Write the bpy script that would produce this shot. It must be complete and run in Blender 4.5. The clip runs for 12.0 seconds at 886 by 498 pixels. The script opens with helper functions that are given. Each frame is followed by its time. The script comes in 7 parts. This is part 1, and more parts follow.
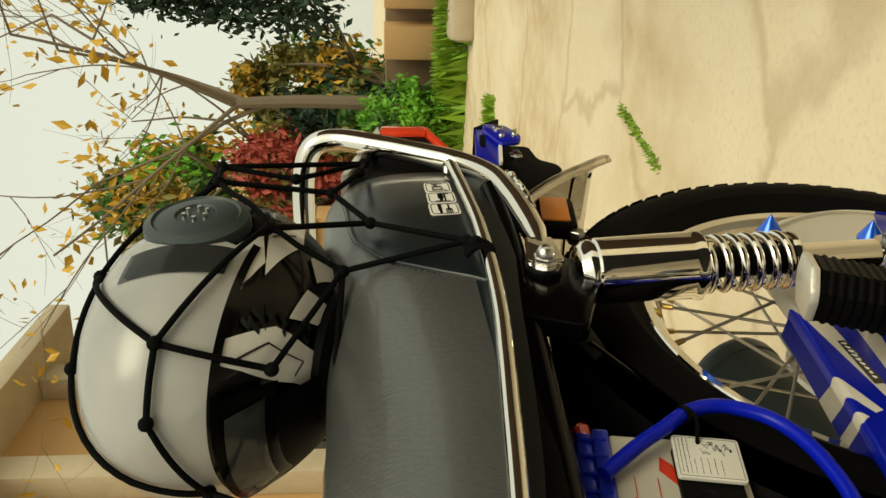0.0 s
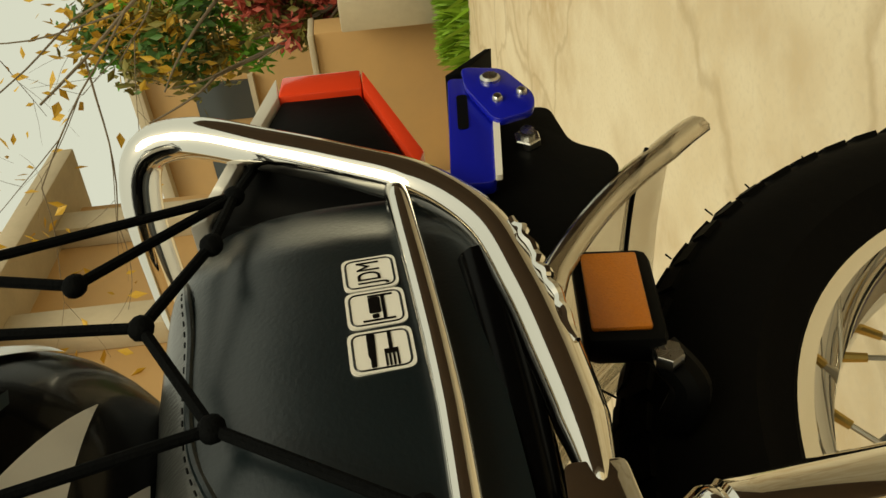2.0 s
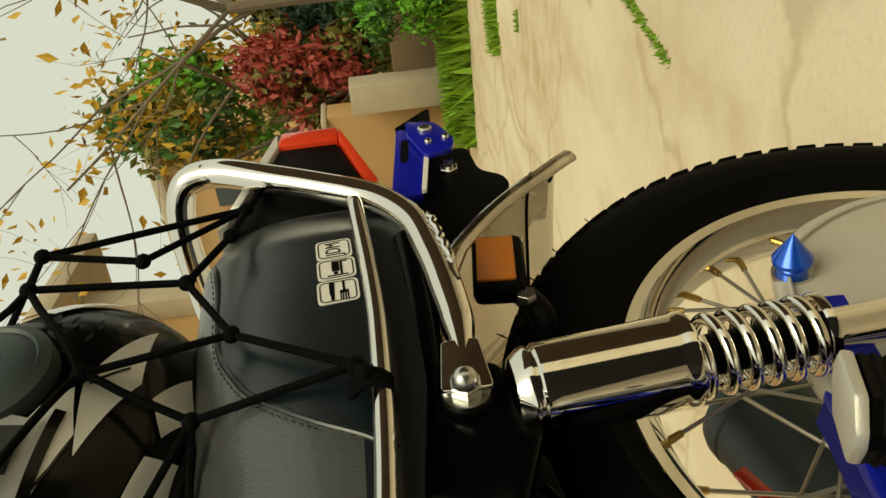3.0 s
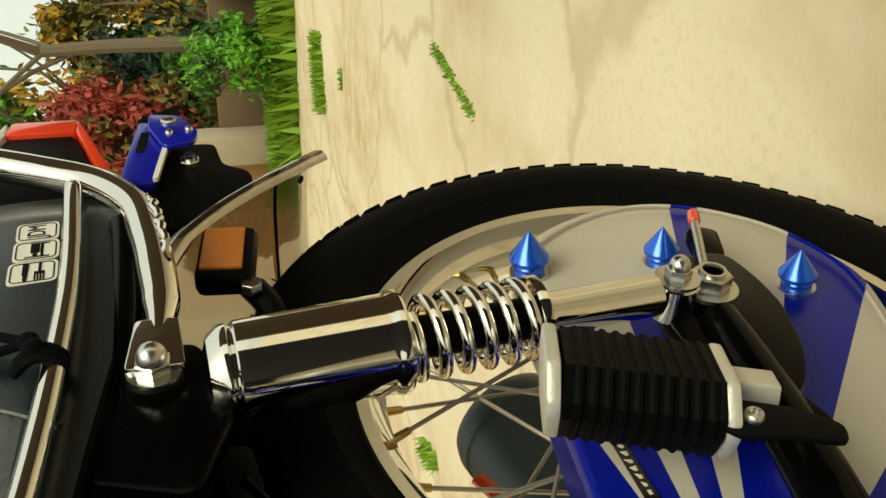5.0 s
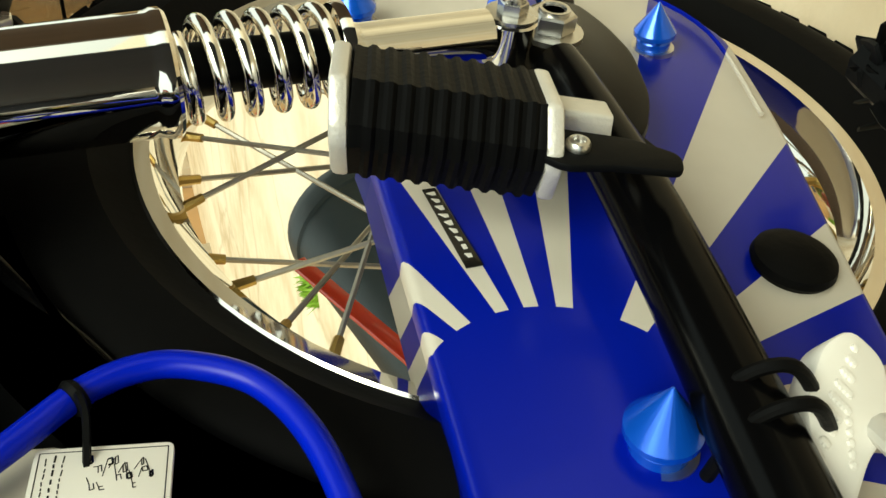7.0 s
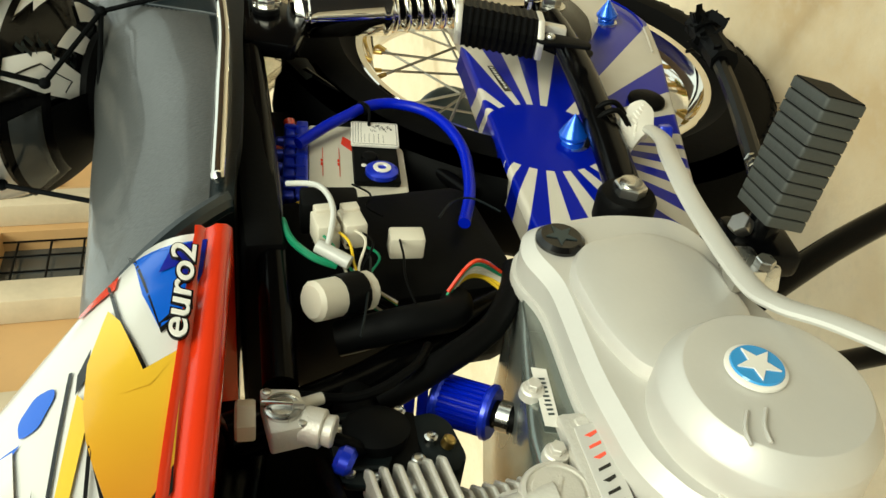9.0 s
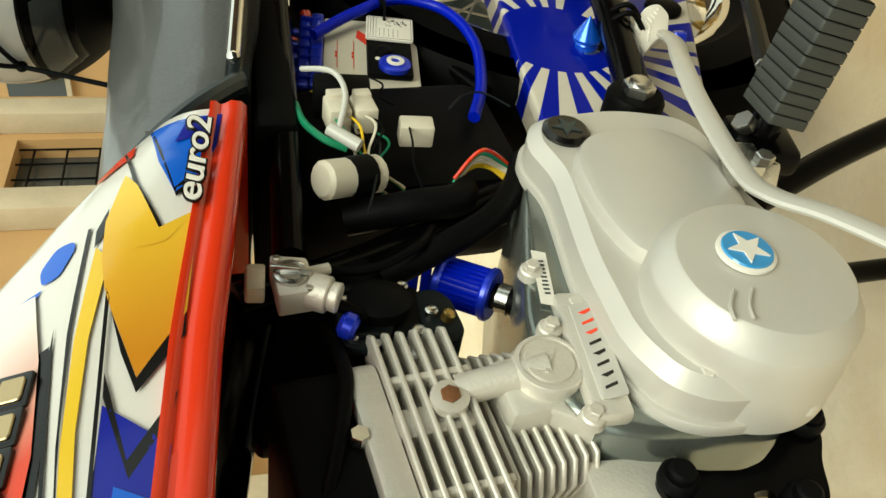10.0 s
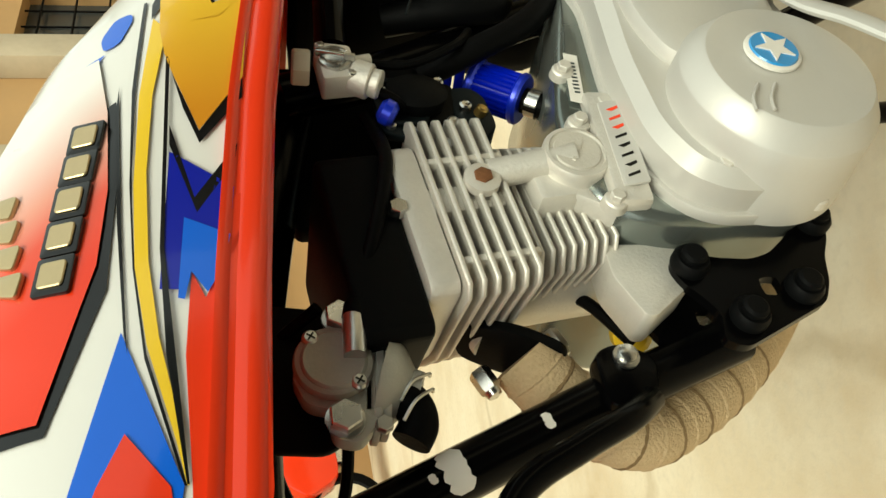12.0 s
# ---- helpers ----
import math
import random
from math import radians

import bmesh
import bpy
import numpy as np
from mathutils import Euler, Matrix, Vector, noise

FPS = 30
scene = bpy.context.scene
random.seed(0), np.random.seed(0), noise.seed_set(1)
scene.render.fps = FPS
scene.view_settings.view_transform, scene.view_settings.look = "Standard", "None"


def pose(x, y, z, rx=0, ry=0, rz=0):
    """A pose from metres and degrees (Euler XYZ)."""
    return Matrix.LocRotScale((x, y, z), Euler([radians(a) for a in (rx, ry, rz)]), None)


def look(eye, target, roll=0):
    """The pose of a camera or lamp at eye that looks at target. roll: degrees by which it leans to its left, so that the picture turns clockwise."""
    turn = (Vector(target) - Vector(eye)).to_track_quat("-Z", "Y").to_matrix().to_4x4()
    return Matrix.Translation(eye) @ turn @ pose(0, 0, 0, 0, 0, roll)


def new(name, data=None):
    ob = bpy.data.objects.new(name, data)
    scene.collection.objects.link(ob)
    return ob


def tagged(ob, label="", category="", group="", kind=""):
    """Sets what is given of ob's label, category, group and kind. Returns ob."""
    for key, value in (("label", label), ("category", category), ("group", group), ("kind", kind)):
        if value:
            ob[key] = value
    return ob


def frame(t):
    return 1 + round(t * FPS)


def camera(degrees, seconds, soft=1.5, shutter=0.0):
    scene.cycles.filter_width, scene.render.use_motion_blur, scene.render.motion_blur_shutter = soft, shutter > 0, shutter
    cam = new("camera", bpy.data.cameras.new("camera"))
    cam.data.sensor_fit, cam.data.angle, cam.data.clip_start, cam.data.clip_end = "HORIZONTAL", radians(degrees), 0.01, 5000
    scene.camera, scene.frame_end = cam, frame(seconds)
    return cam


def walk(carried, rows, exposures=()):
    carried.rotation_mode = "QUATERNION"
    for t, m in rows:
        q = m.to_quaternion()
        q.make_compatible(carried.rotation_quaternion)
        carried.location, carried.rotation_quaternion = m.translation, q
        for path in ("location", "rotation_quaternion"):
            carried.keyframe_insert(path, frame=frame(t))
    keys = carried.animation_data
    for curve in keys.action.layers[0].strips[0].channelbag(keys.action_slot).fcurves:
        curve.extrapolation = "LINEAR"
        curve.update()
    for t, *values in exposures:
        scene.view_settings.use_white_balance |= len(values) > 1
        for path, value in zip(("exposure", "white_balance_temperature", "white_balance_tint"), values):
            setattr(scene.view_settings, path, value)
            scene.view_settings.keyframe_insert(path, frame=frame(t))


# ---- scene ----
cam = camera(53.38, 12.0, soft=1.5)
PATH = [
    (0, (-0.6786, -0.4650, 0.7763), (0.2030, 0.0003, 0.6976), -90.42),
    (0.5, (-0.5477, -0.4393, 0.7301), (0.3383, 0.0214, 0.6779), -91.35),
    (1, (-0.3165, -0.3759, 0.7111), (0.5157, 0.1749, 0.6476), -92.84),
    (1.5, (-0.2058, -0.3722, 0.7019), (0.5799, 0.2445, 0.6537), -95.22),
    (2, (-0.1830, -0.3941, 0.6910), (0.5687, 0.2643, 0.6533), -96.39),
    (2.5, (-0.3033, -0.4659, 0.6761), (0.4688, 0.1693, 0.6553), -97.10),
    (3, (-0.4049, -0.4842, 0.6504), (0.4045, 0.1023, 0.6204), -97.39),
    (3.2, (-0.4333, -0.4738, 0.6433), (0.3833, 0.1009, 0.5904), -96.83),
    (4.8, (-0.4365, -0.4345, 0.5921), (0.3871, 0.0962, 0.3920), -95.54),
    (5, (-0.4216, -0.4186, 0.5818), (0.3978, 0.1088, 0.3574), -95.62),
    (5.5, (-0.3861, -0.3700, 0.5407), (0.4036, 0.1733, 0.2558), -96.17),
    (6, (-0.3810, -0.3463, 0.5175), (0.3887, 0.2025, 0.1914), -96.45),
    (6.5, (-0.3838, -0.3253, 0.5133), (0.3586, 0.2709, 0.2076), -96.93),
    (7, (-0.4070, -0.3260, 0.5186), (0.2809, 0.3266, 0.2009), -98.48),
    (7.2, (-0.4699, -0.3615, 0.5369), (0.2218, 0.2896, 0.2245), -98.33),
    (8.8, (-0.9539, -0.5157, 0.7216), (-0.1930, 0.0728, 0.4481), -94.29),
    (9, (-0.9583, -0.5099, 0.7260), (-0.2149, 0.1008, 0.4535), -93.98),
    (9.5, (-0.9754, -0.5057, 0.7299), (-0.2535, 0.1344, 0.4670), -93.38),
    (10, (-0.9936, -0.4995, 0.7278), (-0.3008, 0.1755, 0.4743), -92.98),
    (10.5, (-1.0056, -0.4972, 0.7357), (-0.3424, 0.2065, 0.4805), -92.60),
    (11, (-1.0245, -0.4853, 0.7394), (-0.3764, 0.2345, 0.4907), -92.80),
    (11.5, (-1.0390, -0.4838, 0.7458), (-0.4248, 0.2674, 0.5040), -92.59),
    (12, (-1.0514, -0.4852, 0.7542), (-0.4645, 0.2891, 0.5178), -92.82),
]
walk(cam, [(t, look(eye, target, roll)) for t, eye, target, roll in PATH], [(0, -0.06, 7200, -3), (0.5, -0.26, 7300, -3), (1.5, -0.18, 7600, -3), (2, -0.28, 7600, -4), (2.5, -0.28, 7500, -5), (3.2, -0.22, 7300, -5), (5, 0.06, 6900, -6), (5.5, 0.3, 6600, -6), (6.5, 0.48, 6200, -7), (7, 0.64, 6200, -8), (9, 0.56, 6300, -8), (10, 0.42, 6300, -7), (11, 0.18, 6300, -6), (12, 0.34, 6300, -5)])

# ---- light: pale hazy daylight ----
world = bpy.data.worlds.new("hazy_sky")
scene.world = world
world.use_nodes = True
wt = world.node_tree
wt.nodes.clear()
w_out, w_bg = wt.nodes.new("ShaderNodeOutputWorld"), wt.nodes.new("ShaderNodeBackground")
sky = wt.nodes.new("ShaderNodeTexSky")
sky.sky_type, sky.sun_disc = "NISHITA", False
sky.sun_elevation, sky.sun_rotation = radians(48), radians(215)
sky.air_density, sky.dust_density, sky.ozone_density = 1.0, 6.0, 1.0
w_mix = wt.nodes.new("ShaderNodeMix")
w_mix.data_type = "RGBA"
w_mix.inputs["Factor"].default_value = 0.72
w_mix.inputs["B"].default_value = (7.9, 7.75, 7.0, 1)
wt.links.new(sky.outputs[0], w_mix.inputs["A"])
wt.links.new(w_mix.outputs["Result"], w_bg.inputs[0])
w_bg.inputs[1].default_value = 0.135
wt.links.new(w_bg.outputs[0], w_out.inputs[0])

sun = new("sun", bpy.data.lights.new("sun", "SUN"))
sun.data.energy, sun.data.angle, sun.data.color = 2.0, radians(34), (1.0, 0.92, 0.76)
sun.matrix_world = look((-3.0, -4.3, 5.8), (0, 0, 0))

# ---- materials ----
def material(name, color, rough=0.5, metal=0.0, grain=0.0, scale=60.0, bump=0.0, color_b=None, coat=0.0, big=0.0, stretch=(1, 1, 1), rough_var=0.0, spec=None):
    """A surface with fine grain, broad stains and relief, laid out in the thing's own metres."""
    m = bpy.data.materials.new(name)
    m.use_nodes = True
    nt, p = m.node_tree, m.node_tree.nodes["Principled BSDF"]
    p.inputs["Base Color"].default_value = (*color, 1)
    p.inputs["Roughness"].default_value, p.inputs["Metallic"].default_value = rough, metal
    p.inputs["Coat Weight"].default_value = coat
    p.inputs["Coat Roughness"].default_value = 0.06
    if spec is not None:
        p.inputs["Specular IOR Level"].default_value = spec
    co, mp = nt.nodes.new("ShaderNodeTexCoord"), nt.nodes.new("ShaderNodeMapping")
    mp.inputs["Scale"].default_value = stretch
    nt.links.new(co.outputs["Object"], mp.inputs[0])
    fine, broad = nt.nodes.new("ShaderNodeTexNoise"), nt.nodes.new("ShaderNodeTexNoise")
    fine.inputs["Scale"].default_value, fine.inputs["Detail"].default_value = scale, 6
    broad.inputs["Scale"].default_value, broad.inputs["Detail"].default_value = scale / 9, 4
    for n in (fine, broad):
        nt.links.new(mp.outputs[0], n.inputs["Vector"])
    if grain or big:
        other = color_b or tuple(c * 0.55 for c in color)
        add = nt.nodes.new("ShaderNodeMath")
        add.operation = "MULTIPLY_ADD"
        sub = nt.nodes.new("ShaderNodeMath")
        sub.operation, sub.inputs[1].default_value = "MULTIPLY", big
        ramp = nt.nodes.new("ShaderNodeMapRange")
        ramp.inputs[1].default_value, ramp.inputs[2].default_value = 0.4, 0.7
        nt.links.new(broad.outputs[0], ramp.inputs[0])
        nt.links.new(ramp.outputs[0], sub.inputs[0])
        add.inputs[1].default_value = grain
        nt.links.new(fine.outputs[0], add.inputs[0])
        nt.links.new(sub.outputs[0], add.inputs[2])
        mix = nt.nodes.new("ShaderNodeMix")
        mix.data_type = "RGBA"
        mix.inputs["A"].default_value, mix.inputs["B"].default_value = (*color, 1), (*other, 1)
        nt.links.new(add.outputs[0], mix.inputs["Factor"])
        nt.links.new(mix.outputs["Result"], p.inputs["Base Color"])
    if rough_var:
        rr = nt.nodes.new("ShaderNodeMapRange")
        rr.inputs[1].default_value, rr.inputs[2].default_value = 0.3, 0.7
        rr.inputs[3].default_value, rr.inputs[4].default_value = max(0.02, rough - rough_var), rough + rough_var
        nt.links.new(broad.outputs[0], rr.inputs[0])
        nt.links.new(rr.outputs[0], p.inputs["Roughness"])
    if bump:
        b = nt.nodes.new("ShaderNodeBump")
        b.inputs["Strength"].default_value, b.inputs["Distance"].default_value = min(1.0, bump), 0.002
        nt.links.new(fine.outputs[0], b.inputs["Height"])
        nt.links.new(b.outputs[0], p.inputs["Normal"])
    return m


CHROME = material("chrome", (0.80, 0.77, 0.71), 0.045, 1.0, rough_var=0.02, scale=40)
STEEL = material("zinc_steel", (0.62, 0.61, 0.58), 0.28, 1.0, grain=0.25, scale=180, rough_var=0.08)
ALLOY = material("cast_aluminium", (0.70, 0.67, 0.61), 0.45, 0.45, grain=0.12, big=0.12, scale=420, bump=0.25, rough_var=0.06)
SILVER = material("silver_engine_paint", (0.57, 0.55, 0.51), 0.42, 0.25, grain=0.05, big=0.05, scale=300, bump=0.05, coat=0.15)
SPOKE = material("dull_spoke_steel", (0.50, 0.47, 0.40), 0.4, 0.9, grain=0.3, scale=200)
BRASS = material("brass_nipple", (0.55, 0.38, 0.12), 0.35, 1.0, grain=0.3, scale=300)
GLOSS = material("black_gloss_paint", (0.0012, 0.0012, 0.0014), 0.20, 0.0, coat=0.0, grain=0.2, scale=90, color_b=(0.002, 0.002, 0.002), spec=0.08)
SATIN = material("black_plastic", (0.0016, 0.0018, 0.002), 0.55, grain=0.4, scale=150, bump=0.1, color_b=(0.004, 0.004, 0.004), spec=0.08)
RUBBER = material("black_rubber", (0.002, 0.002, 0.0022), 0.5, grain=0.4, scale=220, bump=0.15, color_b=(0.004, 0.004, 0.0035), spec=0.05)
TYRE = material("tyre_rubber", (0.0015, 0.0015, 0.0016), 0.7, grain=0.35, scale=120, bump=0.15, color_b=(0.005, 0.0045, 0.004), spec=0.06)
VINYL = material("black_seat_vinyl", (0.0015, 0.006, 0.008), 0.33, grain=0.2, scale=420, bump=0.12, color_b=(0.002, 0.005, 0.006), spec=0.5)
# the same seat vinyl with the sky's broad highlight put into a paler base colour
SKYVINYL = material("sky_lit_seat_vinyl", (0.050, 0.051, 0.049), 0.34, grain=0.45, big=0.25, scale=260, bump=0.35, color_b=(0.035, 0.038, 0.037), coat=0.35, spec=0.8, stretch=(2.5, 0.7, 0.7))
CORD = material("black_elastic_cord", (0.0015, 0.002, 0.0024), 0.8, grain=0.4, scale=500, bump=0.4, color_b=(0.004, 0.004, 0.004), spec=0.06)
BLUE = material("blue_anodised", (0.012, 0.035, 0.62), 0.28, 0.35, grain=0.15, scale=200, coat=0.3)
BLUEPAINT = material("blue_paint", (0.003, 0.008, 0.36), 0.22, 0.0, grain=0.1, scale=80, coat=0.2)
CONE = material("bright_blue_spike", (0.012, 0.11, 0.72), 0.2, 0.5, grain=0.1, scale=90, coat=0.5)
HOSE = material("blue_hose", (0.001, 0.010, 0.44), 0.3, grain=0.1, scale=120, coat=0.0, spec=0.2)
RED = material("red_paint", (0.66, 0.035, 0.008), 0.18, grain=0.06, scale=50, coat=0.2, spec=0.3)
REDLENS = material("red_lens", (0.75, 0.055, 0.02), 0.15, grain=0.08, scale=150, coat=0.5)
AMBER = material("amber_lens", (0.62, 0.19, 0.015), 0.15, grain=0.35, scale=900, bump=0.6, coat=0.6, color_b=(0.25, 0.06, 0.01))
WHITE = material("white_paint", (0.70, 0.68, 0.64), 0.16, grain=0.05, scale=40, coat=0.3)
CREAM = material("cream_plastic", (0.66, 0.61, 0.50), 0.38, grain=0.12, scale=90, big=0.12)
GOLD = material("yellow_graphic", (0.75, 0.50, 0.03), 0.2, grain=0.06, scale=40, coat=0.2, spec=0.3)
NAVY = material("navy_graphic", (0.006, 0.012, 0.30), 0.2, grain=0.06, scale=40, coat=0.2, spec=0.3)
AZURE = material("azure_graphic", (0.01, 0.11, 0.62), 0.2, grain=0.06, scale=40, coat=0.2, spec=0.3)
INK = material("black_graphic", (0.003, 0.003, 0.003), 0.25, grain=0.2, scale=60, coat=0.3, spec=0.3)
PAPER = material("white_label", (0.75, 0.72, 0.66), 0.45, grain=0.08, scale=120)
SKYBLUE = material("sky_blue_enamel", (0.03, 0.27, 0.62), 0.2, grain=0.1, scale=90, coat=0.6)
BADGE = material("gold_badge", (0.55, 0.43, 0.24), 0.3, 0.8, grain=0.2, scale=300)
GREYPAINT = material("dark_grey_silencer", (0.030, 0.044, 0.045), 0.45, 0.1, grain=0.3, scale=120, bump=0.1, color_b=(0.02, 0.026, 0.027))
GREEN = material("green_wire", (0.02, 0.25, 0.12), 0.4, grain=0.1, scale=200)
WIREWHITE = material("clear_hose", (0.55, 0.55, 0.52), 0.25, grain=0.1, scale=200)
WRAP = material("burlap_heat_wrap", (0.66, 0.50, 0.30), 0.9, grain=0.6, scale=420, bump=0.9, color_b=(0.38, 0.26, 0.13))
PANE = material("dark_window_glass", (0.05, 0.055, 0.055), 0.1, grain=0.1, scale=5)
TEALCASE = material("dark_polished_case", (0.16, 0.19, 0.18), 0.22, 0.75, grain=0.2, big=0.3, scale=70, bump=0.08, color_b=(0.42, 0.42, 0.38), rough_var=0.1)
RUST = material("rusty_steel", (0.22, 0.09, 0.03), 0.8, 0.2, grain=0.6, scale=500, bump=0.5, color_b=(0.08, 0.03, 0.012))
WRAPSEAM = material("heat_wrap_seam", (0.26, 0.17, 0.08), 0.9, grain=0.5, scale=420, bump=0.8, color_b=(0.13, 0.08, 0.03))
CHARCOAL = material("charcoal_steel", (0.004, 0.007, 0.008), 0.5, grain=0.3, scale=120, bump=0.1, spec=0.2)
VINYL.node_tree.nodes["Principled BSDF"].inputs["Coat Weight"].default_value = 0.35
VINYL.node_tree.nodes["Principled BSDF"].inputs["Coat Roughness"].default_value = 0.26
VINYL.node_tree.nodes["Principled BSDF"].inputs["Coat IOR"].default_value = 1.6
VINYL.node_tree.nodes["Principled BSDF"].inputs["Sheen Weight"].default_value = 0.1
VINYL.node_tree.nodes["Principled BSDF"].inputs["Sheen Tint"].default_value = (0.95, 0.92, 0.85, 1)
VINYL.node_tree.nodes["Principled BSDF"].inputs["Sheen Roughness"].default_value = 0.22


def amber_fade():
    """Amber paint that fades to yellow towards the tank's rear."""
    m = material("amber_fade", (0.62, 0.30, 0.03), 0.2, grain=0.0, scale=40, coat=0.2, spec=0.3)
    nt, p = m.node_tree, m.node_tree.nodes["Principled BSDF"]
    co, sep, r, mix = nt.nodes.new("ShaderNodeTexCoord"), nt.nodes.new("ShaderNodeSeparateXYZ"), nt.nodes.new("ShaderNodeMapRange"), nt.nodes.new("ShaderNodeMix")
    nt.links.new(co.outputs["Object"], sep.inputs[0])
    nt.links.new(sep.outputs["X"], r.inputs[0])
    r.inputs[1].default_value, r.inputs[2].default_value = -0.70, -0.56
    mix.data_type = "RGBA"
    mix.inputs["A"].default_value, mix.inputs["B"].default_value = (0.55, 0.22, 0.015, 1), (0.78, 0.52, 0.04, 1)
    nt.links.new(r.outputs[0], mix.inputs["Factor"])
    nt.links.new(mix.outputs["Result"], p.inputs["Base Color"])
    return m


def red_sky_glare():
    """Red paint whose sky reflection is painted as pale pink towards the tank's rear."""
    m = material("red_sky_glare", (0.66, 0.035, 0.008), 0.18, grain=0.0, scale=40, coat=0.2, spec=0.3)
    nt, p = m.node_tree, m.node_tree.nodes["Principled BSDF"]
    co, sep, ramp = nt.nodes.new("ShaderNodeTexCoord"), nt.nodes.new("ShaderNodeSeparateXYZ"), nt.nodes.new("ShaderNodeValToRGB")
    slant, r = nt.nodes.new("ShaderNodeMath"), nt.nodes.new("ShaderNodeMapRange")
    nt.links.new(co.outputs["Object"], sep.inputs[0])
    slant.operation, slant.inputs[1].default_value = "MULTIPLY_ADD", 0.9
    nt.links.new(sep.outputs["Z"], slant.inputs[0])
    nt.links.new(sep.outputs["X"], slant.inputs[2])
    nt.links.new(slant.outputs[0], r.inputs[0])
    r.inputs[1].default_value, r.inputs[2].default_value = -0.075, 0.066
    for q, c in ((0.0, (0.66, 0.035, 0.008)), (0.28, (0.62, 0.07, 0.035)), (0.5, (0.66, 0.28, 0.20)), (1.0, (0.70, 0.68, 0.64))):
        el = ramp.color_ramp.elements[0] if q == 0 else ramp.color_ramp.elements[-1] if q == 1 else ramp.color_ramp.elements.new(q)
        el.position, el.color = q, (*c, 1)
    nt.links.new(r.outputs[0], ramp.inputs[0])
    nt.links.new(ramp.outputs[0], p.inputs["Base Color"])
    return m


FADE = amber_fade()
REDGLARE = red_sky_glare()
# paler copy of the black rubber, daylight on the footrest ribs put into the colour
FOOTRUBBER = material("sunlit_grey_rubber", (0.040, 0.043, 0.038), 0.6, grain=0.4, big=0.3, scale=180, bump=0.2, color_b=(0.022, 0.023, 0.021))

# ---- mesh tools ----
def empty(name):
    return new(name)


def part(name, bm, mat, parent=None, label="", smooth=35):
    """One bmesh as one mesh object, under a thing or a part."""
    bmesh.ops.recalc_face_normals(bm, faces=bm.faces[:])
    me = bpy.data.meshes.new(name)
    bm.to_mesh(me)
    bm.free()
    for m in mat if isinstance(mat, (list, tuple)) else [mat]:
        me.materials.append(m)
    if smooth:
        me.polygons.foreach_set("use_smooth", [True] * len(me.polygons))
        me.set_sharp_from_angle(angle=radians(smooth))
    ob = new(name, me)
    ob.parent = parent
    if label:
        ob["label"] = label
    return ob


def basis(axis):
    """Two directions across an axis."""
    a = Vector(axis).normalized()
    u = a.cross(Vector((0, 0, 1)))
    if u.length < 1e-3:
        u = a.cross(Vector((1, 0, 0)))
    u.normalize()
    return a, u, a.cross(u)


def lathe(bm, origin, axis, profile, seg=24, turn=0.0):
    """A turned form: profile of (radius, distance along the axis)."""
    a, u, v = basis(axis)
    o, rings = Vector(origin), []
    for r, h in profile:
        if r < 1e-6:
            rings.append([bm.verts.new(o + a * h)])
        else:
            rings.append([bm.verts.new(o + a * h + (u * math.cos(t) + v * math.sin(t)) * r) for t in (turn + 2 * math.pi * k / seg for k in range(seg))])
    for p, q in zip(rings, rings[1:]):
        for k in range(seg):
            f = [p[k % len(p)], p[(k + 1) % len(p)], q[(k + 1) % len(q)], q[k % len(q)]]
            f = list(dict.fromkeys(f))
            if len(f) > 2:
                bm.faces.new(f)
    for ring, flip in ((rings[0], True), (rings[-1], False)):
        if len(ring) > 2 and profile[0] != profile[-1]:
            bm.faces.new(ring[::-1] if flip else ring)
    return bm


def rod(bm, p0, p1, r0, r1=None, seg=16, bevel=0.0):
    p0, p1 = Vector(p0), Vector(p1)
    n, r1 = (p1 - p0).length, r0 if r1 is None else r1
    prof = [(r0, 0), (r1, n)]
    if bevel:
        prof = [(r0 - bevel, 0), (r0, bevel), (r1, n - bevel), (r1 - bevel, n)]
    return lathe(bm, p0, p1 - p0, prof, seg)


def curve_points(pts, steps=8):
    """A smooth line through points."""
    p = [Vector(q) for q in pts]
    out = []
    for k in range(len(p) - 1):
        a, b, c, d = p[max(k - 1, 0)], p[k], p[k + 1], p[min(k + 2, len(p) - 1)]
        for s in range(steps):
            t = s / steps
            out.append(0.5 * ((2 * b) + (c - a) * t + (2 * a - 5 * b + 4 * c - d) * t * t + (3 * b - a - 3 * c + d) * t ** 3))
    return out + [p[-1]]


def tube(bm, pts, r, seg=10, steps=8, smooth=True, flat=1.0, cap=True):
    """A pipe along a line; r may be a list of radii, one a point."""
    line = curve_points(pts, steps) if smooth else [Vector(q) for q in pts]
    radii = r if isinstance(r, (list, tuple)) else [r] * len(pts)
    a, u, v = basis(line[1] - line[0])
    rings = []
    for k, p in enumerate(line):
        d = (line[min(k + 1, len(line) - 1)] - line[max(k - 1, 0)]).normalized()
        u = (u - d * u.dot(d)).normalized()
        v = d.cross(u)
        f = k / (len(line) - 1) * (len(radii) - 1)
        i = min(int(f), len(radii) - 2)
        rr = radii[i] + (radii[i + 1] - radii[i]) * (f - i)
        rings.append([bm.verts.new(p + (u * math.cos(t) * flat + v * math.sin(t)) * rr) for t in (2 * math.pi * j / seg for j in range(seg))])
    for p, q in zip(rings, rings[1:]):
        for j in range(seg):
            bm.faces.new((p[j], p[(j + 1) % seg], q[(j + 1) % seg], q[j]))
    if cap:
        bm.faces.new(rings[0][::-1])
        bm.faces.new(rings[-1])
    return bm


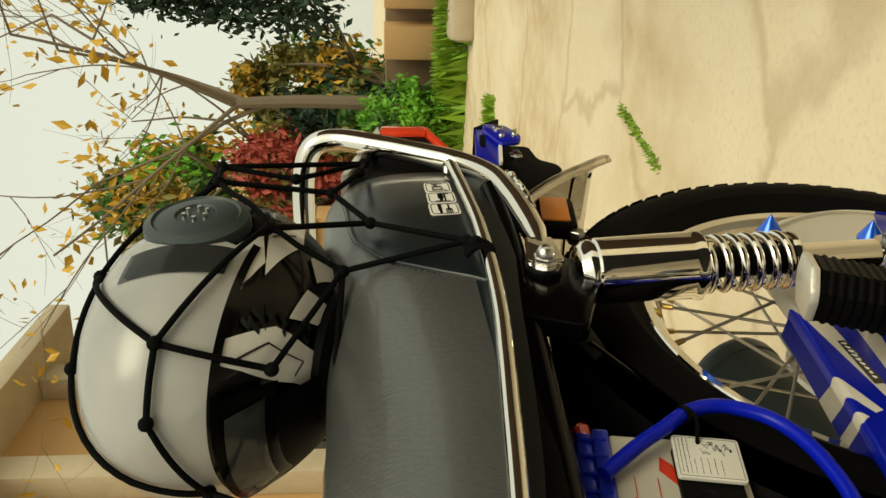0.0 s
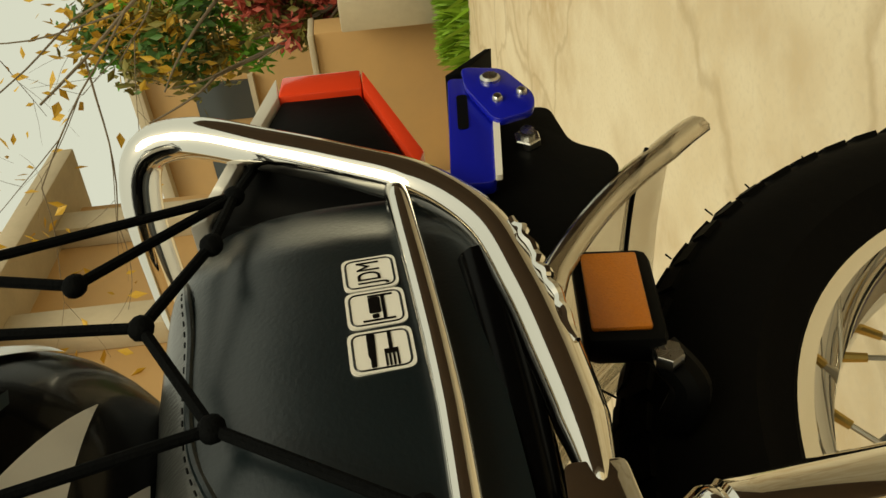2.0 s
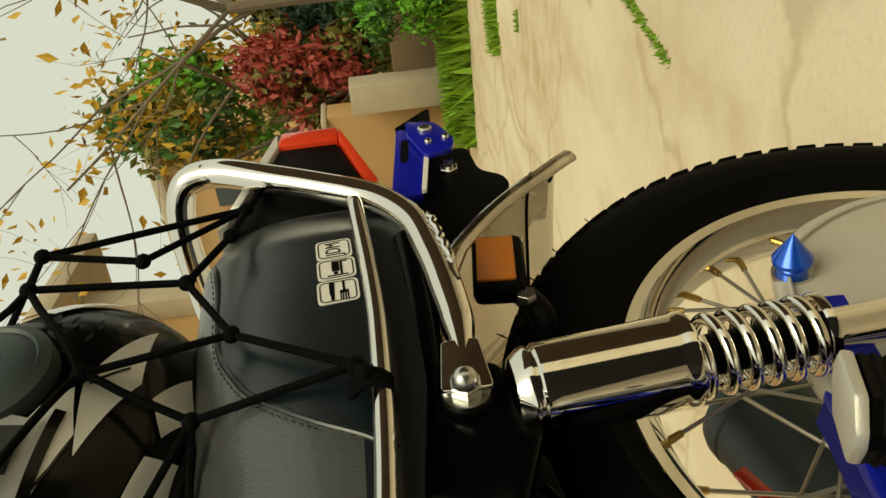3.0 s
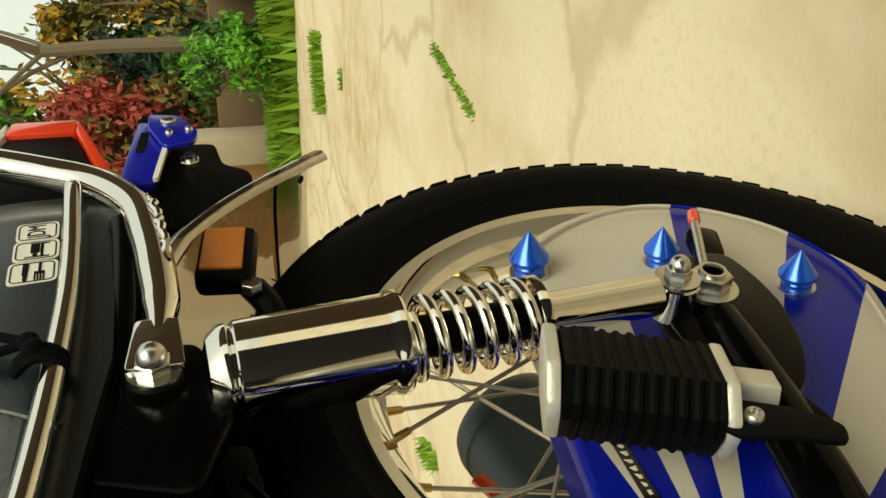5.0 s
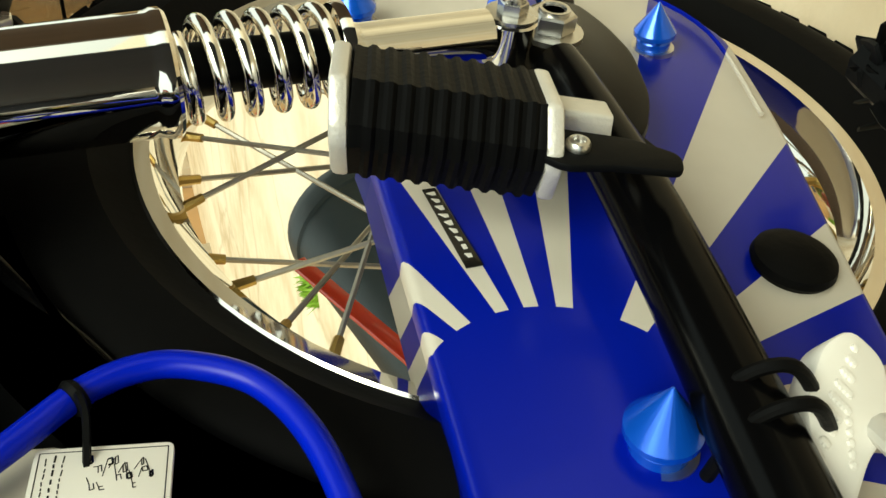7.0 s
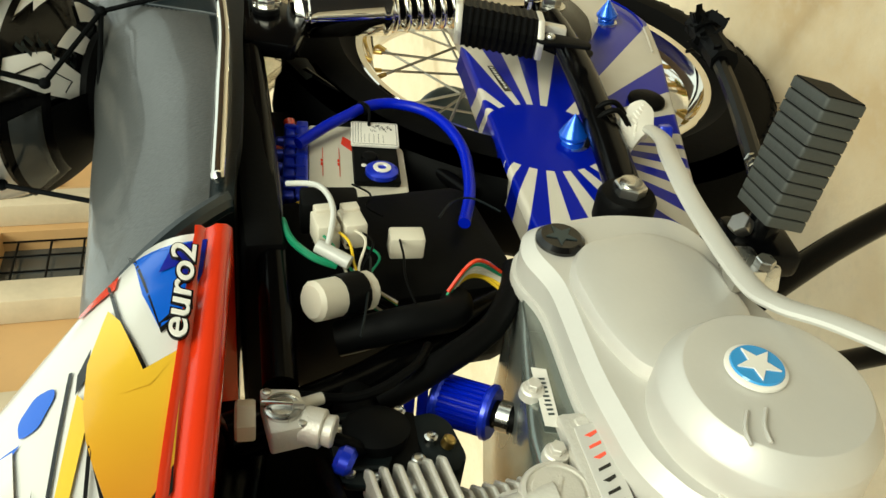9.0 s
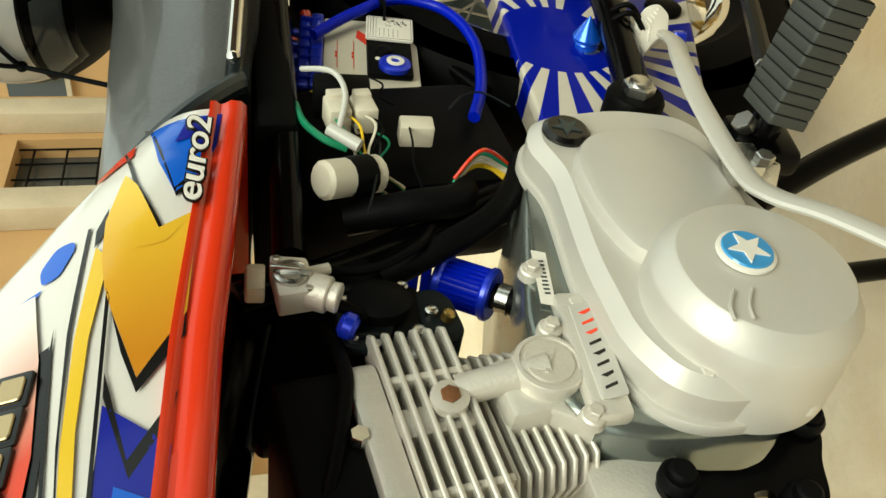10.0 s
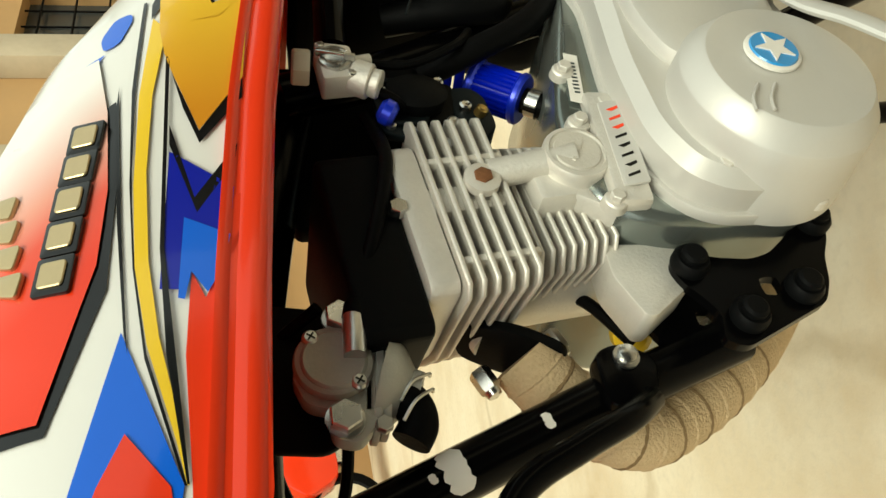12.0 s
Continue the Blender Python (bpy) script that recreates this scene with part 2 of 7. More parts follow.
def bevel_all(bm, verts, width, segs=2, angle=30):
    """Rounds the sharp edges among some vertices."""
    own = set(verts)
    bm.normal_update()
    edges = [e for e in bm.edges if e.verts[0] in own and e.verts[1] in own and len(e.link_faces) == 2 and e.calc_face_angle(0) > radians(angle)]
    bmesh.ops.bevel(bm, geom=edges, offset=width, segments=segs, affect="EDGES", profile=0.5, clamp_overlap=True)


def slab(bm, m, pts, thick, bevel=0.0, segs=2):
    """A plate: an outline in the x and y of the pose m, thick along its z."""
    low = [bm.verts.new(m @ Vector((x, y, 0))) for x, y in pts]
    top = [bm.verts.new(m @ Vector((x, y, thick))) for x, y in pts]
    n = len(pts)
    bm.faces.new(low[::-1])
    bm.faces.new(top)
    for k in range(n):
        bm.faces.new((low[k], low[(k + 1) % n], top[(k + 1) % n], top[k]))
    if bevel:
        bmesh.ops.recalc_face_normals(bm, faces=bm.faces[:])
        bevel_all(bm, low + top, bevel, segs)
    return bm


SIDE = Matrix(((1, 0, 0, 0), (0, 0, -1, 0), (0, 1, 0, 0), (0, 0, 0, 1)))


def side_plate(bm, pts, y_in, y_out, bevel=0.0, segs=2):
    """A plate standing along the machine: outline in x and z, from y_in out to y_out."""
    return slab(bm, Matrix.Translation((0, y_in, 0)) @ SIDE, pts, y_in - y_out, bevel, segs)


def block(bm, center, size, rot=(0, 0, 0), bevel=0.0, segs=2):
    m = pose(*center, *rot)
    x, y, z = (s / 2 for s in size)
    return slab(bm, m @ Matrix.Translation((0, 0, -z)), [(-x, -y), (x, -y), (x, y), (-x, y)], 2 * z, bevel, segs)


def rounded(pts, r, n=4):
    """An outline with its corners rounded."""
    out = []
    for k, p in enumerate(pts):
        p, a, b = Vector(p), Vector(pts[k - 1]), Vector(pts[(k + 1) % len(pts)])
        d0, d1 = a - p, b - p
        c = min(r, d0.length * 0.45, d1.length * 0.45)
        s, e = p + d0.normalized() * c, p + d1.normalized() * c
        for j in range(n + 1):
            t = j / n
            out.append(tuple(s * (1 - t) ** 2 + p * 2 * t * (1 - t) + e * t * t))
    return out


def hex_nut(bm, p, axis, size, height):
    lathe(bm, p, axis, [(size * 0.92, 0), (size, height * 0.12), (size, height * 0.88), (size * 0.9, height)], 6)


def words(name, text, m, size, depth, mat, parent, spread=1.0, shear=0.0, label="", swell=0.0):
    """Writing with Blender's own font, as a mesh."""
    cu = bpy.data.curves.new(name, "FONT")
    cu.body, cu.size, cu.extrude, cu.align_x, cu.align_y, cu.space_character, cu.shear, cu.offset = text, size, depth, "CENTER", "CENTER", spread, shear, swell
    tmp = bpy.data.objects.new(name, cu)
    scene.collection.objects.link(tmp)
    me = bpy.data.meshes.new_from_object(tmp.evaluated_get(bpy.context.evaluated_depsgraph_get()))
    bpy.data.objects.remove(tmp)
    me.transform(m)
    me.name = name
    me.materials.clear()
    me.materials.append(mat)
    ob = new(name, me)
    ob.parent = parent
    if label:
        ob["label"] = label
    return ob


def table(tab, x):
    return float(np.interp(x, [p[0] for p in tab], [p[1] for p in tab]))


def tail_place(v):
    """Sets a point of the saddle and tail at its true place: the rear stands further back and narrower than the nose."""
    x, y, z = v
    back = float(np.interp(x, (-0.60, -0.38, -0.025, 0.046, 0.1, 0.2, 0.3), (0.006, 0.012, 0.034, 0.046, 0.052, 0.078, 0.084)))
    return Vector((x + back, y * float(np.interp(x, (-0.4, 0.05), (1.0, 0.875))), z + 0.11 * (z - 0.63) - float(np.interp(x, (-0.2, 0.0), (0.0, 0.004)))))


def settle(thing):
    for ob in thing.children_recursive:
        for v in ob.data.vertices:
            v.co = tail_place(v.co)

# ---- the ground, the yard and what stands round it ----
def ground_material():
    m = bpy.data.materials.new("yard_concrete")
    m.use_nodes = True
    nt, p = m.node_tree, m.node_tree.nodes["Principled BSDF"]
    p.inputs["Roughness"].default_value = 0.75
    p.inputs["Specular IOR Level"].default_value = 0.25
    co = nt.nodes.new("ShaderNodeTexCoord")
    last = None
    for scale, a, b, lo, hi, stretch in ((0.7, (0.72, 0.625, 0.46), (0.60, 0.48, 0.31), 0.35, 0.65, (1, 1, 1)), (1.6, None, (0.46, 0.325, 0.175), 0.46, 0.72, (0.4, 1.2, 1)),
                                         (9.0, None, (0.72, 0.63, 0.47), 0.4, 0.9, (1, 1, 1)), (60.0, None, (0.56, 0.47, 0.34), 0.5, 1.0, (1, 1, 1))):
        mp = nt.nodes.new("ShaderNodeMapping")
        mp.inputs["Scale"].default_value = stretch
        mp.inputs["Rotation"].default_value = (0, 0, radians(18))
        n, r, mix = nt.nodes.new("ShaderNodeTexNoise"), nt.nodes.new("ShaderNodeMapRange"), nt.nodes.new("ShaderNodeMix")
        n.inputs["Scale"].default_value, n.inputs["Detail"].default_value = scale, (3 if scale < 5 else 5)
        nt.links.new(co.outputs["Object"], mp.inputs[0])
        nt.links.new(mp.outputs[0], n.inputs["Vector"])
        r.inputs[1].default_value, r.inputs[2].default_value = lo, hi
        nt.links.new(n.outputs[0], r.inputs[0])
        mix.data_type = "RGBA"
        nt.links.new(r.outputs[0], mix.inputs["Factor"])
        if last is None:
            mix.inputs["A"].default_value = (*a, 1)
        else:
            nt.links.new(last.outputs["Result"], mix.inputs["A"])
        mix.inputs["B"].default_value = (*b, 1)
        last = mix
    # hairline cracks wandering through the slab
    warp, vor, edge, crack = nt.nodes.new("ShaderNodeTexNoise"), nt.nodes.new("ShaderNodeTexVoronoi"), nt.nodes.new("ShaderNodeMapRange"), nt.nodes.new("ShaderNodeMix")
    warp.inputs["Scale"].default_value, warp.inputs["Detail"].default_value = 2.2, 5
    nt.links.new(co.outputs["Object"], warp.inputs["Vector"])
    off = nt.nodes.new("ShaderNodeVectorMath")
    off.operation = "MULTIPLY_ADD"
    off.inputs[1].default_value = (0.55, 0.55, 0)
    nt.links.new(warp.outputs["Color"], off.inputs[0])
    nt.links.new(co.outputs["Object"], off.inputs[2])
    vor.feature = "DISTANCE_TO_EDGE"
    vor.inputs["Scale"].default_value = 0.75
    nt.links.new(off.outputs[0], vor.inputs["Vector"])
    edge.inputs[1].default_value, edge.inputs[2].default_value = 0.004, 0.022
    edge.inputs[3].default_value, edge.inputs[4].default_value = 0.42, 0.0
    nt.links.new(vor.outputs["Distance"], edge.inputs[0])
    crack.data_type = "RGBA"
    nt.links.new(edge.outputs[0], crack.inputs["Factor"])
    nt.links.new(last.outputs["Result"], crack.inputs["A"])
    crack.inputs["B"].default_value = (0.38, 0.28, 0.16, 1)
    last = crack
    nt.links.new(last.outputs["Result"], p.inputs["Base Color"])
    bmp = nt.nodes.new("ShaderNodeBump")
    bmp.inputs["Strength"].default_value, bmp.inputs["Distance"].default_value = 0.4, 0.004
    nt.links.new(n.outputs[0], bmp.inputs["Height"])
    nt.links.new(bmp.outputs[0], p.inputs["Normal"])
    return m


GROUND_Z = -0.034
CONCRETE = ground_material()
bm = bmesh.new()
bmesh.ops.create_grid(bm, x_segments=60, y_segments=60, size=1.0)
for v in bm.verts:
    far = max(abs(v.co.x), abs(v.co.y))
    k = 30 + 570 * max(0.0, far - 0.2) ** 2
    v.co = Vector((v.co.x * k, v.co.y * k, GROUND_Z))
ground = tagged(part("ground", bm, CONCRETE), "pale worn concrete yard with sandy stains", "ground", kind="structure")

TAN = material("tan_render", (0.48, 0.29, 0.12), 0.8, grain=0.25, big=0.35, scale=14, bump=0.2, color_b=(0.36, 0.23, 0.11))
DARKWALL = material("brown_wall", (0.20, 0.135, 0.075), 0.85, grain=0.3, big=0.4, scale=10, bump=0.2, color_b=(0.10, 0.065, 0.04))
STONE = material("pale_stone", (0.50, 0.42, 0.30), 0.8, grain=0.3, big=0.3, scale=18, bump=0.3)
BARK = material("grey_bark", (0.16, 0.125, 0.085), 0.85, grain=0.5, scale=30, bump=0.5)
LEAF_Y = material("yellow_leaf", (0.56, 0.34, 0.03), 0.6, grain=0.4, scale=6, color_b=(0.25, 0.13, 0.02))
LEAF_O = material("olive_leaf", (0.20, 0.17, 0.03), 0.6, grain=0.5, scale=6, color_b=(0.06, 0.07, 0.015))
LEAF_G = material("green_leaf", (0.035, 0.12, 0.015), 0.6, grain=0.5, scale=6, color_b=(0.07, 0.13, 0.015))
LEAF_D = material("dark_green_needle", (0.008, 0.028, 0.014), 0.7, grain=0.5, scale=6, color_b=(0.02, 0.055, 0.02))
LEAF_R = material("red_leaf", (0.42, 0.06, 0.04), 0.6, grain=0.5, scale=6, color_b=(0.10, 0.03, 0.02))
GRASS = material("grass", (0.22, 0.38, 0.02), 0.65, grain=0.5, scale=8, color_b=(0.05, 0.14, 0.012))


def leaves(name, mat, parent, centers, spread, count, size, rng, label="", droop=0.0):
    """Many small leaf clumps round some centres."""
    bm = bmesh.new()
    for _ in range(count):
        c = rng.choice(centers)
        p = Vector(c) + Vector([rng.gauss(0, spread) for _ in range(3)])
        s = size * rng.uniform(0.5, 1.4)
        m = Matrix.Translation(p) @ Euler([rng.uniform(0, 6.3) for _ in range(3)]).to_matrix().to_4x4()
        v = [bm.verts.new(m @ Vector(q)) for q in ((-s, 0, 0), (-0.2 * s, 0.45 * s, 0.12 * s), (s, 0.05 * s, 0), (-0.1 * s, -0.45 * s, 0.1 * s))]
        bm.faces.new((v[0], v[1], v[2]))
        bm.faces.new((v[0], v[2], v[3]))
    return part(name, bm, mat, parent, label, smooth=0)


def limb(bm, rng, p, d, length, r, depth, tips, bend=0.25, split=(2, 3)):
    """A tapered branch that parts into thinner ones."""
    pts, q, dd = [Vector(p)], Vector(p), Vector(d).normalized()
    for _ in range(4):
        dd = (dd + Vector([rng.gauss(0, bend) * 0.35 for _ in range(3)]) + Vector((0, 0, 0.05))).normalized()
        q = q + dd * length / 4
        pts.append(q.copy())
    tube(bm, pts, [r, r * 0.85, r * 0.7, r * 0.6, r * 0.45], seg=6, steps=2)
    tips.extend(pts[2:])
    if depth:
        for _ in range(rng.randint(*split)):
            at = pts[rng.choice((2, 3, 4))]
            nd = (dd + Vector([rng.gauss(0, 0.55) for _ in range(3)])).normalized()
            limb(bm, rng, at, nd, length * rng.uniform(0.55, 0.8), r * 0.45, depth - 1, tips, bend, split)


def bare_tree(x, y, h, seed, label):
    rng = random.Random(seed)
    tree = empty("tree")
    tips, bm = [], bmesh.new()
    tube(bm, [(x, y, GROUND_Z - 0.05), (x, y, h * 0.12), (x + 0.01, y - 0.01, h * 0.25), (x + 0.01, y + 0.01, h * 0.36)], [0.085, 0.070, 0.062, 0.052], seg=8)
    for k in range(6):
        ang = k * 2.1 + rng.uniform(-0.3, 0.3)
        up = rng.uniform(0.9, 1.9)
        limb(bm, rng, (x + 0.02, y + 0.03, h * rng.uniform(0.30, 0.37)), (math.cos(ang), math.sin(ang), up), h * rng.uniform(0.28, 0.40), 0.024, 3, tips)
    part("trunk", bm, BARK, tree)
    leaves("crown", LEAF_Y, tree, rng.sample(tips, min(len(tips), 90)), 0.18, 650, 0.07, rng, "sparse yellow autumn leaves")
    return tagged(tree, label, "tree")


def bush(name, mats, x, y, h, r, seed, label, count=2200, size=0.07, low=0.0):
    rng = random.Random(seed)
    tree = empty(name)
    bm, tips = bmesh.new(), []
    tube(bm, [(x, y, GROUND_Z - 0.05), (x + 0.05, y, h * 0.2), (x, y + 0.05, h * 0.4)], [0.10, 0.08, 0.06], seg=8)
    for k in range(5):
        ang = k * 1.3 + rng.uniform(-0.3, 0.3)
        limb(bm, rng, (x, y, h * rng.uniform(0.18, 0.36)), (math.cos(ang), math.sin(ang), 1.2), h * 0.4, 0.045, 1, tips)
    part("trunk", bm, BARK, tree)
    centers = []
    for _ in range(46):
        a, rr, zz = rng.uniform(0, 6.28), r * rng.uniform(0.25, 1.0) ** 0.5, rng.uniform(low, 1.0)
        k = math.sqrt(max(0.05, 1 - (2 * zz - 1.0) ** 2))
        centers.append((x + math.cos(a) * rr * k, y + math.sin(a) * rr * k, h * (0.12 + 0.88 * zz)))
    for i, m in enumerate(mats):
        leaves("crown" if i == 0 else "foliage", m, tree, centers[i::len(mats)], r * 0.17, count // len(mats), size, rng)
    return tagged(tree, label, "tree" if h > 2 else "shrub")


bare_tree(7.2, 2.16, 5.6, 4, "bare grey tree with a few yellow autumn leaves")
LIME = material("bright_green_leaf", (0.09, 0.30, 0.015), 0.6, grain=0.5, scale=6, color_b=(0.18, 0.36, 0.02))
bush("tree", [LEAF_O, LEAF_Y, LEAF_G], 11.6, 3.7, 2.4, 0.9, 7, "olive and yellow leafy tree behind the wall", 4200, 0.08, 0.1)
bush("tree", [LEAF_G, LEAF_Y, LEAF_O, LIME], 9.4, 4.15, 4.0, 0.80, 8, "tall green tree with yellowing leaves", 3600, 0.075, 0.5)
bush("shrub", [LEAF_R, LEAF_R, LEAF_O], 8.7, 3.5, 2.25, 0.55, 9, "red-leaved shrub beside the wall", 5600, 0.06, 0.38)
bush("shrub", [LEAF_D, LEAF_O, LEAF_G], 8.9, 3.1, 1.6, 0.6, 10, "dark green shrub behind the wall", 5200, 0.06, 0.02)
bush("tree", [LEAF_O, LEAF_Y, LEAF_D, LEAF_O], 9.4, 2.70, 2.3, 0.50, 12, "olive leafy tree behind the wall with yellowing leaves", 4200, 0.06, 0.1)
bush("shrub", [LIME, LEAF_G, LIME], 6.9, 2.2, 0.82, 0.30, 11, "bright green shrub in front of the low wall", 3000, 0.035, 0.0)


def conifer(x, y, h, seed):
    rng = random.Random(seed)
    tree = empty("conifer")
    bm = bmesh.new()
    tube(bm, [(x, y, GROUND_Z - 0.05), (x, y, h * 0.4), (x + 0.05, y, h)], [0.10, 0.08, 0.02], seg=8)
    part("trunk", bm, BARK, tree)
    centers = [(x + math.cos(k * 2.4) * 0.40 * (1.15 - k / 60), y + math.sin(k * 2.4) * 0.40 * (1.15 - k / 60), h * (0.36 + 0.64 * k / 60)) for k in range(60)]
    leaves("crown", LEAF_D, tree, centers, 0.13, 4200, 0.06, rng)
    return tagged(tree, "dark green conifer with a bare lower trunk", "tree")


conifer(9.6, 1.62, 3.5, 3)


# for the added out-of-view walls that give chrome its dark bands
SHADEWALL = material("dark_reflection_wall", (0.022, 0.024, 0.032), 0.85, grain=0.3, big=0.4, scale=8, bump=0.2, color_b=(0.010, 0.011, 0.016))


# for the added unseen wall that puts copper tones into chrome and darkens the seat side
SHADEBROWN = material("brown_reflection_wall", (0.085, 0.055, 0.035), 0.85, grain=0.3, big=0.4, scale=8, bump=0.2, color_b=(0.04, 0.028, 0.02))


def wall_blocks():
    """The low brown wall, the gate posts and the kerb stone across the yard."""
    back = empty("wall_east")
    part("wall", block(bmesh.new(), (7.6, 1.1, 0.32), (0.3, 4.0, 0.66), bevel=0.02), DARKWALL, back)
    part("high_wall", block(bmesh.new(), (7.7, 6.4, 0.68), (0.3, 5.8, 1.38), bevel=0.02), TAN, back)
    part("coping", block(bmesh.new(), (7.7, 6.4, 1.40), (0.4, 5.8, 0.06), bevel=0.02), STONE, back)
    tagged(back, "low brown rendered wall with stone coping", "wall", kind="structure")
    for y0, y1, h, m in ((1.10, 1.30, 0.70, TAN), (1.46, 1.76, 0.70, TAN), (3.06, 3.36, 1.12, STONE), (5.2, 5.8, 1.5, STONE)):
        bm = bmesh.new()
        block(bm, (7.35, (y0 + y1) / 2, h / 2 + GROUND_Z), (0.25, y1 - y0, h), bevel=0.015)
        tagged(part("pillar", bm, m), "tan rendered pillar standing by the wall", "pillar", "pillars along the wall", kind="structure")
    # unseen walls added behind and beside the viewer to darken reflections and side light
    tagged(part("wall_west", block(bmesh.new(), (-6.05, 2.2, 0.55), (0.3, 7.1, 1.2), bevel=0.02), SHADEWALL), "added unseen dark wall for reflections", "wall", kind="structure")
    tagged(part("wall_south", block(bmesh.new(), (-3.05, -1.22, 0.50), (5.7, 0.25, 1.1), bevel=0.02), SHADEWALL), "added low unseen dark wall for reflections", "wall", kind="structure")
    tagged(part("wall_south_east", block(bmesh.new(), (3.95, -1.35, 0.72), (7.2, 0.25, 1.6), bevel=0.02), SHADEBROWN), "added unseen brown wall for reflections", "wall", kind="structure")
    bm = bmesh.new()
    block(bm, (6.6, 0.95, 0.05), (0.5, 0.9, 0.2), (0, 0, 12), bevel=0.05)
    tagged(part("kerb_stone", bm, STONE), "pale worn kerb stone lying on the yard", "stone")


wall_blocks()


def house():
    """The tan block house beside the yard: wall, pilasters, window bays, roof slab."""
    h = empty("house")
    y0, zt = 5.2, 4.6
    for a, b in ((-9.0, -4.2), (-2.8, 0.4), (1.8, 4.0), (5.2, 6.2)):
        part("wall", block(bmesh.new(), ((a + b) / 2, y0 + 0.15, zt / 2), (b - a, 0.3, zt)), TAN, h, "tan rendered wall")
    for a, b in ((-4.2, -2.8), (0.4, 1.8), (4.0, 5.2)):
        part("wall", block(bmesh.new(), ((a + b) / 2, y0 + 0.15, 0.5), (b - a, 0.3, 1.0)), TAN, h)
        part("lintel", block(bmesh.new(), ((a + b) / 2, y0 + 0.15, 3.75), (b - a, 0.3, 1.7)), TAN, h)
    bm = bmesh.new()
    block(bm, (6.06, y0 + 3.3, zt / 2), (0.28, 6.0, zt))
    part("gable", bm, TAN, h)
    for x in (-4.5, -2.5, 0.1, 2.1, 3.7, 5.5):
        bm = bmesh.new()
        block(bm, (x, y0 - 0.12, zt / 2), (0.36, 0.24, zt), bevel=0.015)
        part("pilaster", bm, STONE, h)
    bm = bmesh.new()
    block(bm, (-1.4, y0 + 2.6, zt + 0.12), (15.8, 6.4, 0.24), bevel=0.02)
    part("roof", bm, STONE, h)
    for x in (-3.5, 1.1, 4.6):
        wdw = part("window", block(bmesh.new(), (x, y0 + 0.24, 1.95), (1.4, 0.04, 1.9)), PANE, h)
        bm = bmesh.new()
        for k in range(5):
            rod(bm, (x - 0.6 + 0.3 * k, y0 + 0.12, 1.0), (x - 0.6 + 0.3 * k, y0 + 0.12, 2.9), 0.012, seg=6)
        for k in range(6):
            rod(bm, (x - 0.7, y0 + 0.12, 1.15 + 0.32 * k), (x + 0.7, y0 + 0.12, 1.15 + 0.32 * k), 0.012, seg=6)
        part("grille", bm, SATIN, wdw)
        bm = bmesh.new()
        block(bm, (x, y0 - 0.06, 0.97), (1.55, 0.42, 0.08), bevel=0.01)
        part("sill", bm, STONE, wdw)
    h.matrix_basis = pose(2.58, -0.46, -0.3, 0, 0, 8)
    return tagged(h, "tan rendered house with barred windows and stone pilasters", "house")


house()


def far_house():
    """A pale block house behind the trees."""
    h = empty("house")
    part("wall", block(bmesh.new(), (14.0, 8.4, 2.3), (3.0, 4.4, 4.62), bevel=0.02), TAN, h)
    part("roof", block(bmesh.new(), (14.0, 8.4, 4.7), (3.4, 4.8, 0.2), bevel=0.02), STONE, h)
    for y in (7.0, 8.2, 9.4):
        w = part("window", block(bmesh.new(), (12.48, y, 3.4), (0.06, 0.7, 0.9)), PANE, h)
        part("frame", block(bmesh.new(), (12.46, y, 2.9), (0.12, 0.9, 0.08)), STONE, w)
    return tagged(h, "pale tan block house behind the trees", "house")


far_house()


def tufts(name, x, y, length, width, ang, count, height, seed, label):
    """Grass blades growing along a crack."""
    rng, bm = random.Random(seed), bmesh.new()
    c, s = math.cos(ang), math.sin(ang)
    for _ in range(count):
        u, w = rng.uniform(-0.5, 0.5) * length, rng.gauss(0, width * 0.4)
        px, py = x + u * c - w * s, y + u * s + w * c
        a, hh, lean = rng.uniform(0, 6.28), height * rng.uniform(0.4, 1.2), rng.uniform(0.1, 0.7)
        t = 0.12 * hh + 0.003
        dx, dy = math.cos(a), math.sin(a)
        v = [bm.verts.new((px - dy * t, py + dx * t, GROUND_Z)), bm.verts.new((px + dy * t, py - dx * t, GROUND_Z)), bm.verts.new((px + dx * lean * hh, py + dy * lean * hh, GROUND_Z + hh))]
        bm.faces.new(v)
    return tagged(part(name, bm, GRASS, smooth=0), label, "grass", kind="stuff")


tufts("grass_verge", 6.95, 2.3, 2.6, 0.25, radians(86), 5200, 0.26, 21, "bright green grass verge along the wall")
tufts("grass_tuft", 4.95, 1.62, 0.50, 0.15, radians(110), 900, 0.07, 22, "green grass growing in a crack of the yard")
tufts("grass_tuft", 1.80, 0.46, 0.46, 0.025, radians(-4), 240, 0.018, 23, "thin line of grass in a concrete joint")
tufts("grass_tuft", 4.0, 1.30, 0.12, 0.03, radians(100), 60, 0.03, 24, "small tuft of grass on the yard")
tufts("grass_tuft", 1.87, 1.95, 0.24, 0.05, radians(30), 220, 0.04, 25, "small tuft of grass beyond the wheel")


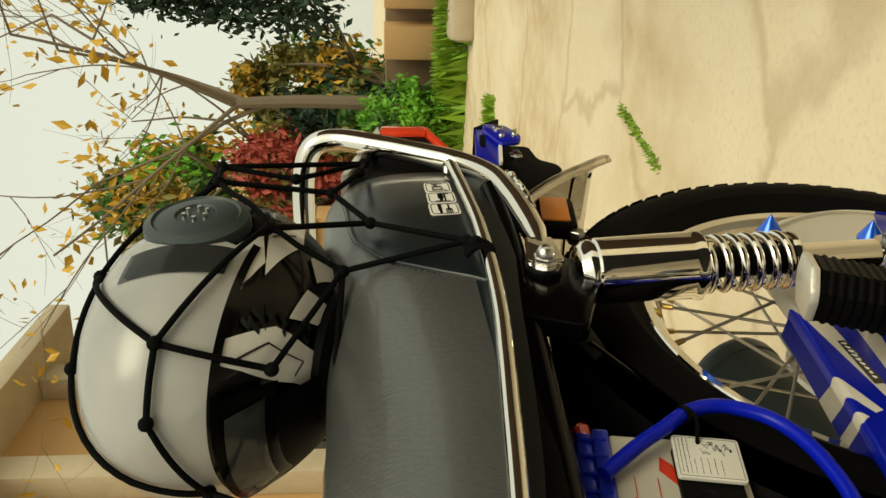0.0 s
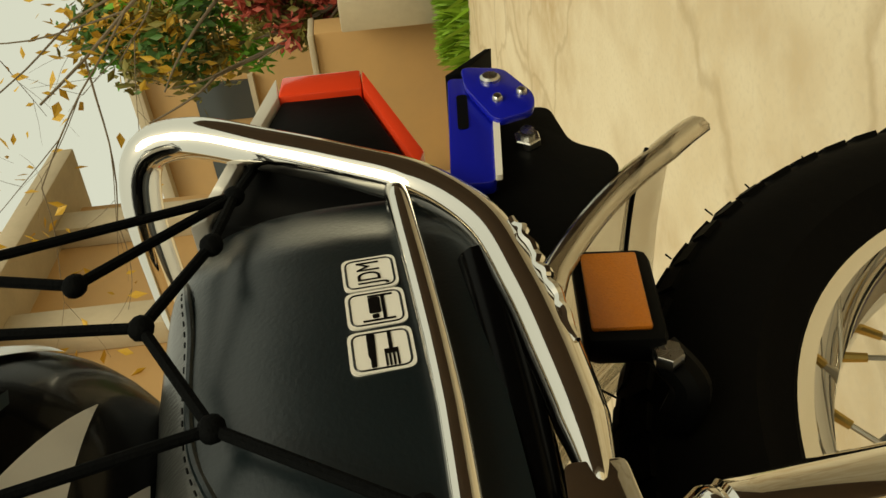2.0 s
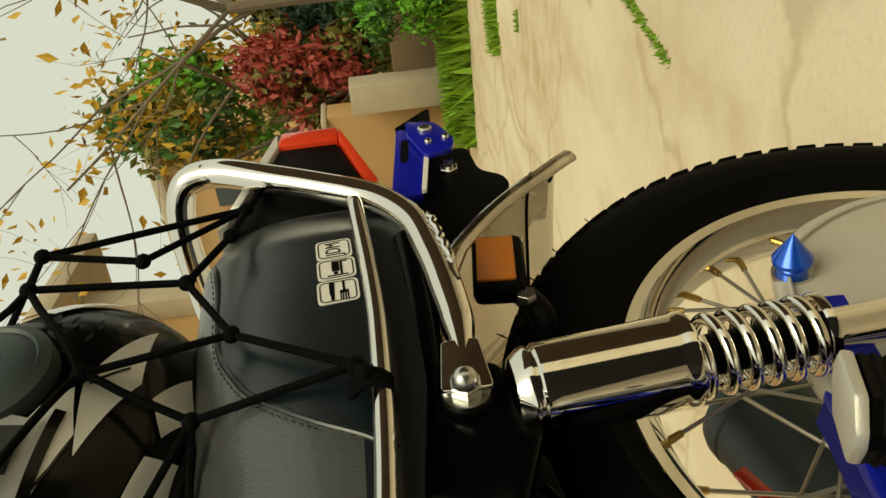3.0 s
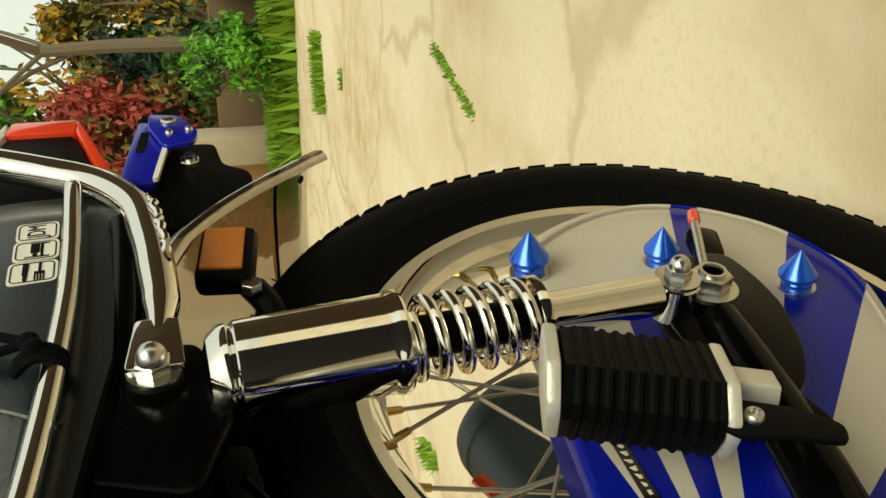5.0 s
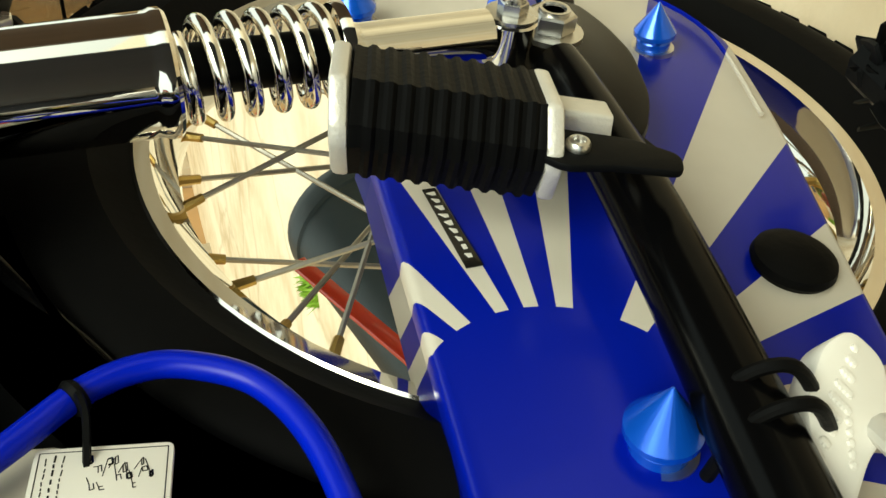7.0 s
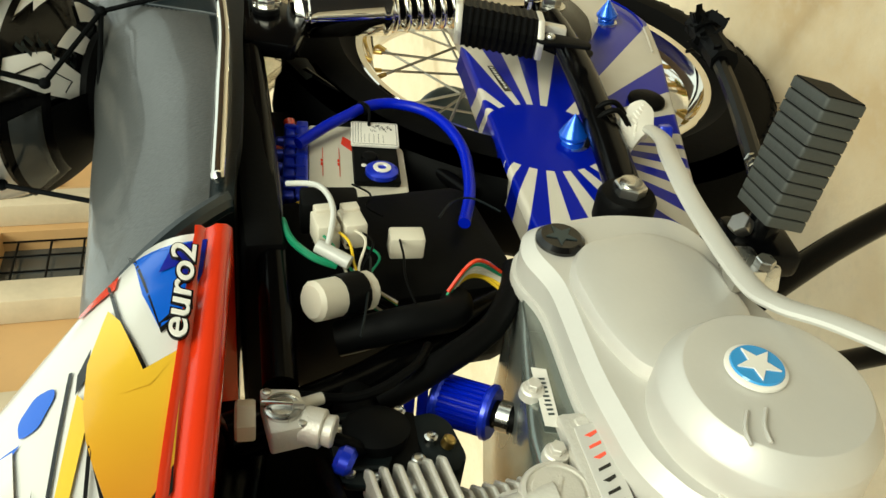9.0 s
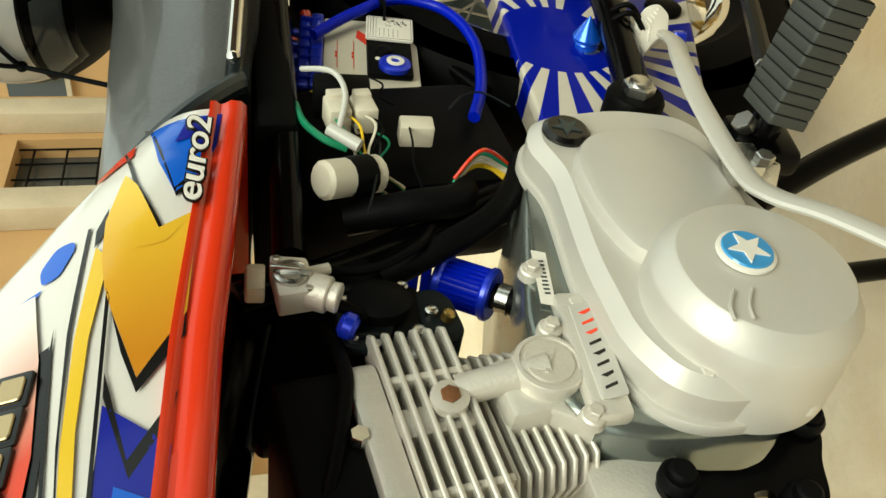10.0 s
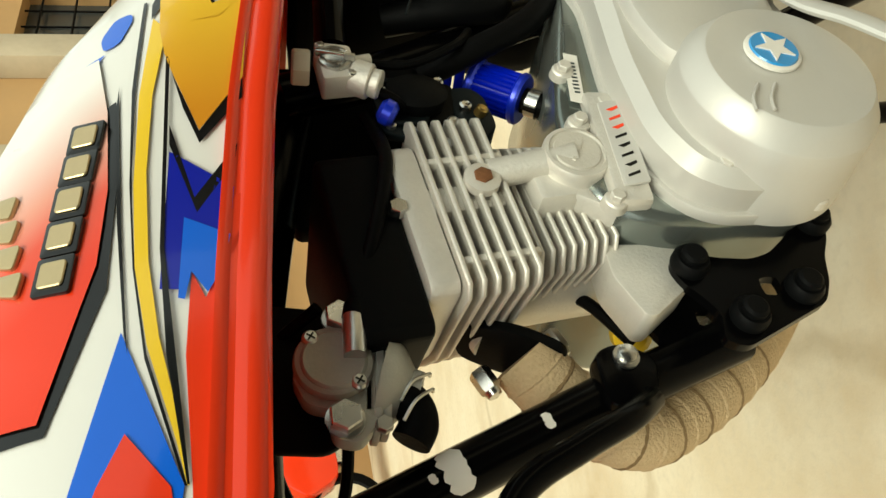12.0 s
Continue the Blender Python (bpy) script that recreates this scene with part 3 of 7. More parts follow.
def parked_bike(x, y):
    """A red and white machine parked far across the yard."""
    b = empty("parked_motorcycle")
    for dx in (-0.42, 0.42):
        w = part("wheel", lathe(bmesh.new(), (x + dx, y - 0.03, 0.22), (0, 1, 0), [(0.17, 0), (0.22, 0.01), (0.225, 0.03), (0.22, 0.05), (0.17, 0.06), (0.17, 0)], 28), TYRE, b)
        part("rim", lathe(bmesh.new(), (x + dx, y - 0.01, 0.22), (0, 1, 0), [(0.03, 0), (0.17, 0.0), (0.17, 0.02), (0.03, 0.02), (0.03, 0)], 28), CHROME, w)
    part("body", side_plate(bmesh.new(), rounded([(x - 0.35, 0.42), (x - 0.2, 0.62), (x + 0.1, 0.60), (x + 0.45, 0.62), (x + 0.40, 0.46), (x + 0.05, 0.38), (x - 0.1, 0.25), (x - 0.25, 0.25)], 0.05), y + 0.09, y - 0.09, 0.02), RED, b)
    part("side_panel", side_plate(bmesh.new(), rounded([(x - 0.1, 0.30), (x + 0.02, 0.46), (x + 0.30, 0.50), (x + 0.15, 0.34)], 0.03), y - 0.09, y - 0.12, 0.01), WHITE, b)
    part("engine_block", block(bmesh.new(), (x - 0.02, y, 0.25), (0.30, 0.16, 0.16), bevel=0.03), STEEL, b)
    part("seat", block(bmesh.new(), (x + 0.15, y, 0.66), (0.5, 0.2, 0.08), bevel=0.03), SATIN, b)
    return tagged(b, "red and white motorcycle parked across the yard", "motorcycle")


parked_bike(1.05, 3.95)

# ---- the motorcycle ----
bike = tagged(empty("motorcycle"), "customised small motorcycle with painted tank and blue sunburst chain case", "motorcycle")
AXLE = Vector((0.006, 0, 0.290))


def rear_wheel():
    wheel = empty("rear_wheel")
    wheel.parent = bike
    bm = bmesh.new()
    prof = []
    for k in range(25):
        t = 2 * math.pi * k / 24
        prof.append((0.2640 + 0.0540 * math.cos(t), 0.045 * math.sin(t) * (1.0 if math.cos(t) > -0.3 else 0.82)))
    prof[-1] = prof[0]
    lathe(bm, AXLE, (0, 1, 0), prof, 96)
    tyre = part("tyre", bm, TYRE, wheel, "black road tyre")
    # tread blocks round the crown, and the moulding hairs
    bm = bmesh.new()
    for k in range(72):
        a = 2 * math.pi * k / 72
        for j, lat in enumerate((-0.030, -0.012, 0.012, 0.030)):
            aa = a + (0.04 if j % 2 else 0)
            r = 0.2660 + 0.0520 * math.sqrt(1 - (lat / 0.047) ** 2)
            m = Matrix.Translation(AXLE) @ Matrix.Rotation(-aa, 4, "Y") @ pose(r, lat, 0, 0, 0, math.degrees(math.asin(lat / 0.050)))
            slab(bm, m @ Matrix.Translation((-0.0047, 0, 0)) @ Matrix.Rotation(radians(90), 4, "Y"), [(-0.009, -0.006), (0.008, -0.007), (0.010, 0.007), (-0.008, 0.006)], 0.0052)
    part("tread", bm, TYRE, tyre)["kind"] = "stuff"
    bm = bmesh.new()
    rng = random.Random(31)
    for k in range(44):
        a = 0.1 + 2 * math.pi * k / 44 + rng.uniform(-0.03, 0.03)
        p = AXLE + Vector((math.cos(a), 0, math.sin(a))) * 0.3175
        p.y = -0.014
        rod(bm, p, p + Vector((math.cos(a + rng.uniform(-0.5, 0.5)), -0.3, math.sin(a))) * rng.uniform(0.004, 0.010), 0.0007, seg=4)
    part("moulding_hair", bm, TYRE, tyre)["kind"] = "stuff"
    bm = bmesh.new()
    lathe(bm, AXLE, (0, 1, 0), [(0.219, -0.027), (0.2275, -0.029), (0.230, -0.027), (0.2285, -0.022), (0.2205, -0.019), (0.211, -0.010), (0.209, 0), (0.211, 0.010), (0.2205, 0.019), (0.2285, 0.022), (0.230, 0.027), (0.2275, 0.029), (0.219, 0.027),
                                (0.214, 0.016), (0.205, 0.008), (0.2035, 0), (0.205, -0.008), (0.214, -0.016), (0.219, -0.027)], 120)
    part("rim", bm, CHROME, wheel, "chrome wheel rim")
    bm = bmesh.new()
    lathe(bm, AXLE, (0, 1, 0), [(0.03, -0.045), (0.075, -0.040), (0.075, -0.034), (0.05, -0.030), (0.045, 0), (0.05, 0.03), (0.075, 0.034), (0.075, 0.04), (0.03, 0.045)], 40)
    part("hub", bm, ALLOY, wheel)
    for k in range(36):
        a = 2 * math.pi * (k + 0.25) / 36
        side = -1 if k % 2 else 1
        lead = (1 if (k // 2) % 2 else -1) * radians(62)
        p = AXLE + Vector((math.cos(a) * 0.2055, side * 0.004, math.sin(a) * 0.2055))
        q = AXLE + Vector((math.cos(a + lead) * 0.066, side * 0.034, math.sin(a + lead) * 0.066))
        sp = part("spoke", rod(bmesh.new(), q, p, 0.0017, seg=6), SPOKE, wheel)
        d = (q - p).normalized()
        part("nipple", rod(bmesh.new(), p - d * 0.003, p + d * 0.013, 0.0034, 0.0028, seg=8), BRASS, sp)


rear_wheel()


def shock():
    s = empty("shock_absorber")
    s.parent = bike
    top, low = Vector((-0.034, -0.100, 0.632)), Vector((-0.012, -0.106, 0.316))
    d = (low - top).normalized()
    n = (low - top).length
    bm = bmesh.new()
    lathe(bm, top + d * 0.026, d, [(0.014, 0), (0.022, 0.0025), (0.0268, 0.009), (0.0275, 0.012), (0.0275, 0.0135), (0.0262, 0.015), (0.0262, 0.016), (0.0281, 0.018), (0.0283, 0.020), (0.0284, 0.026), (0.0288, 0.050), (0.0292, 0.076), (0.0296, 0.100), (0.0297, 0.1035), (0.0308, 0.106), (0.0308, 0.110), (0.029, 0.112)], 40)
    part("spring_cover", bm, CHROME, s, "polished chrome upper can")
    bm = bmesh.new()
    a, u, v = basis(d)
    pts = []
    turns, z0, z1 = 5.6, 0.140, 0.219
    for k in range(int(turns * 36) + 1):
        t = 2 * math.pi * k / 36
        h = z0 + (z1 - z0) * k / (turns * 36)
        pts.append(top + d * h + (u * math.cos(t) + v * math.sin(t)) * 0.0222)
    tube(bm, pts, 0.0042, seg=14, smooth=False)
    part("spring", bm, CHROME, s, "chrome coil spring", smooth=80)
    bm = bmesh.new()
    rod(bm, top + d * 0.14, top + d * 0.235, 0.013, seg=20)
    part("damper", bm, SATIN, s)
    bm = bmesh.new()
    lathe(bm, top + d * 0.217, d, [(0.0245, 0), (0.0255, 0.002), (0.0255, 0.006), (0.0145, 0.010), (0.0135, 0.014), (0.0135, n - 0.217 - 0.014)], 32)
    part("damper_body", bm, CHROME, s, "chrome lower tube")
    for p, c in ((top, SATIN), (low, CHROME)):
        bm = bmesh.new()
        rod(bm, p + Vector((0, 0.018, 0)), p + Vector((0, -0.009, 0)), 0.0150, seg=28, bevel=0.002)
        part("mounting_eye", bm, c, s)
        bm = bmesh.new()
        y = Vector((0, -1, 0))
        k = 1.0 if c is CHROME else 1.2
        lathe(bm, p - Vector((0, 0.009, 0)), y, [(0.006, 0), (0.0145, 0), (0.0145, 0.002), (0.011, 0.0025)], 28)
        hex_nut(bm, p - Vector((0, 0.0112, 0)), y, 0.0085 * k, 0.007)
        lathe(bm, p - Vector((0, 0.018, 0)), y, [(0.0070 * k, 0), (0.0068 * k, 0.003 * k), (0.0054 * k, 0.006 * k), (0.003 * k, 0.008 * k), (0, 0.0085 * k)], 20)
        part("dome_nut", bm, STEEL, s, "zinc-plated dome nut and washer")


shock()


def grab_rail():
    rail = empty("grab_rail")
    rail.parent = bike
    left = [(-0.004, -0.109, 0.630), (0.030, -0.107, 0.630), (0.070, -0.107, 0.634), (0.110, -0.107, 0.640), (0.160, -0.106, 0.652), (0.200, -0.105, 0.680), (0.226, -0.105, 0.720), (0.252, -0.105, 0.768), (0.276, -0.103, 0.814), (0.279, -0.094, 0.844), (0.276, -0.06, 0.856)]
    bm = bmesh.new()
    tube(bm, left + [(0.276, 0.0, 0.858)] + [(x, -y, z) for x, y, z in left[::-1]], [0.0050, 0.0116] + [0.0128] * 19 + [0.0116, 0.0050], seg=20, steps=7)
    part("rail_tube", bm, CHROME, rail, "polished chrome tube")
    for sgn in (-1, 1):
        bm = bmesh.new()
        slab(bm, Matrix.Translation((-0.026, sgn * 0.112 + 0.0025, 0.631)) @ SIDE, rounded([(-0.010, -0.016), (0.034, -0.012), (0.034, 0.012), (-0.010, 0.016)], 0.004), 0.005, 0.001)
        part("lug", bm, CHROME, rail, "flattened chrome mounting lug")
    bm = bmesh.new()
    rng = random.Random(5)
    line = [Vector((0.066 + 0.085 * k / 16, -0.117 + rng.uniform(-0.001, 0.001), 0.624 + 0.014 * k / 16 + rng.uniform(-0.0015, 0.0015))) for k in range(17)]
    tube(bm, line, [0.0015] + [0.0034 if k % 2 else 0.0026 for k in range(15)] + [0.0015], seg=8, steps=3)
    part("weld_bead", bm, CHROME, rail, "rough chromed weld bead")


grab_rail()

SEAT_TOP = [(-0.60, 0.800), (-0.50, 0.802), (-0.42, 0.797), (-0.30, 0.796), (-0.16, 0.797), (-0.03, 0.803), (0.06, 0.812), (0.12, 0.814), (0.16, 0.800)]
SEAT_LOW = [(-0.60, 0.694), (-0.42, 0.682), (-0.25, 0.668), (-0.05, 0.655), (0.10, 0.662), (0.16, 0.675)]


def seat_half(x):
    return table([(-0.60, 0.112), (-0.45, 0.118), (-0.20, 0.122), (0.05, 0.121), (0.11, 0.117), (0.145, 0.105), (0.16, 0.085)], x)


def seat_round(x):
    return table([(-0.5, 1.02), (-0.2, 0.98), (-0.08, 0.80), (0.0, 0.58), (0.16, 0.52)], x)


def seat_section(x, n=80, grow=0.0):
    """The seat's cross-section from its lower left edge over the top to the lower right."""
    zt, zl, w, e = table(SEAT_TOP, x), table(SEAT_LOW, x), seat_half(x) + grow, seat_round(x)
    out = []
    for k in range(n + 1):
        a = math.pi * (k / n - 0.5)
        y, z = abs(math.sin(a)) ** e, abs(math.cos(a)) ** e
        out.append((math.copysign(y * w, a), zl + (zt + grow - zl) * z))
    return out


def seat_side(x, z):
    """The seat's half-width at a height on its side."""
    e = seat_round(x)
    q = (z - table(SEAT_LOW, x)) / (table(SEAT_TOP, x) - table(SEAT_LOW, x))
    return seat_half(x) * (1 - min(0.999, max(0.0, q)) ** (2 / e)) ** (e / 2)


def seat():
    s = empty("seat")
    s.parent = bike
    bm, rings = bmesh.new(), []
    nx = 150
    for i in range(nx + 1):
        u = i / nx
        ring = []
        x0 = -0.5 + 0.66 * u
        for y, z in seat_section(x0):
            lean = 0.5 + 0.5 * math.cos(min(1.0, u / 0.35) * math.pi)
            up = max(0.0, (z - 0.69) / 0.11)
            xx = x0 + lean * (0.085 - 0.085 * up - 0.05 * (1 - abs(y) / 0.125) * up)
            sag = 0.0004 * math.sin(xx * 40 + y * 50)
            ring.append(bm.verts.new((xx, y * (1 + 0.35 * sag), z + sag)))
        rings.append(ring)
    for p, q in zip(rings, rings[1:]):
        for j in range(len(p) - 1):
            bm.faces.new((p[j], p[j + 1], q[j + 1], q[j]))
    bm.faces.new(rings[0])
    bm.faces.new(rings[-1][::-1])
    low = [(r[0], r[-1]) for r in rings]
    for (a, b), (c, d) in zip(low, low[1:]):
        bm.faces.new((a, c, d, b))
    # pillion's smooth side panels below the seam, painted sky sheen above and in front
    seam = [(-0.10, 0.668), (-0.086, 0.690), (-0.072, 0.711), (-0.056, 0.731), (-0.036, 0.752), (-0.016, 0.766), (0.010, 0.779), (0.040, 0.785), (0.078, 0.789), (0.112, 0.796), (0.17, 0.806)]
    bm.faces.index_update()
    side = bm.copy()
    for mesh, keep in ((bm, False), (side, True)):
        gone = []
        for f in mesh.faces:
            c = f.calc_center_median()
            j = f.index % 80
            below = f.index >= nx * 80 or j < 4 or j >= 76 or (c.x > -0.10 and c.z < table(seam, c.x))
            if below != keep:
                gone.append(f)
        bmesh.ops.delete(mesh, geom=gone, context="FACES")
    cushion = part("seat_cushion", bm, SKYVINYL, s, "black vinyl seat cover with sky sheen painted paler", smooth=50)
    part("side_panel", side, VINYL, cushion, "smooth black vinyl side panel", smooth=50)
    # front welt, rear seam piping
    bm = bmesh.new()
    front = []
    for y, z in seat_section(-0.5):
        up = max(0.0, (z - 0.69) / 0.11)
        front.append((-0.5 + 0.085 - 0.085 * up - 0.05 * (1 - abs(y) / 0.125) * up - 0.004, y * 1.01, z + 0.003))
    tube(bm, front, 0.0085, seg=10, steps=2)
    part("front_welt", bm, VINYL, s, "thick black welt round the seat nose")
    for sgn in (-1, 1):
        bm = bmesh.new()
        line = [(0.138, 0.804), (0.112, 0.796), (0.078, 0.789), (0.040, 0.785), (0.010, 0.779), (-0.016, 0.766), (-0.036, 0.752), (-0.056, 0.731), (-0.072, 0.711), (-0.086, 0.690), (-0.100, 0.672)]
        tube(bm, [(x, sgn * (seat_side(x, z) + 0.0006), z) for x, z in line], 0.0021, seg=8)
        part("piping", bm, VINYL, s, "black seam piping")
        for k in range(2):
            bm = bmesh.new()
            fine = curve_points([Vector((x, sgn * (seat_side(x, z) + 0.0003), z)) for x, z in line[:9]], 10)
            for i in range(0, len(fine) - 1, 2):
                off = Vector((-0.0042 if k else 0.0042, 0, 0.0022 if k else -0.0022))
                rod(bm, fine[i] + off, fine[i].lerp(fine[i + 1], 0.9) + off, 0.00045, seg=4)
            part("stitching", bm, SATIN, s)["kind"] = "stuff"
        bm = bmesh.new()
        tube(bm, [(0.132, sgn * 0.112, 0.694), (0.125, sgn * 0.126, 0.691), (0.00, sgn * 0.1305, 0.680), (-0.15, sgn * 0.131, 0.678), (-0.28, sgn * 0.1295, 0.687), (-0.385, sgn * 0.1265, 0.696), (-0.396, sgn * 0.124, 0.6965)], [0.004, 0.0058, 0.0058, 0.0058, 0.0058, 0.0056, 0.004], seg=12, steps=8)
        part("trim_bar", bm, CHROME, s, "chrome trim bar along the seat")
    bm = bmesh.new()
    block(bm, (-0.17, 0, 0.663), (0.56, 0.20, 0.03), (0, 1.5, 0), bevel=0.008)
    part("seat_base", bm, SATIN, s)
    # three icon stickers on the side
    for k, (x, z) in enumerate(((0.0838, 0.7070), (0.0618, 0.7052), (0.0380, 0.7040))):
        m = Matrix.Translation((x, -0.1205, z)) @ Matrix.Rotation(radians(-2), 4, "Z") @ Matrix.Rotation(radians(-4), 4, "Y") @ SIDE
        w, hgt = 0.0108 - 0.0004 * (2 - k), 0.0120 + 0.0006 * k
        bm = bmesh.new()
        slab(bm, m, rounded([(-w, -hgt), (w, -hgt), (w, hgt), (-w, hgt)], 0.004), 0.0012)
        st = part("sticker", bm, PAPER, s, "white rounded icon sticker")
        bm = bmesh.new()
        ring = rounded([(-w * 0.85, -hgt * 0.86), (w * 0.85, -hgt * 0.86), (w * 0.85, hgt * 0.86), (-w * 0.85, hgt * 0.86)], 0.0035)
        tube(bm, [m @ Vector((a, b, 0.0013)) for a, b in ring + ring[:1]], 0.0005, seg=4, smooth=False)
        mm = m @ Matrix.Translation((0, 0, 0.0012))
        if k == 0:
            part("outline", bm, INK, st)
            words("lettering", "JDM", mm @ Matrix.Translation((0, 0, 0.0003)) @ Matrix.Diagonal((0.75, 1.35, 1, 1)), 0.0108, 0.0002, INK, st)
        elif k == 1:
            slab(bm, mm, [(-0.0075, -0.0075), (-0.0065, -0.0075), (-0.0065, 0.006), (-0.0075, 0.006)], 0.0004)
            slab(bm, mm, [(0.0065, -0.0075), (0.0075, -0.0075), (0.0075, 0.003), (0.0065, 0.003)], 0.0004)
            slab(bm, mm, [(-0.0065, -0.004), (0.0065, -0.004), (0.0065, -0.0025), (-0.0065, -0.0025)], 0.0004)
            slab(bm, mm, rounded([(-0.003, -0.002), (0.0062, -0.002), (0.0062, 0.003), (-0.003, 0.003)], 0.001), 0.0004)
            slab(bm, mm, rounded([(-0.006, -0.001), (-0.0035, -0.001), (-0.0035, 0.002), (-0.006, 0.002)], 0.0012), 0.0004)
            part("outline", bm, INK, st)
        else:
            slab(bm, mm, rounded([(0.0085, 0.0020), (0.0085, 0.0055), (-0.0025, 0.0055), (-0.0040, 0.0048), (-0.0085, 0.0048), (-0.0085, 0.0026), (-0.0040, 0.0024)], 0.0008), 0.0004)
            slab(bm, mm, [(0.0085, -0.0046), (0.0085, -0.0030), (-0.0010, -0.0030), (-0.0010, -0.0046)], 0.0004)
            slab(bm, mm, [(0.0000, -0.0066), (0.0000, -0.0010), (-0.0024, -0.0010), (-0.0024, -0.0066)], 0.0004)
            for q in (-0.0066, -0.0050, -0.0034, -0.0019):
                slab(bm, mm, [(-0.0024, q), (-0.0024, q + 0.0009), (-0.0085, q + 0.0009), (-0.0085, q)], 0.0004)
            part("outline", bm, INK, st)

    settle(s)


seat()


def rear_fender():
    f = empty("rear_fender")
    f.parent = bike
    bm, rings = bmesh.new(), []
    a0, a1 = radians(41.3), radians(92)
    sect = [(-0.088, -0.026), (-0.092, -0.025), (-0.0945, -0.020), (-0.093, -0.013), (-0.086, -0.006), (-0.07, -0.002), (-0.035, 0.0), (0, 0.001)]
    sect += [(-y, h) for y, h in sect[-2::-1]]
    n = 30
    for i in range(n + 1):
        a = a0 + (a1 - a0) * i / n
        grow = 0.010 * max(0.0, (i - 18) / 12) ** 1.5
        rr = 0.343 + 0.030 * min(1.0, i / 16) + grow + 0.005 * max(0.0, 1 - i / 4)
        rings.append([bm.verts.new((AXLE.x + math.cos(a) * (rr + h), y, AXLE.z + math.sin(a) * (rr + h))) for y, h in sect])
    for p, q in zip(rings, rings[1:]):
        for j in range(len(p) - 1):
            bm.faces.new((p[j], p[j + 1], q[j + 1], q[j]))
    bmesh.ops.solidify(bm, geom=bm.faces[:], thickness=0.0016)
    part("fender_blade", bm, CHROME, f, "mirror-chrome mudguard", smooth=60)
    # dark strap across the inside and a small drain hole
    t = radians(48)
    bm = bmesh.new()
    tube(bm, [(AXLE.x + math.cos(t) * (r + 0.011), y, AXLE.z + math.sin(t) * (r + 0.011)) for y, r in ((-0.088, 0.332), (-0.065, 0.3365), (-0.03, 0.3385), (0.04, 0.3385))], 0.0016, seg=6)
    part("strap", bm, SATIN, f)
    t = radians(44)
    bm = bmesh.new()
    lathe(bm, (AXLE.x + math.cos(t) * 0.3395, -0.07, AXLE.z + math.sin(t) * 0.3395), (-math.cos(t), 0.1, -math.sin(t)), [(0.002, 0), (0.0035, 0), (0.0035, 0.0008), (0.002, 0.0008)], 16)
    part("drain_hole", bm, SATIN, f)
    # black inner fender under the seat, in front of the wheel
    bm, rings = bmesh.new(), []
    for i in range(31):
        a = radians(100) + radians(112) * i / 30
        w = 0.046
        ring = [bm.verts.new((AXLE.x + math.cos(a) * (0.330 + h), y * w, AXLE.z + math.sin(a) * (0.327 + h))) for y, h in ((-1, -0.035), (-1, 0.0), (-0.7, 0.012), (0, 0.016), (0.7, 0.012), (1, 0.0), (1, -0.035))]
        rings.append(ring)
    for p, q in zip(rings, rings[1:]):
        for j in range(len(p) - 1):
            bm.faces.new((p[j], p[j + 1], q[j + 1], q[j]))
    bmesh.ops.solidify(bm, geom=bm.faces[:], thickness=0.002)
    part("inner_fender", bm, SATIN, f, "black plastic inner mudguard")


rear_fender()


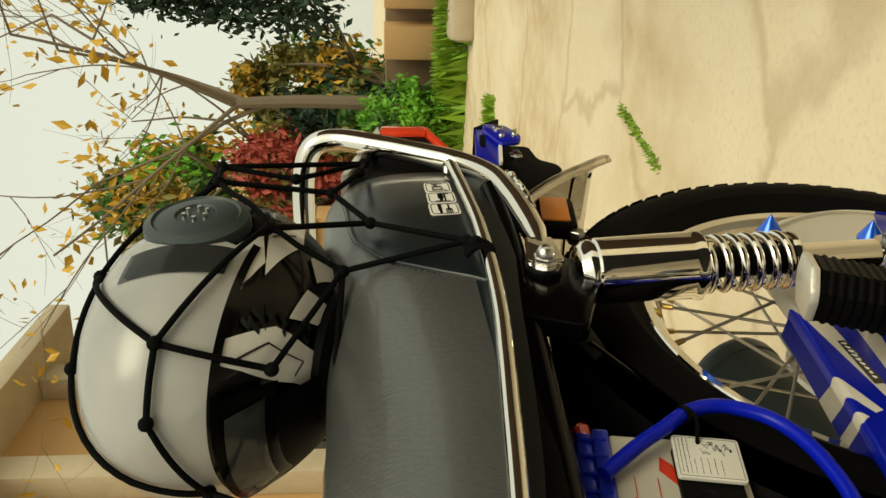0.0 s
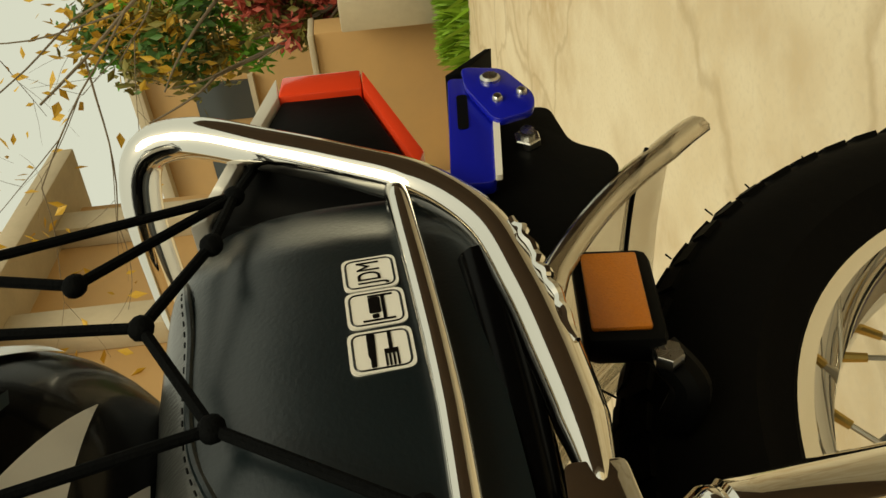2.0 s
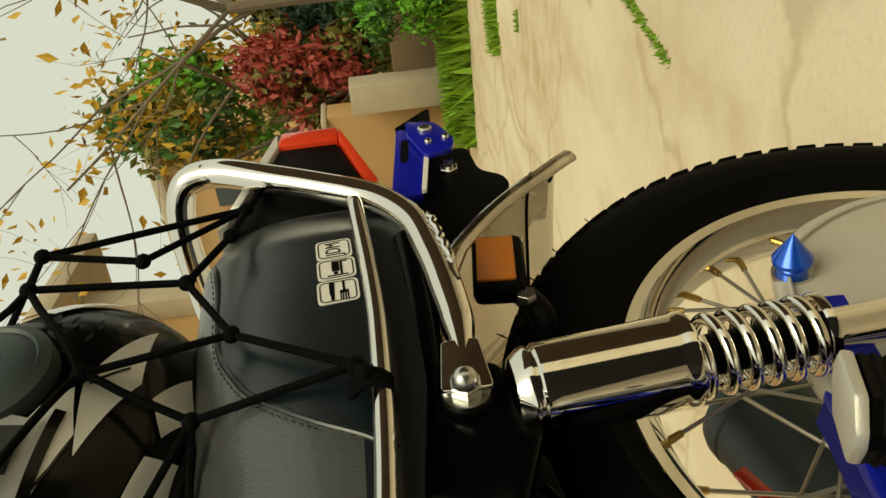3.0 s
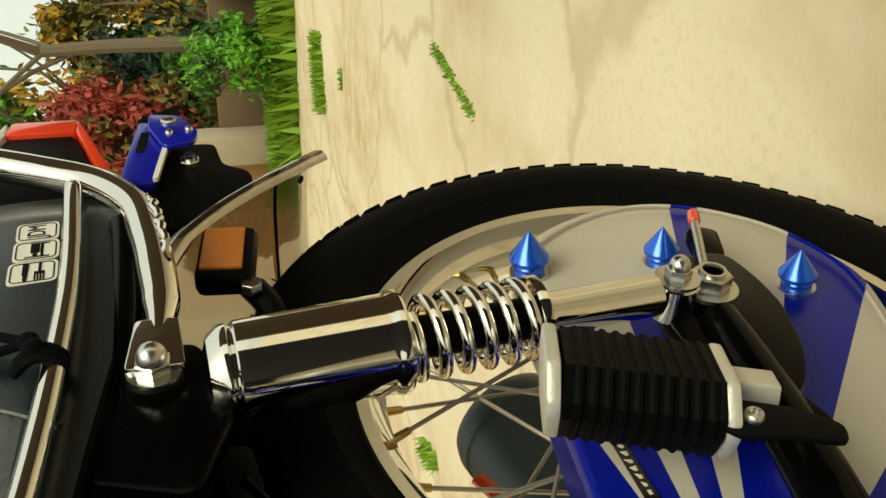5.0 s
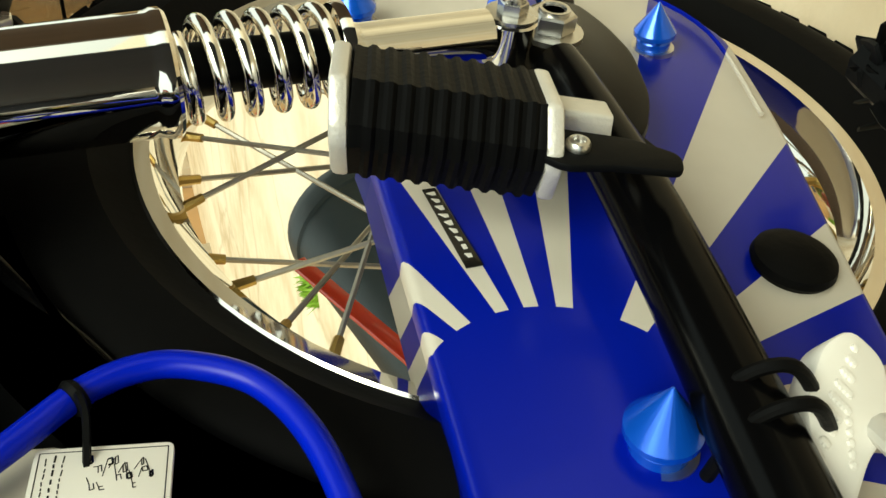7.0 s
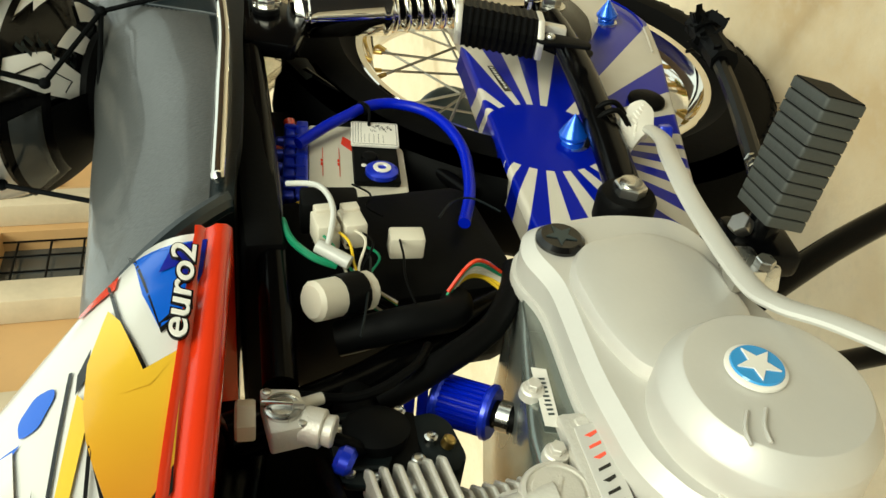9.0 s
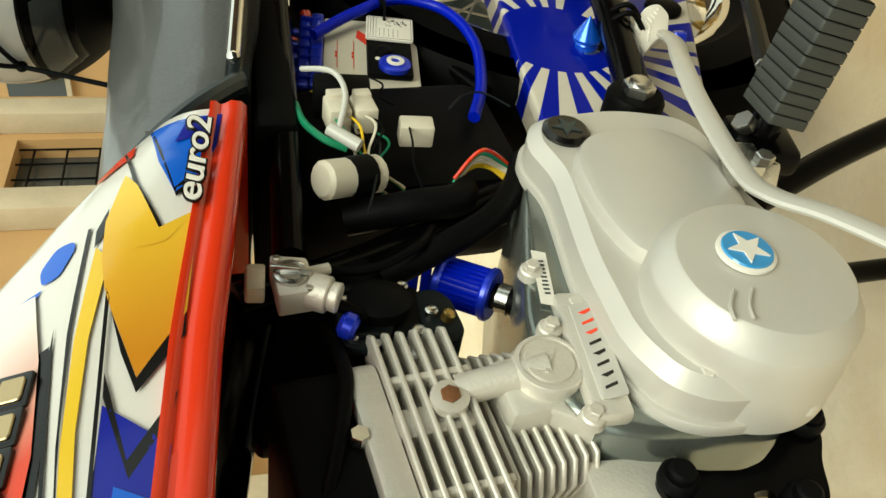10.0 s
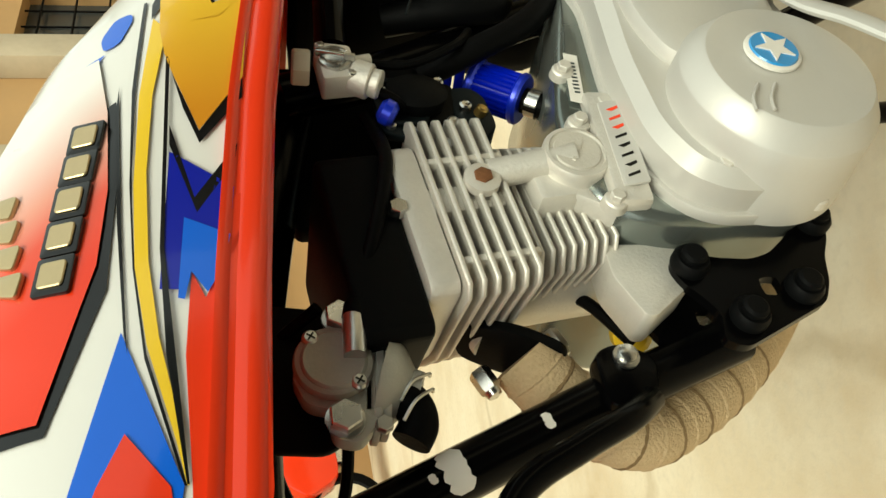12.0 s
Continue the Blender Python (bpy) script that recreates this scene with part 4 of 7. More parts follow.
def tail():
    t = empty("tail_light")
    t.parent = bike
    body = [(0.146, 0.788), (0.256, 0.7555), (0.256, 0.708), (0.170, 0.680), (0.138, 0.688)]
    part("housing", side_plate(bmesh.new(), body, 0.097, -0.097, 0.002), SATIN, t, "black tail lamp housing")
    bm = bmesh.new()
    side_plate(bm, [(0.2575, 0.758), (0.282, 0.756), (0.282, 0.7065), (0.2575, 0.7065)], 0.101, -0.101, 0.0025)
    lens = part("lens", bm, REDLENS, t, "red lens")
    part("lower_lens", side_plate(bmesh.new(), [(0.2575, 0.706), (0.282, 0.706), (0.184, 0.6745), (0.172, 0.679)], 0.101, -0.101, 0.0015), REDLENS, lens)
    part("top_trim", side_plate(bmesh.new(), [(0.148, 0.789), (0.144, 0.797), (0.282, 0.7595), (0.2575, 0.757)], 0.101, -0.101, 0.0015), WHITE, t, "white upper trim")
    # number plate carrier
    c = empty("plate_carrier")
    c.parent = bike
    bm = bmesh.new()
    side_plate(bm, rounded([(0.212, 0.630), (0.210, 0.601), (0.176, 0.596), (0.165, 0.578), (0.151, 0.575), (0.128, 0.598), (0.094, 0.628), (0.104, 0.645), (0.150, 0.648)], 0.007), -0.094, -0.104, 0.001)
    part("carrier_arm", bm, SATIN, c, "black steel arm")
    bm = bmesh.new()
    side_plate(bm, rounded([(0.236, 0.648), (0.230, 0.624), (0.198, 0.611), (0.184, 0.614), (0.178, 0.636), (0.212, 0.648)], 0.006), -0.119, -0.125, 0.001)
    bk = part("bracket", bm, BLUEPAINT, c, "blue painted bracket")
    bm = bmesh.new()
    side_plate(bm, rounded([(0.233, 0.656), (0.231, 0.643), (0.202, 0.634), (0.138, 0.642), (0.138, 0.665)], 0.004), -0.108, -0.1185, 0.001)
    face = part("bracket_face", bm, BLUEPAINT, c)
    part("slot", side_plate(bmesh.new(), rounded([(0.212, 0.653), (0.212, 0.647), (0.180, 0.650), (0.180, 0.656)], 0.003), -0.1185, -0.1192), SATIN, face)
    part("edge_strip", side_plate(bmesh.new(), rounded([(0.200, 0.6345), (0.199, 0.631), (0.139, 0.639), (0.139, 0.6425)], 0.001), -0.1175, -0.1215), PAPER, face, "pale edge strip")
    for x, z, r in ((0.218, 0.633, 0.0058), (0.196, 0.632, 0.003), (0.200, 0.618, 0.003)):
        bm = bmesh.new()
        lathe(bm, (x, -0.125, z), (0, -1, 0), [(r, 0), (r, 0.002), (r * 0.75, 0.0035), (0, 0.0042)], 16)
        part("bolt", bm, STEEL, bk)
    part("plate", side_plate(bmesh.new(), [(0.236, 0.657), (0.264, 0.630), (0.264, 0.626), (0.236, 0.648)], 0.0, -0.119, 0.0005), SATIN, c, "black plate seen edge on")
    bm = bmesh.new()
    hex_nut(bm, (0.178, -0.104, 0.619), (0, -1, 0), 0.0075, 0.006)
    nut = part("nut", bm, STEEL, c)
    part("stud", lathe(bmesh.new(), (0.178, -0.110, 0.619), (0, -1, 0), [(0.004, 0), (0.004, 0.005), (0, 0.005)], 10), STEEL, nut)
    # side reflector
    r = empty("reflector")
    r.parent = bike
    bm = bmesh.new()
    block(bm, (0.073, -0.088, 0.598), (0.060, 0.022, 0.036), (0, 6, 0), bevel=0.006)
    tube(bm, [(0.05, -0.08, 0.585), (0.035, -0.07, 0.575), (0.03, -0.05, 0.58)], 0.009, seg=10)
    part("housing", bm, SATIN, r)
    bm = bmesh.new()
    block(bm, (0.073, -0.100, 0.600), (0.048, 0.004, 0.026), (0, 6, 0), bevel=0.0015)
    part("lens", bm, AMBER, r, "amber prismatic lens")
    for x, y, z, k in ((0.040, -0.085, 0.585, 0.007), (0.046, -0.088, 0.652, 0.007), (0.026, -0.090, 0.648, 0.006)):
        bm = bmesh.new()
        hex_nut(bm, (x, y, z), (0, -1, 0), k, 0.008)
        part("bolt", bm, STEEL, r)

    for thing in (t, c, r):
        settle(thing)


tail()


def sunburst():
    """White enamel with a blue disc and blue rays, broader below."""
    m = bpy.data.materials.new("sunburst_enamel")
    m.use_nodes = True
    nt, p = m.node_tree, m.node_tree.nodes["Principled BSDF"]
    p.inputs["Roughness"].default_value, p.inputs["Coat Weight"].default_value = 0.3, 0.06
    p.inputs["Specular IOR Level"].default_value = 0.2
    co, sep = nt.nodes.new("ShaderNodeTexCoord"), nt.nodes.new("ShaderNodeSeparateXYZ")
    nt.links.new(co.outputs["Object"], sep.inputs[0])

    def op(kind, a, b=0.0):
        n = nt.nodes.new("ShaderNodeMath")
        n.operation = kind
        for i, v in enumerate((a, b)):
            if isinstance(v, float):
                n.inputs[i].default_value = v
            else:
                nt.links.new(v, n.inputs[i])
        return n.outputs[0]

    dx, dz = op("ADD", sep.outputs["X"], -SUN_X), op("ADD", sep.outputs["Z"], -SUN_Z)
    ang = op("ARCTAN2", dz, dx)
    rad = op("SQRT", op("ADD", op("MULTIPLY", dx, dx), op("MULTIPLY", dz, dz)))
    thin = op("LESS_THAN", op("COSINE", op("MULTIPLY", op("ADD", ang, 0.11), 25.0)), 0.0)

    def between(lo, hi):
        return op("MULTIPLY", op("GREATER_THAN", ang, lo), op("LESS_THAN", ang, hi))

    named = between(-1.75, 0.27)
    near = op("LESS_THAN", rad, 0.22)
    wedges = between(0.13, 0.27)
    for lo, hi in ((-0.079, 0.03), (-0.306, -0.183), (-0.745, -0.583), (-1.14, -0.94), (-1.60, -1.36)):
        wedges = op("ADD", wedges, between(lo, hi))
    inner = op("MULTIPLY", between(-0.583, -0.421), near)
    sliver = op("MULTIPLY", between(-0.408, -0.356), op("GREATER_THAN", rad, 0.30))
    wedges = op("ADD", wedges, op("ADD", inner, sliver))
    plain_low = op("MULTIPLY", between(-0.306, 0.27), op("GREATER_THAN", rad, 0.30))
    wedges = op("MULTIPLY", wedges, op("SUBTRACT", 1.0, plain_low))
    ray = op("ADD", op("MULTIPLY", wedges, named), op("MULTIPLY", thin, op("SUBTRACT", 1.0, named)))
    disc = op("LESS_THAN", rad, 0.066)
    blue = op("MAXIMUM", ray, disc)
    noise_tex = nt.nodes.new("ShaderNodeTexNoise")
    noise_tex.inputs["Scale"].default_value = 25.0
    nt.links.new(co.outputs["Object"], noise_tex.inputs["Vector"])
    w = nt.nodes.new("ShaderNodeMix")
    w.data_type = "RGBA"
    w.inputs["A"].default_value, w.inputs["B"].default_value = (0.56, 0.52, 0.45, 1), (0.47, 0.43, 0.36, 1)
    nt.links.new(noise_tex.outputs[0], w.inputs["Factor"])
    mix = nt.nodes.new("ShaderNodeMix")
    mix.data_type = "RGBA"
    nt.links.new(blue, mix.inputs["Factor"])
    nt.links.new(w.outputs["Result"], mix.inputs["A"])
    mix.inputs["B"].default_value = (0.001, 0.007, 0.27, 1)
    nt.links.new(mix.outputs["Result"], p.inputs["Base Color"])
    return m


SUN_X, SUN_Z = -0.233, 0.370
SUNBURST = sunburst()


def spike(parent, p, size):
    s = part("spike", lathe(bmesh.new(), p, (0.05, -1, 0.1), [(size * 0.80, 0), (size * 0.82, size * 0.5), (size * 0.74, size * 0.62), (size * 1.0, size * 0.75), (size * 1.0, size * 0.95), (size * 0.10, size * 2.25), (0.0006, size * 2.35)], 26), CONE, parent, "bright blue cone stud", smooth=30)
    part("washer", lathe(bmesh.new(), p, (0.05, -1, 0.1), [(0, -0.002), (size * 1.02, -0.002), (size * 1.02, 0.002), (0, 0.002)], 24), STEEL, s)


def chain_case():
    c = empty("chain_case")
    c.parent = bike
    c.location = (0, 0.006, 0)
    out = [(-0.405, 0.432), (-0.300, 0.427), (-0.174, 0.413), (-0.041, 0.399), (0.060, 0.395), (0.120, 0.378), (0.158, 0.340), (0.183, 0.285), (0.186, 0.232), (0.168, 0.182), (0.124, 0.136), (0.050, 0.114), (-0.050, 0.142), (-0.154, 0.180), (-0.370, 0.256), (-0.405, 0.270)]
    bm = bmesh.new()
    side_plate(bm, rounded(out, 0.02, 3), -0.044, -0.062, 0.005, 3)
    part("case_panel", bm, SUNBURST, c, "white panel with blue sunburst paint")
    bm = bmesh.new()
    inner = [(0.060, 0.386), (0.112, 0.368), (0.146, 0.332), (0.169, 0.282), (0.172, 0.236), (0.155, 0.192), (0.116, 0.150), (0.05, 0.130), (-0.050, 0.156)]
    tube(bm, [(x, -0.0655, z) for x, z in inner], 0.0016, seg=6, steps=5)
    part("raised_bead", bm, SUNBURST, c)
    # upper lip towards the wheel
    bm = bmesh.new()
    lip = [(-0.40, 0.430), (-0.30, 0.426), (-0.174, 0.412), (-0.045, 0.398), (-0.02, 0.397)]
    for (x0, z0), (x1, z1) in zip(lip, lip[1:]):
        v = [bm.verts.new(q) for q in ((x0, -0.058, z0), (x1, -0.058, z1), (x1, -0.030, z1 + 0.004), (x0, -0.030, z0 + 0.004))]
        bm.faces.new(v)
    bmesh.ops.solidify(bm, geom=bm.faces[:], thickness=0.0016)
    part("lip", bm, SUNBURST, c)
    for p, s in (((0.098, -0.062, 0.371), 0.0150), ((0.092, -0.062, 0.266), 0.0135), ((0.041, -0.062, 0.180), 0.0140), ((-0.250, -0.060, 0.343), 0.0155)):
        spike(c, p, s)
    bm = bmesh.new()
    lathe(bm, (-0.171, -0.062, 0.222), (0, -1, 0), [(0.020, 0), (0.0215, 0.003), (0.0205, 0.007), (0.015, 0.010), (0, 0.011)], 32)
    part("inspection_plug", bm, RUBBER, c, "round black rubber plug")
    bm = bmesh.new()
    slab(bm, Matrix.Translation((-0.108, -0.0625, 0.378)) @ Matrix.Rotation(radians(-2), 4, "Y") @ SIDE, [(-0.03, -0.0040), (0.03, -0.0030), (0.03, 0.0040), (-0.03, 0.0045)], 0.0006)
    lab = part("label", bm, INK, c, "black label with white script")
    bm = bmesh.new()
    rng = random.Random(3)
    for k in range(9):
        x = -0.132 + 0.006 * k
        slab(bm, Matrix.Translation((x, -0.0632, 0.376 + 0.0002 * k)) @ SIDE, [(0, 0), (rng.uniform(0.002, 0.004), 0), (rng.uniform(0.002, 0.004), rng.uniform(0.002, 0.005)), (0, 0.002)], 0.0004)
    part("script", bm, PAPER, lab, smooth=0)


chain_case()


def swing_arm():
    s = empty("swing_arm")
    s.parent = bike
    s.location = (0, 0, 0.002)
    bm = bmesh.new()
    tube(bm, [(-0.412, -0.088, 0.358), (-0.30, -0.088, 0.331), (-0.16, -0.090, 0.304), (-0.08, -0.092, 0.294), (-0.03, -0.094, 0.290)], [0.0165, 0.0165, 0.0165, 0.015, 0.013], seg=18, steps=5)
    side_plate(bm, rounded([(-0.011, 0.322), (0.028, 0.298), (0.050, 0.266), (0.046, 0.242), (0.014, 0.236), (-0.020, 0.236), (-0.066, 0.250), (-0.098, 0.270), (-0.110, 0.296), (-0.080, 0.322)], 0.012), -0.078, -0.092, 0.003)
    part("arm", bm, GLOSS, s, "gloss black swing arm")
    bm = bmesh.new()
    lathe(bm, (-0.004, -0.098, 0.284), (0, -1, 0), [(0.006, 0), (0.019, 0), (0.019, 0.003), (0.013, 0.0032)], 28)
    hex_nut(bm, (-0.004, -0.101, 0.284), (0, -1, 0), 0.0135, 0.011)
    lathe(bm, (-0.004, -0.112, 0.284), (0, -1, 0), [(0.009, 0), (0.009, 0.002), (0.007, 0.002), (0.006, -0.003)], 20)
    part("axle_nut", bm, STEEL, s, "large zinc axle nut")
    bm = bmesh.new()
    rod(bm, (0.0, -0.098, 0.282), (0.086, -0.094, 0.246), 0.0032, seg=10)
    part("chain_adjuster", bm, STEEL, s)
    bm = bmesh.new()
    rod(bm, (0.085, -0.094, 0.2465), (0.100, -0.0935, 0.240), 0.0045, seg=10, bevel=0.001)
    part("adjuster_cap", bm, REDLENS, s, "red painted adjuster end")
    bm = bmesh.new()
    side_plate(bm, rounded([(0.046, 0.262), (0.084, 0.254), (0.090, 0.244), (0.082, 0.228), (0.046, 0.240)], 0.008), -0.079, -0.089, 0.003)
    part("adjuster_stop", bm, GLOSS, s)
    # pivot bolt in its rubber boot
    bm = bmesh.new()
    lathe(bm, (-0.410, -0.080, 0.364), (0, -1, 0), [(0.026, 0), (0.026, 0.022), (0.023, 0.027), (0.015, 0.028)], 28)
    part("boot", bm, RUBBER, s)
    bm = bmesh.new()
    hex_nut(bm, (-0.410, -0.107, 0.364), (0, -1, 0), 0.0145, 0.010)
    lathe(bm, (-0.410, -0.117, 0.364), (0, -1, 0), [(0.010, 0), (0.010, 0.002), (0.0085, 0.003), (0, 0.003)], 20)
    part("pivot_bolt", bm, STEEL, s)


swing_arm()


def passenger_peg():
    p = empty("passenger_footrest")
    p.parent = bike
    top, low = Vector((-0.094, -0.120, 0.427)), Vector((-0.119, -0.115, 0.350))
    d = (low - top).normalized()
    z = -d
    y = Vector((0.18, -1, 0)).normalized()
    x = y.cross(z).normalized()
    m = Matrix((x, y, z)).transposed().to_4x4()
    m.translation = top
    n = (low - top).length
    bm = bmesh.new()
    outl = [(-0.0315, -0.004), (-0.0205, -0.0215), (0.0205, -0.0215), (0.0315, -0.004), (0.0315, 0.006), (0.0205, 0.0215), (-0.0205, 0.0215), (-0.0315, 0.006)]
    k, rings = 0, []
    steps = 44
    for i in range(steps + 1):
        h = -n * i / steps
        g = 1.0 + (0.035 if i % 4 in (0, 1) else -0.02) * (1 if 1 < i < steps - 1 else 0)
        rings.append([bm.verts.new(m @ Vector((a * g, b * g, h + 0.004 * (1 - abs(a) / 0.034) * (1 if b < 0 else -1)))) for a, b in outl])
    for q, r in zip(rings, rings[1:]):
        for j in range(8):
            bm.faces.new((q[j], q[(j + 1) % 8], r[(j + 1) % 8], r[j]))
    bm.faces.new(rings[0])
    bm.faces.new(rings[-1][::-1])
    part("rubber", bm, RUBBER, p, "ribbed black rubber block", smooth=25)
    for h, t in ((0.0, 0.008), (-n - 0.008, 0.008)):
        bm = bmesh.new()
        slab(bm, m @ Matrix.Translation((0, 0, h)), [(a * 1.03, b * 1.05) for a, b in outl], t, 0.0025)
        cap = part("end_plate", bm, ALLOY, p, "cast aluminium end plate")
    bm = bmesh.new()
    slab(bm, m @ Matrix.Translation((-0.006, 0.006, -n - 0.034)), rounded([(-0.008, -0.008), (0.010, -0.008), (0.010, 0.008), (-0.008, 0.008)], 0.002), 0.028, 0.001)
    part("shank", bm, ALLOY, p)
    for y_in, outl in ((-0.120, [(-0.127, 0.351), (-0.143, 0.316), (-0.158, 0.300), (-0.170, 0.305), (-0.160, 0.332), (-0.156, 0.354), (-0.145, 0.362)]), (-0.098, [(-0.090, 0.322), (-0.110, 0.288), (-0.136, 0.282), (-0.148, 0.294), (-0.126, 0.304), (-0.112, 0.332)])):
        bm = bmesh.new()
        side_plate(bm, rounded(outl, 0.005), y_in, y_in - 0.004, 0.001)
        part("bracket_plate", bm, SATIN, p, "black steel fork plate")
    bm = bmesh.new()
    lathe(bm, (-0.145, -0.124, 0.343), (0, -1, 0), [(0.0055, 0), (0.0055, 0.002), (0.0045, 0.0035), (0.003, 0.004), (0.0025, 0.002), (0, 0.002)], 18)
    part("pivot_pin", bm, STEEL, p)


passenger_peg()


def silencer():
    s = empty("exhaust_silencer")
    s.parent = bike
    bm = bmesh.new()
    tube(bm, [(-0.56, 0.136, 0.214), (-0.46, 0.145, 0.207), (-0.38, 0.148, 0.212), (-0.31, 0.150, 0.236)], 0.02, seg=12)
    lathe(bm, (-0.33, 0.150, 0.232), (1, 0.0, 0.25), [(0.02, 0), (0.036, 0.05), (0.050, 0.10), (0.056, 0.15), (0.056, 0.475), (0.058, 0.477), (0.058, 0.490), (0.055, 0.500), (0.046, 0.508), (0.022, 0.512), (0.016, 0.50), (0, 0.49)], 40)
    part("silencer_body", bm, GREYPAINT, s, "dark grey silencer on the far side")
    # far side swing arm and red striped mudflap edge
    bm = bmesh.new()
    block(bm, (-0.022, 0.080, 0.398), (0.115, 0.004, 0.012), (0, -26, 0), bevel=0.001)
    part("reflective_strip", bm, REDLENS, s, "thin red strip")


silencer()


def frame_tubes():
    f = empty("frame")
    f.parent = bike
    f.location = (0, 0, 0.012)
    for name, pts, r in (("seat_rail", [(-0.56, -0.075, 0.665), (-0.40, -0.085, 0.655), (-0.20, -0.085, 0.645), (0.02, -0.095, 0.640), (0.14, -0.10, 0.645)], 0.012),
                         ("seat_rail", [(-0.56, 0.075, 0.665), (-0.40, 0.085, 0.655), (-0.20, 0.085, 0.645), (0.02, 0.095, 0.640), (0.14, 0.10, 0.645)], 0.012),
                         ("backbone", [(-1.16, 0, 0.80), (-1.0, 0, 0.75), (-0.75, 0, 0.735), (-0.52, 0, 0.69)], 0.024),
                         ("seat_stay", [(-0.060, -0.040, 0.580), (-0.116, -0.038, 0.548), (-0.148, -0.036, 0.528), (-0.219, -0.034, 0.494), (-0.30, -0.034, 0.452)], 0.008),
                         ("seat_stay", [(-0.10, 0.055, 0.625), (-0.25, 0.045, 0.54), (-0.40, 0.045, 0.44), (-0.44, 0.05, 0.38)], 0.009),
                         ("centre_post", [(-0.56, -0.03, 0.70), (-0.53, -0.035, 0.60), (-0.47, -0.04, 0.48), (-0.44, -0.04, 0.36)], 0.018),
                         ("down_tube", [(-0.975, -0.02, 0.91), (-0.921, -0.02, 0.778), (-0.868, -0.02, 0.640), (-0.841, -0.02, 0.568), (-0.812, -0.02, 0.490), (-0.786, -0.02, 0.412)], 0.0165),
                         ("clutch_cable", [(-1.02, -0.07, 0.70), (-0.94, -0.065, 0.635), (-0.891, -0.06, 0.602), (-0.868, -0.058, 0.56), (-0.852, -0.055, 0.524), (-0.835, -0.04, 0.50)], 0.0085)):
        part(name, tube(bmesh.new(), pts, r, seg=14), GLOSS, f)
    bm = bmesh.new()
    side_plate(bm, rounded([(-0.10, 0.655), (-0.02, 0.655), (0.0, 0.60), (-0.05, 0.575), (-0.12, 0.60)], 0.01), -0.085, -0.103, 0.003)
    part("shock_gusset", bm, GLOSS, f)
    # paint torn off the down tube
    rng = random.Random(21)
    for c, axis, wide, long in (((-0.863, -0.02, 0.626), Vector((0.36, 0, -0.93)), 1.0, 0.011), ((-0.840, -0.02, 0.566), Vector((0.35, 0, -0.94)), 0.35, 0.004), ((-0.868, -0.02, 0.640), Vector((0.36, 0, -0.93)), 0.2, 0.003)):
        bm, rows = bmesh.new(), []
        u = Vector((0, -1, 0))
        w = axis.cross(u).normalized()
        lo, hi = [0.0] * 12, [0.0] * 12
        for k in range(12):
            lo[k], hi[k] = -long * rng.uniform(0.65, 1.0) * (1 - 0.5 * abs(k / 5.5 - 1) ** 3), long * rng.uniform(0.55, 0.9) * (1 - 0.4 * abs(k / 5.5 - 1) ** 3)
        for k in range(12):
            t = wide * (-0.9 + 1.8 * k / 11)
            d = (u * math.cos(t) + w * math.sin(t)) * 0.0170
            rows.append([bm.verts.new(Vector(c) + d + axis * h) for h in (lo[k], hi[k])])
        for a, b in zip(rows, rows[1:]):
            bm.faces.new((a[0], a[1], b[1], b[0]))
        part("paint_chip", bm, PAPER, f, "torn pale paint patch")
    bm = bmesh.new()
    side_plate(bm, rounded([(-0.030, 0.602), (-0.034, 0.574), (-0.072, 0.568), (-0.086, 0.582)], 0.005), -0.042, -0.047, 0.001)
    part("gusset", bm, CHARCOAL, f, "grey triangular gusset")
    bm = bmesh.new()
    side_plate(bm, rounded([(-0.49, 0.688), (-0.64, 0.695), (-0.632, 0.640), (-0.585, 0.590), (-0.49, 0.590)], 0.012), 0.045, 0.030, 0.003)
    part("inner_cover", bm, SATIN, f, "black inner cover under the tank")
    # black tray and air box behind the battery and wires
    bm = bmesh.new()
    block(bm, (-0.378, 0.0, 0.550), (0.155, 0.10, 0.20), (0, -4, 0), bevel=0.02)
    block(bm, (-0.235, 0.052, 0.560), (0.160, 0.10, 0.20), (0, -4, 0), bevel=0.01)
    block(bm, (-0.150, 0.045, 0.622), (0.110, 0.12, 0.080), (0, -4, 0), bevel=0.006)
    part("air_box", bm, SATIN, f, "black air box in the frame")


frame_tubes()


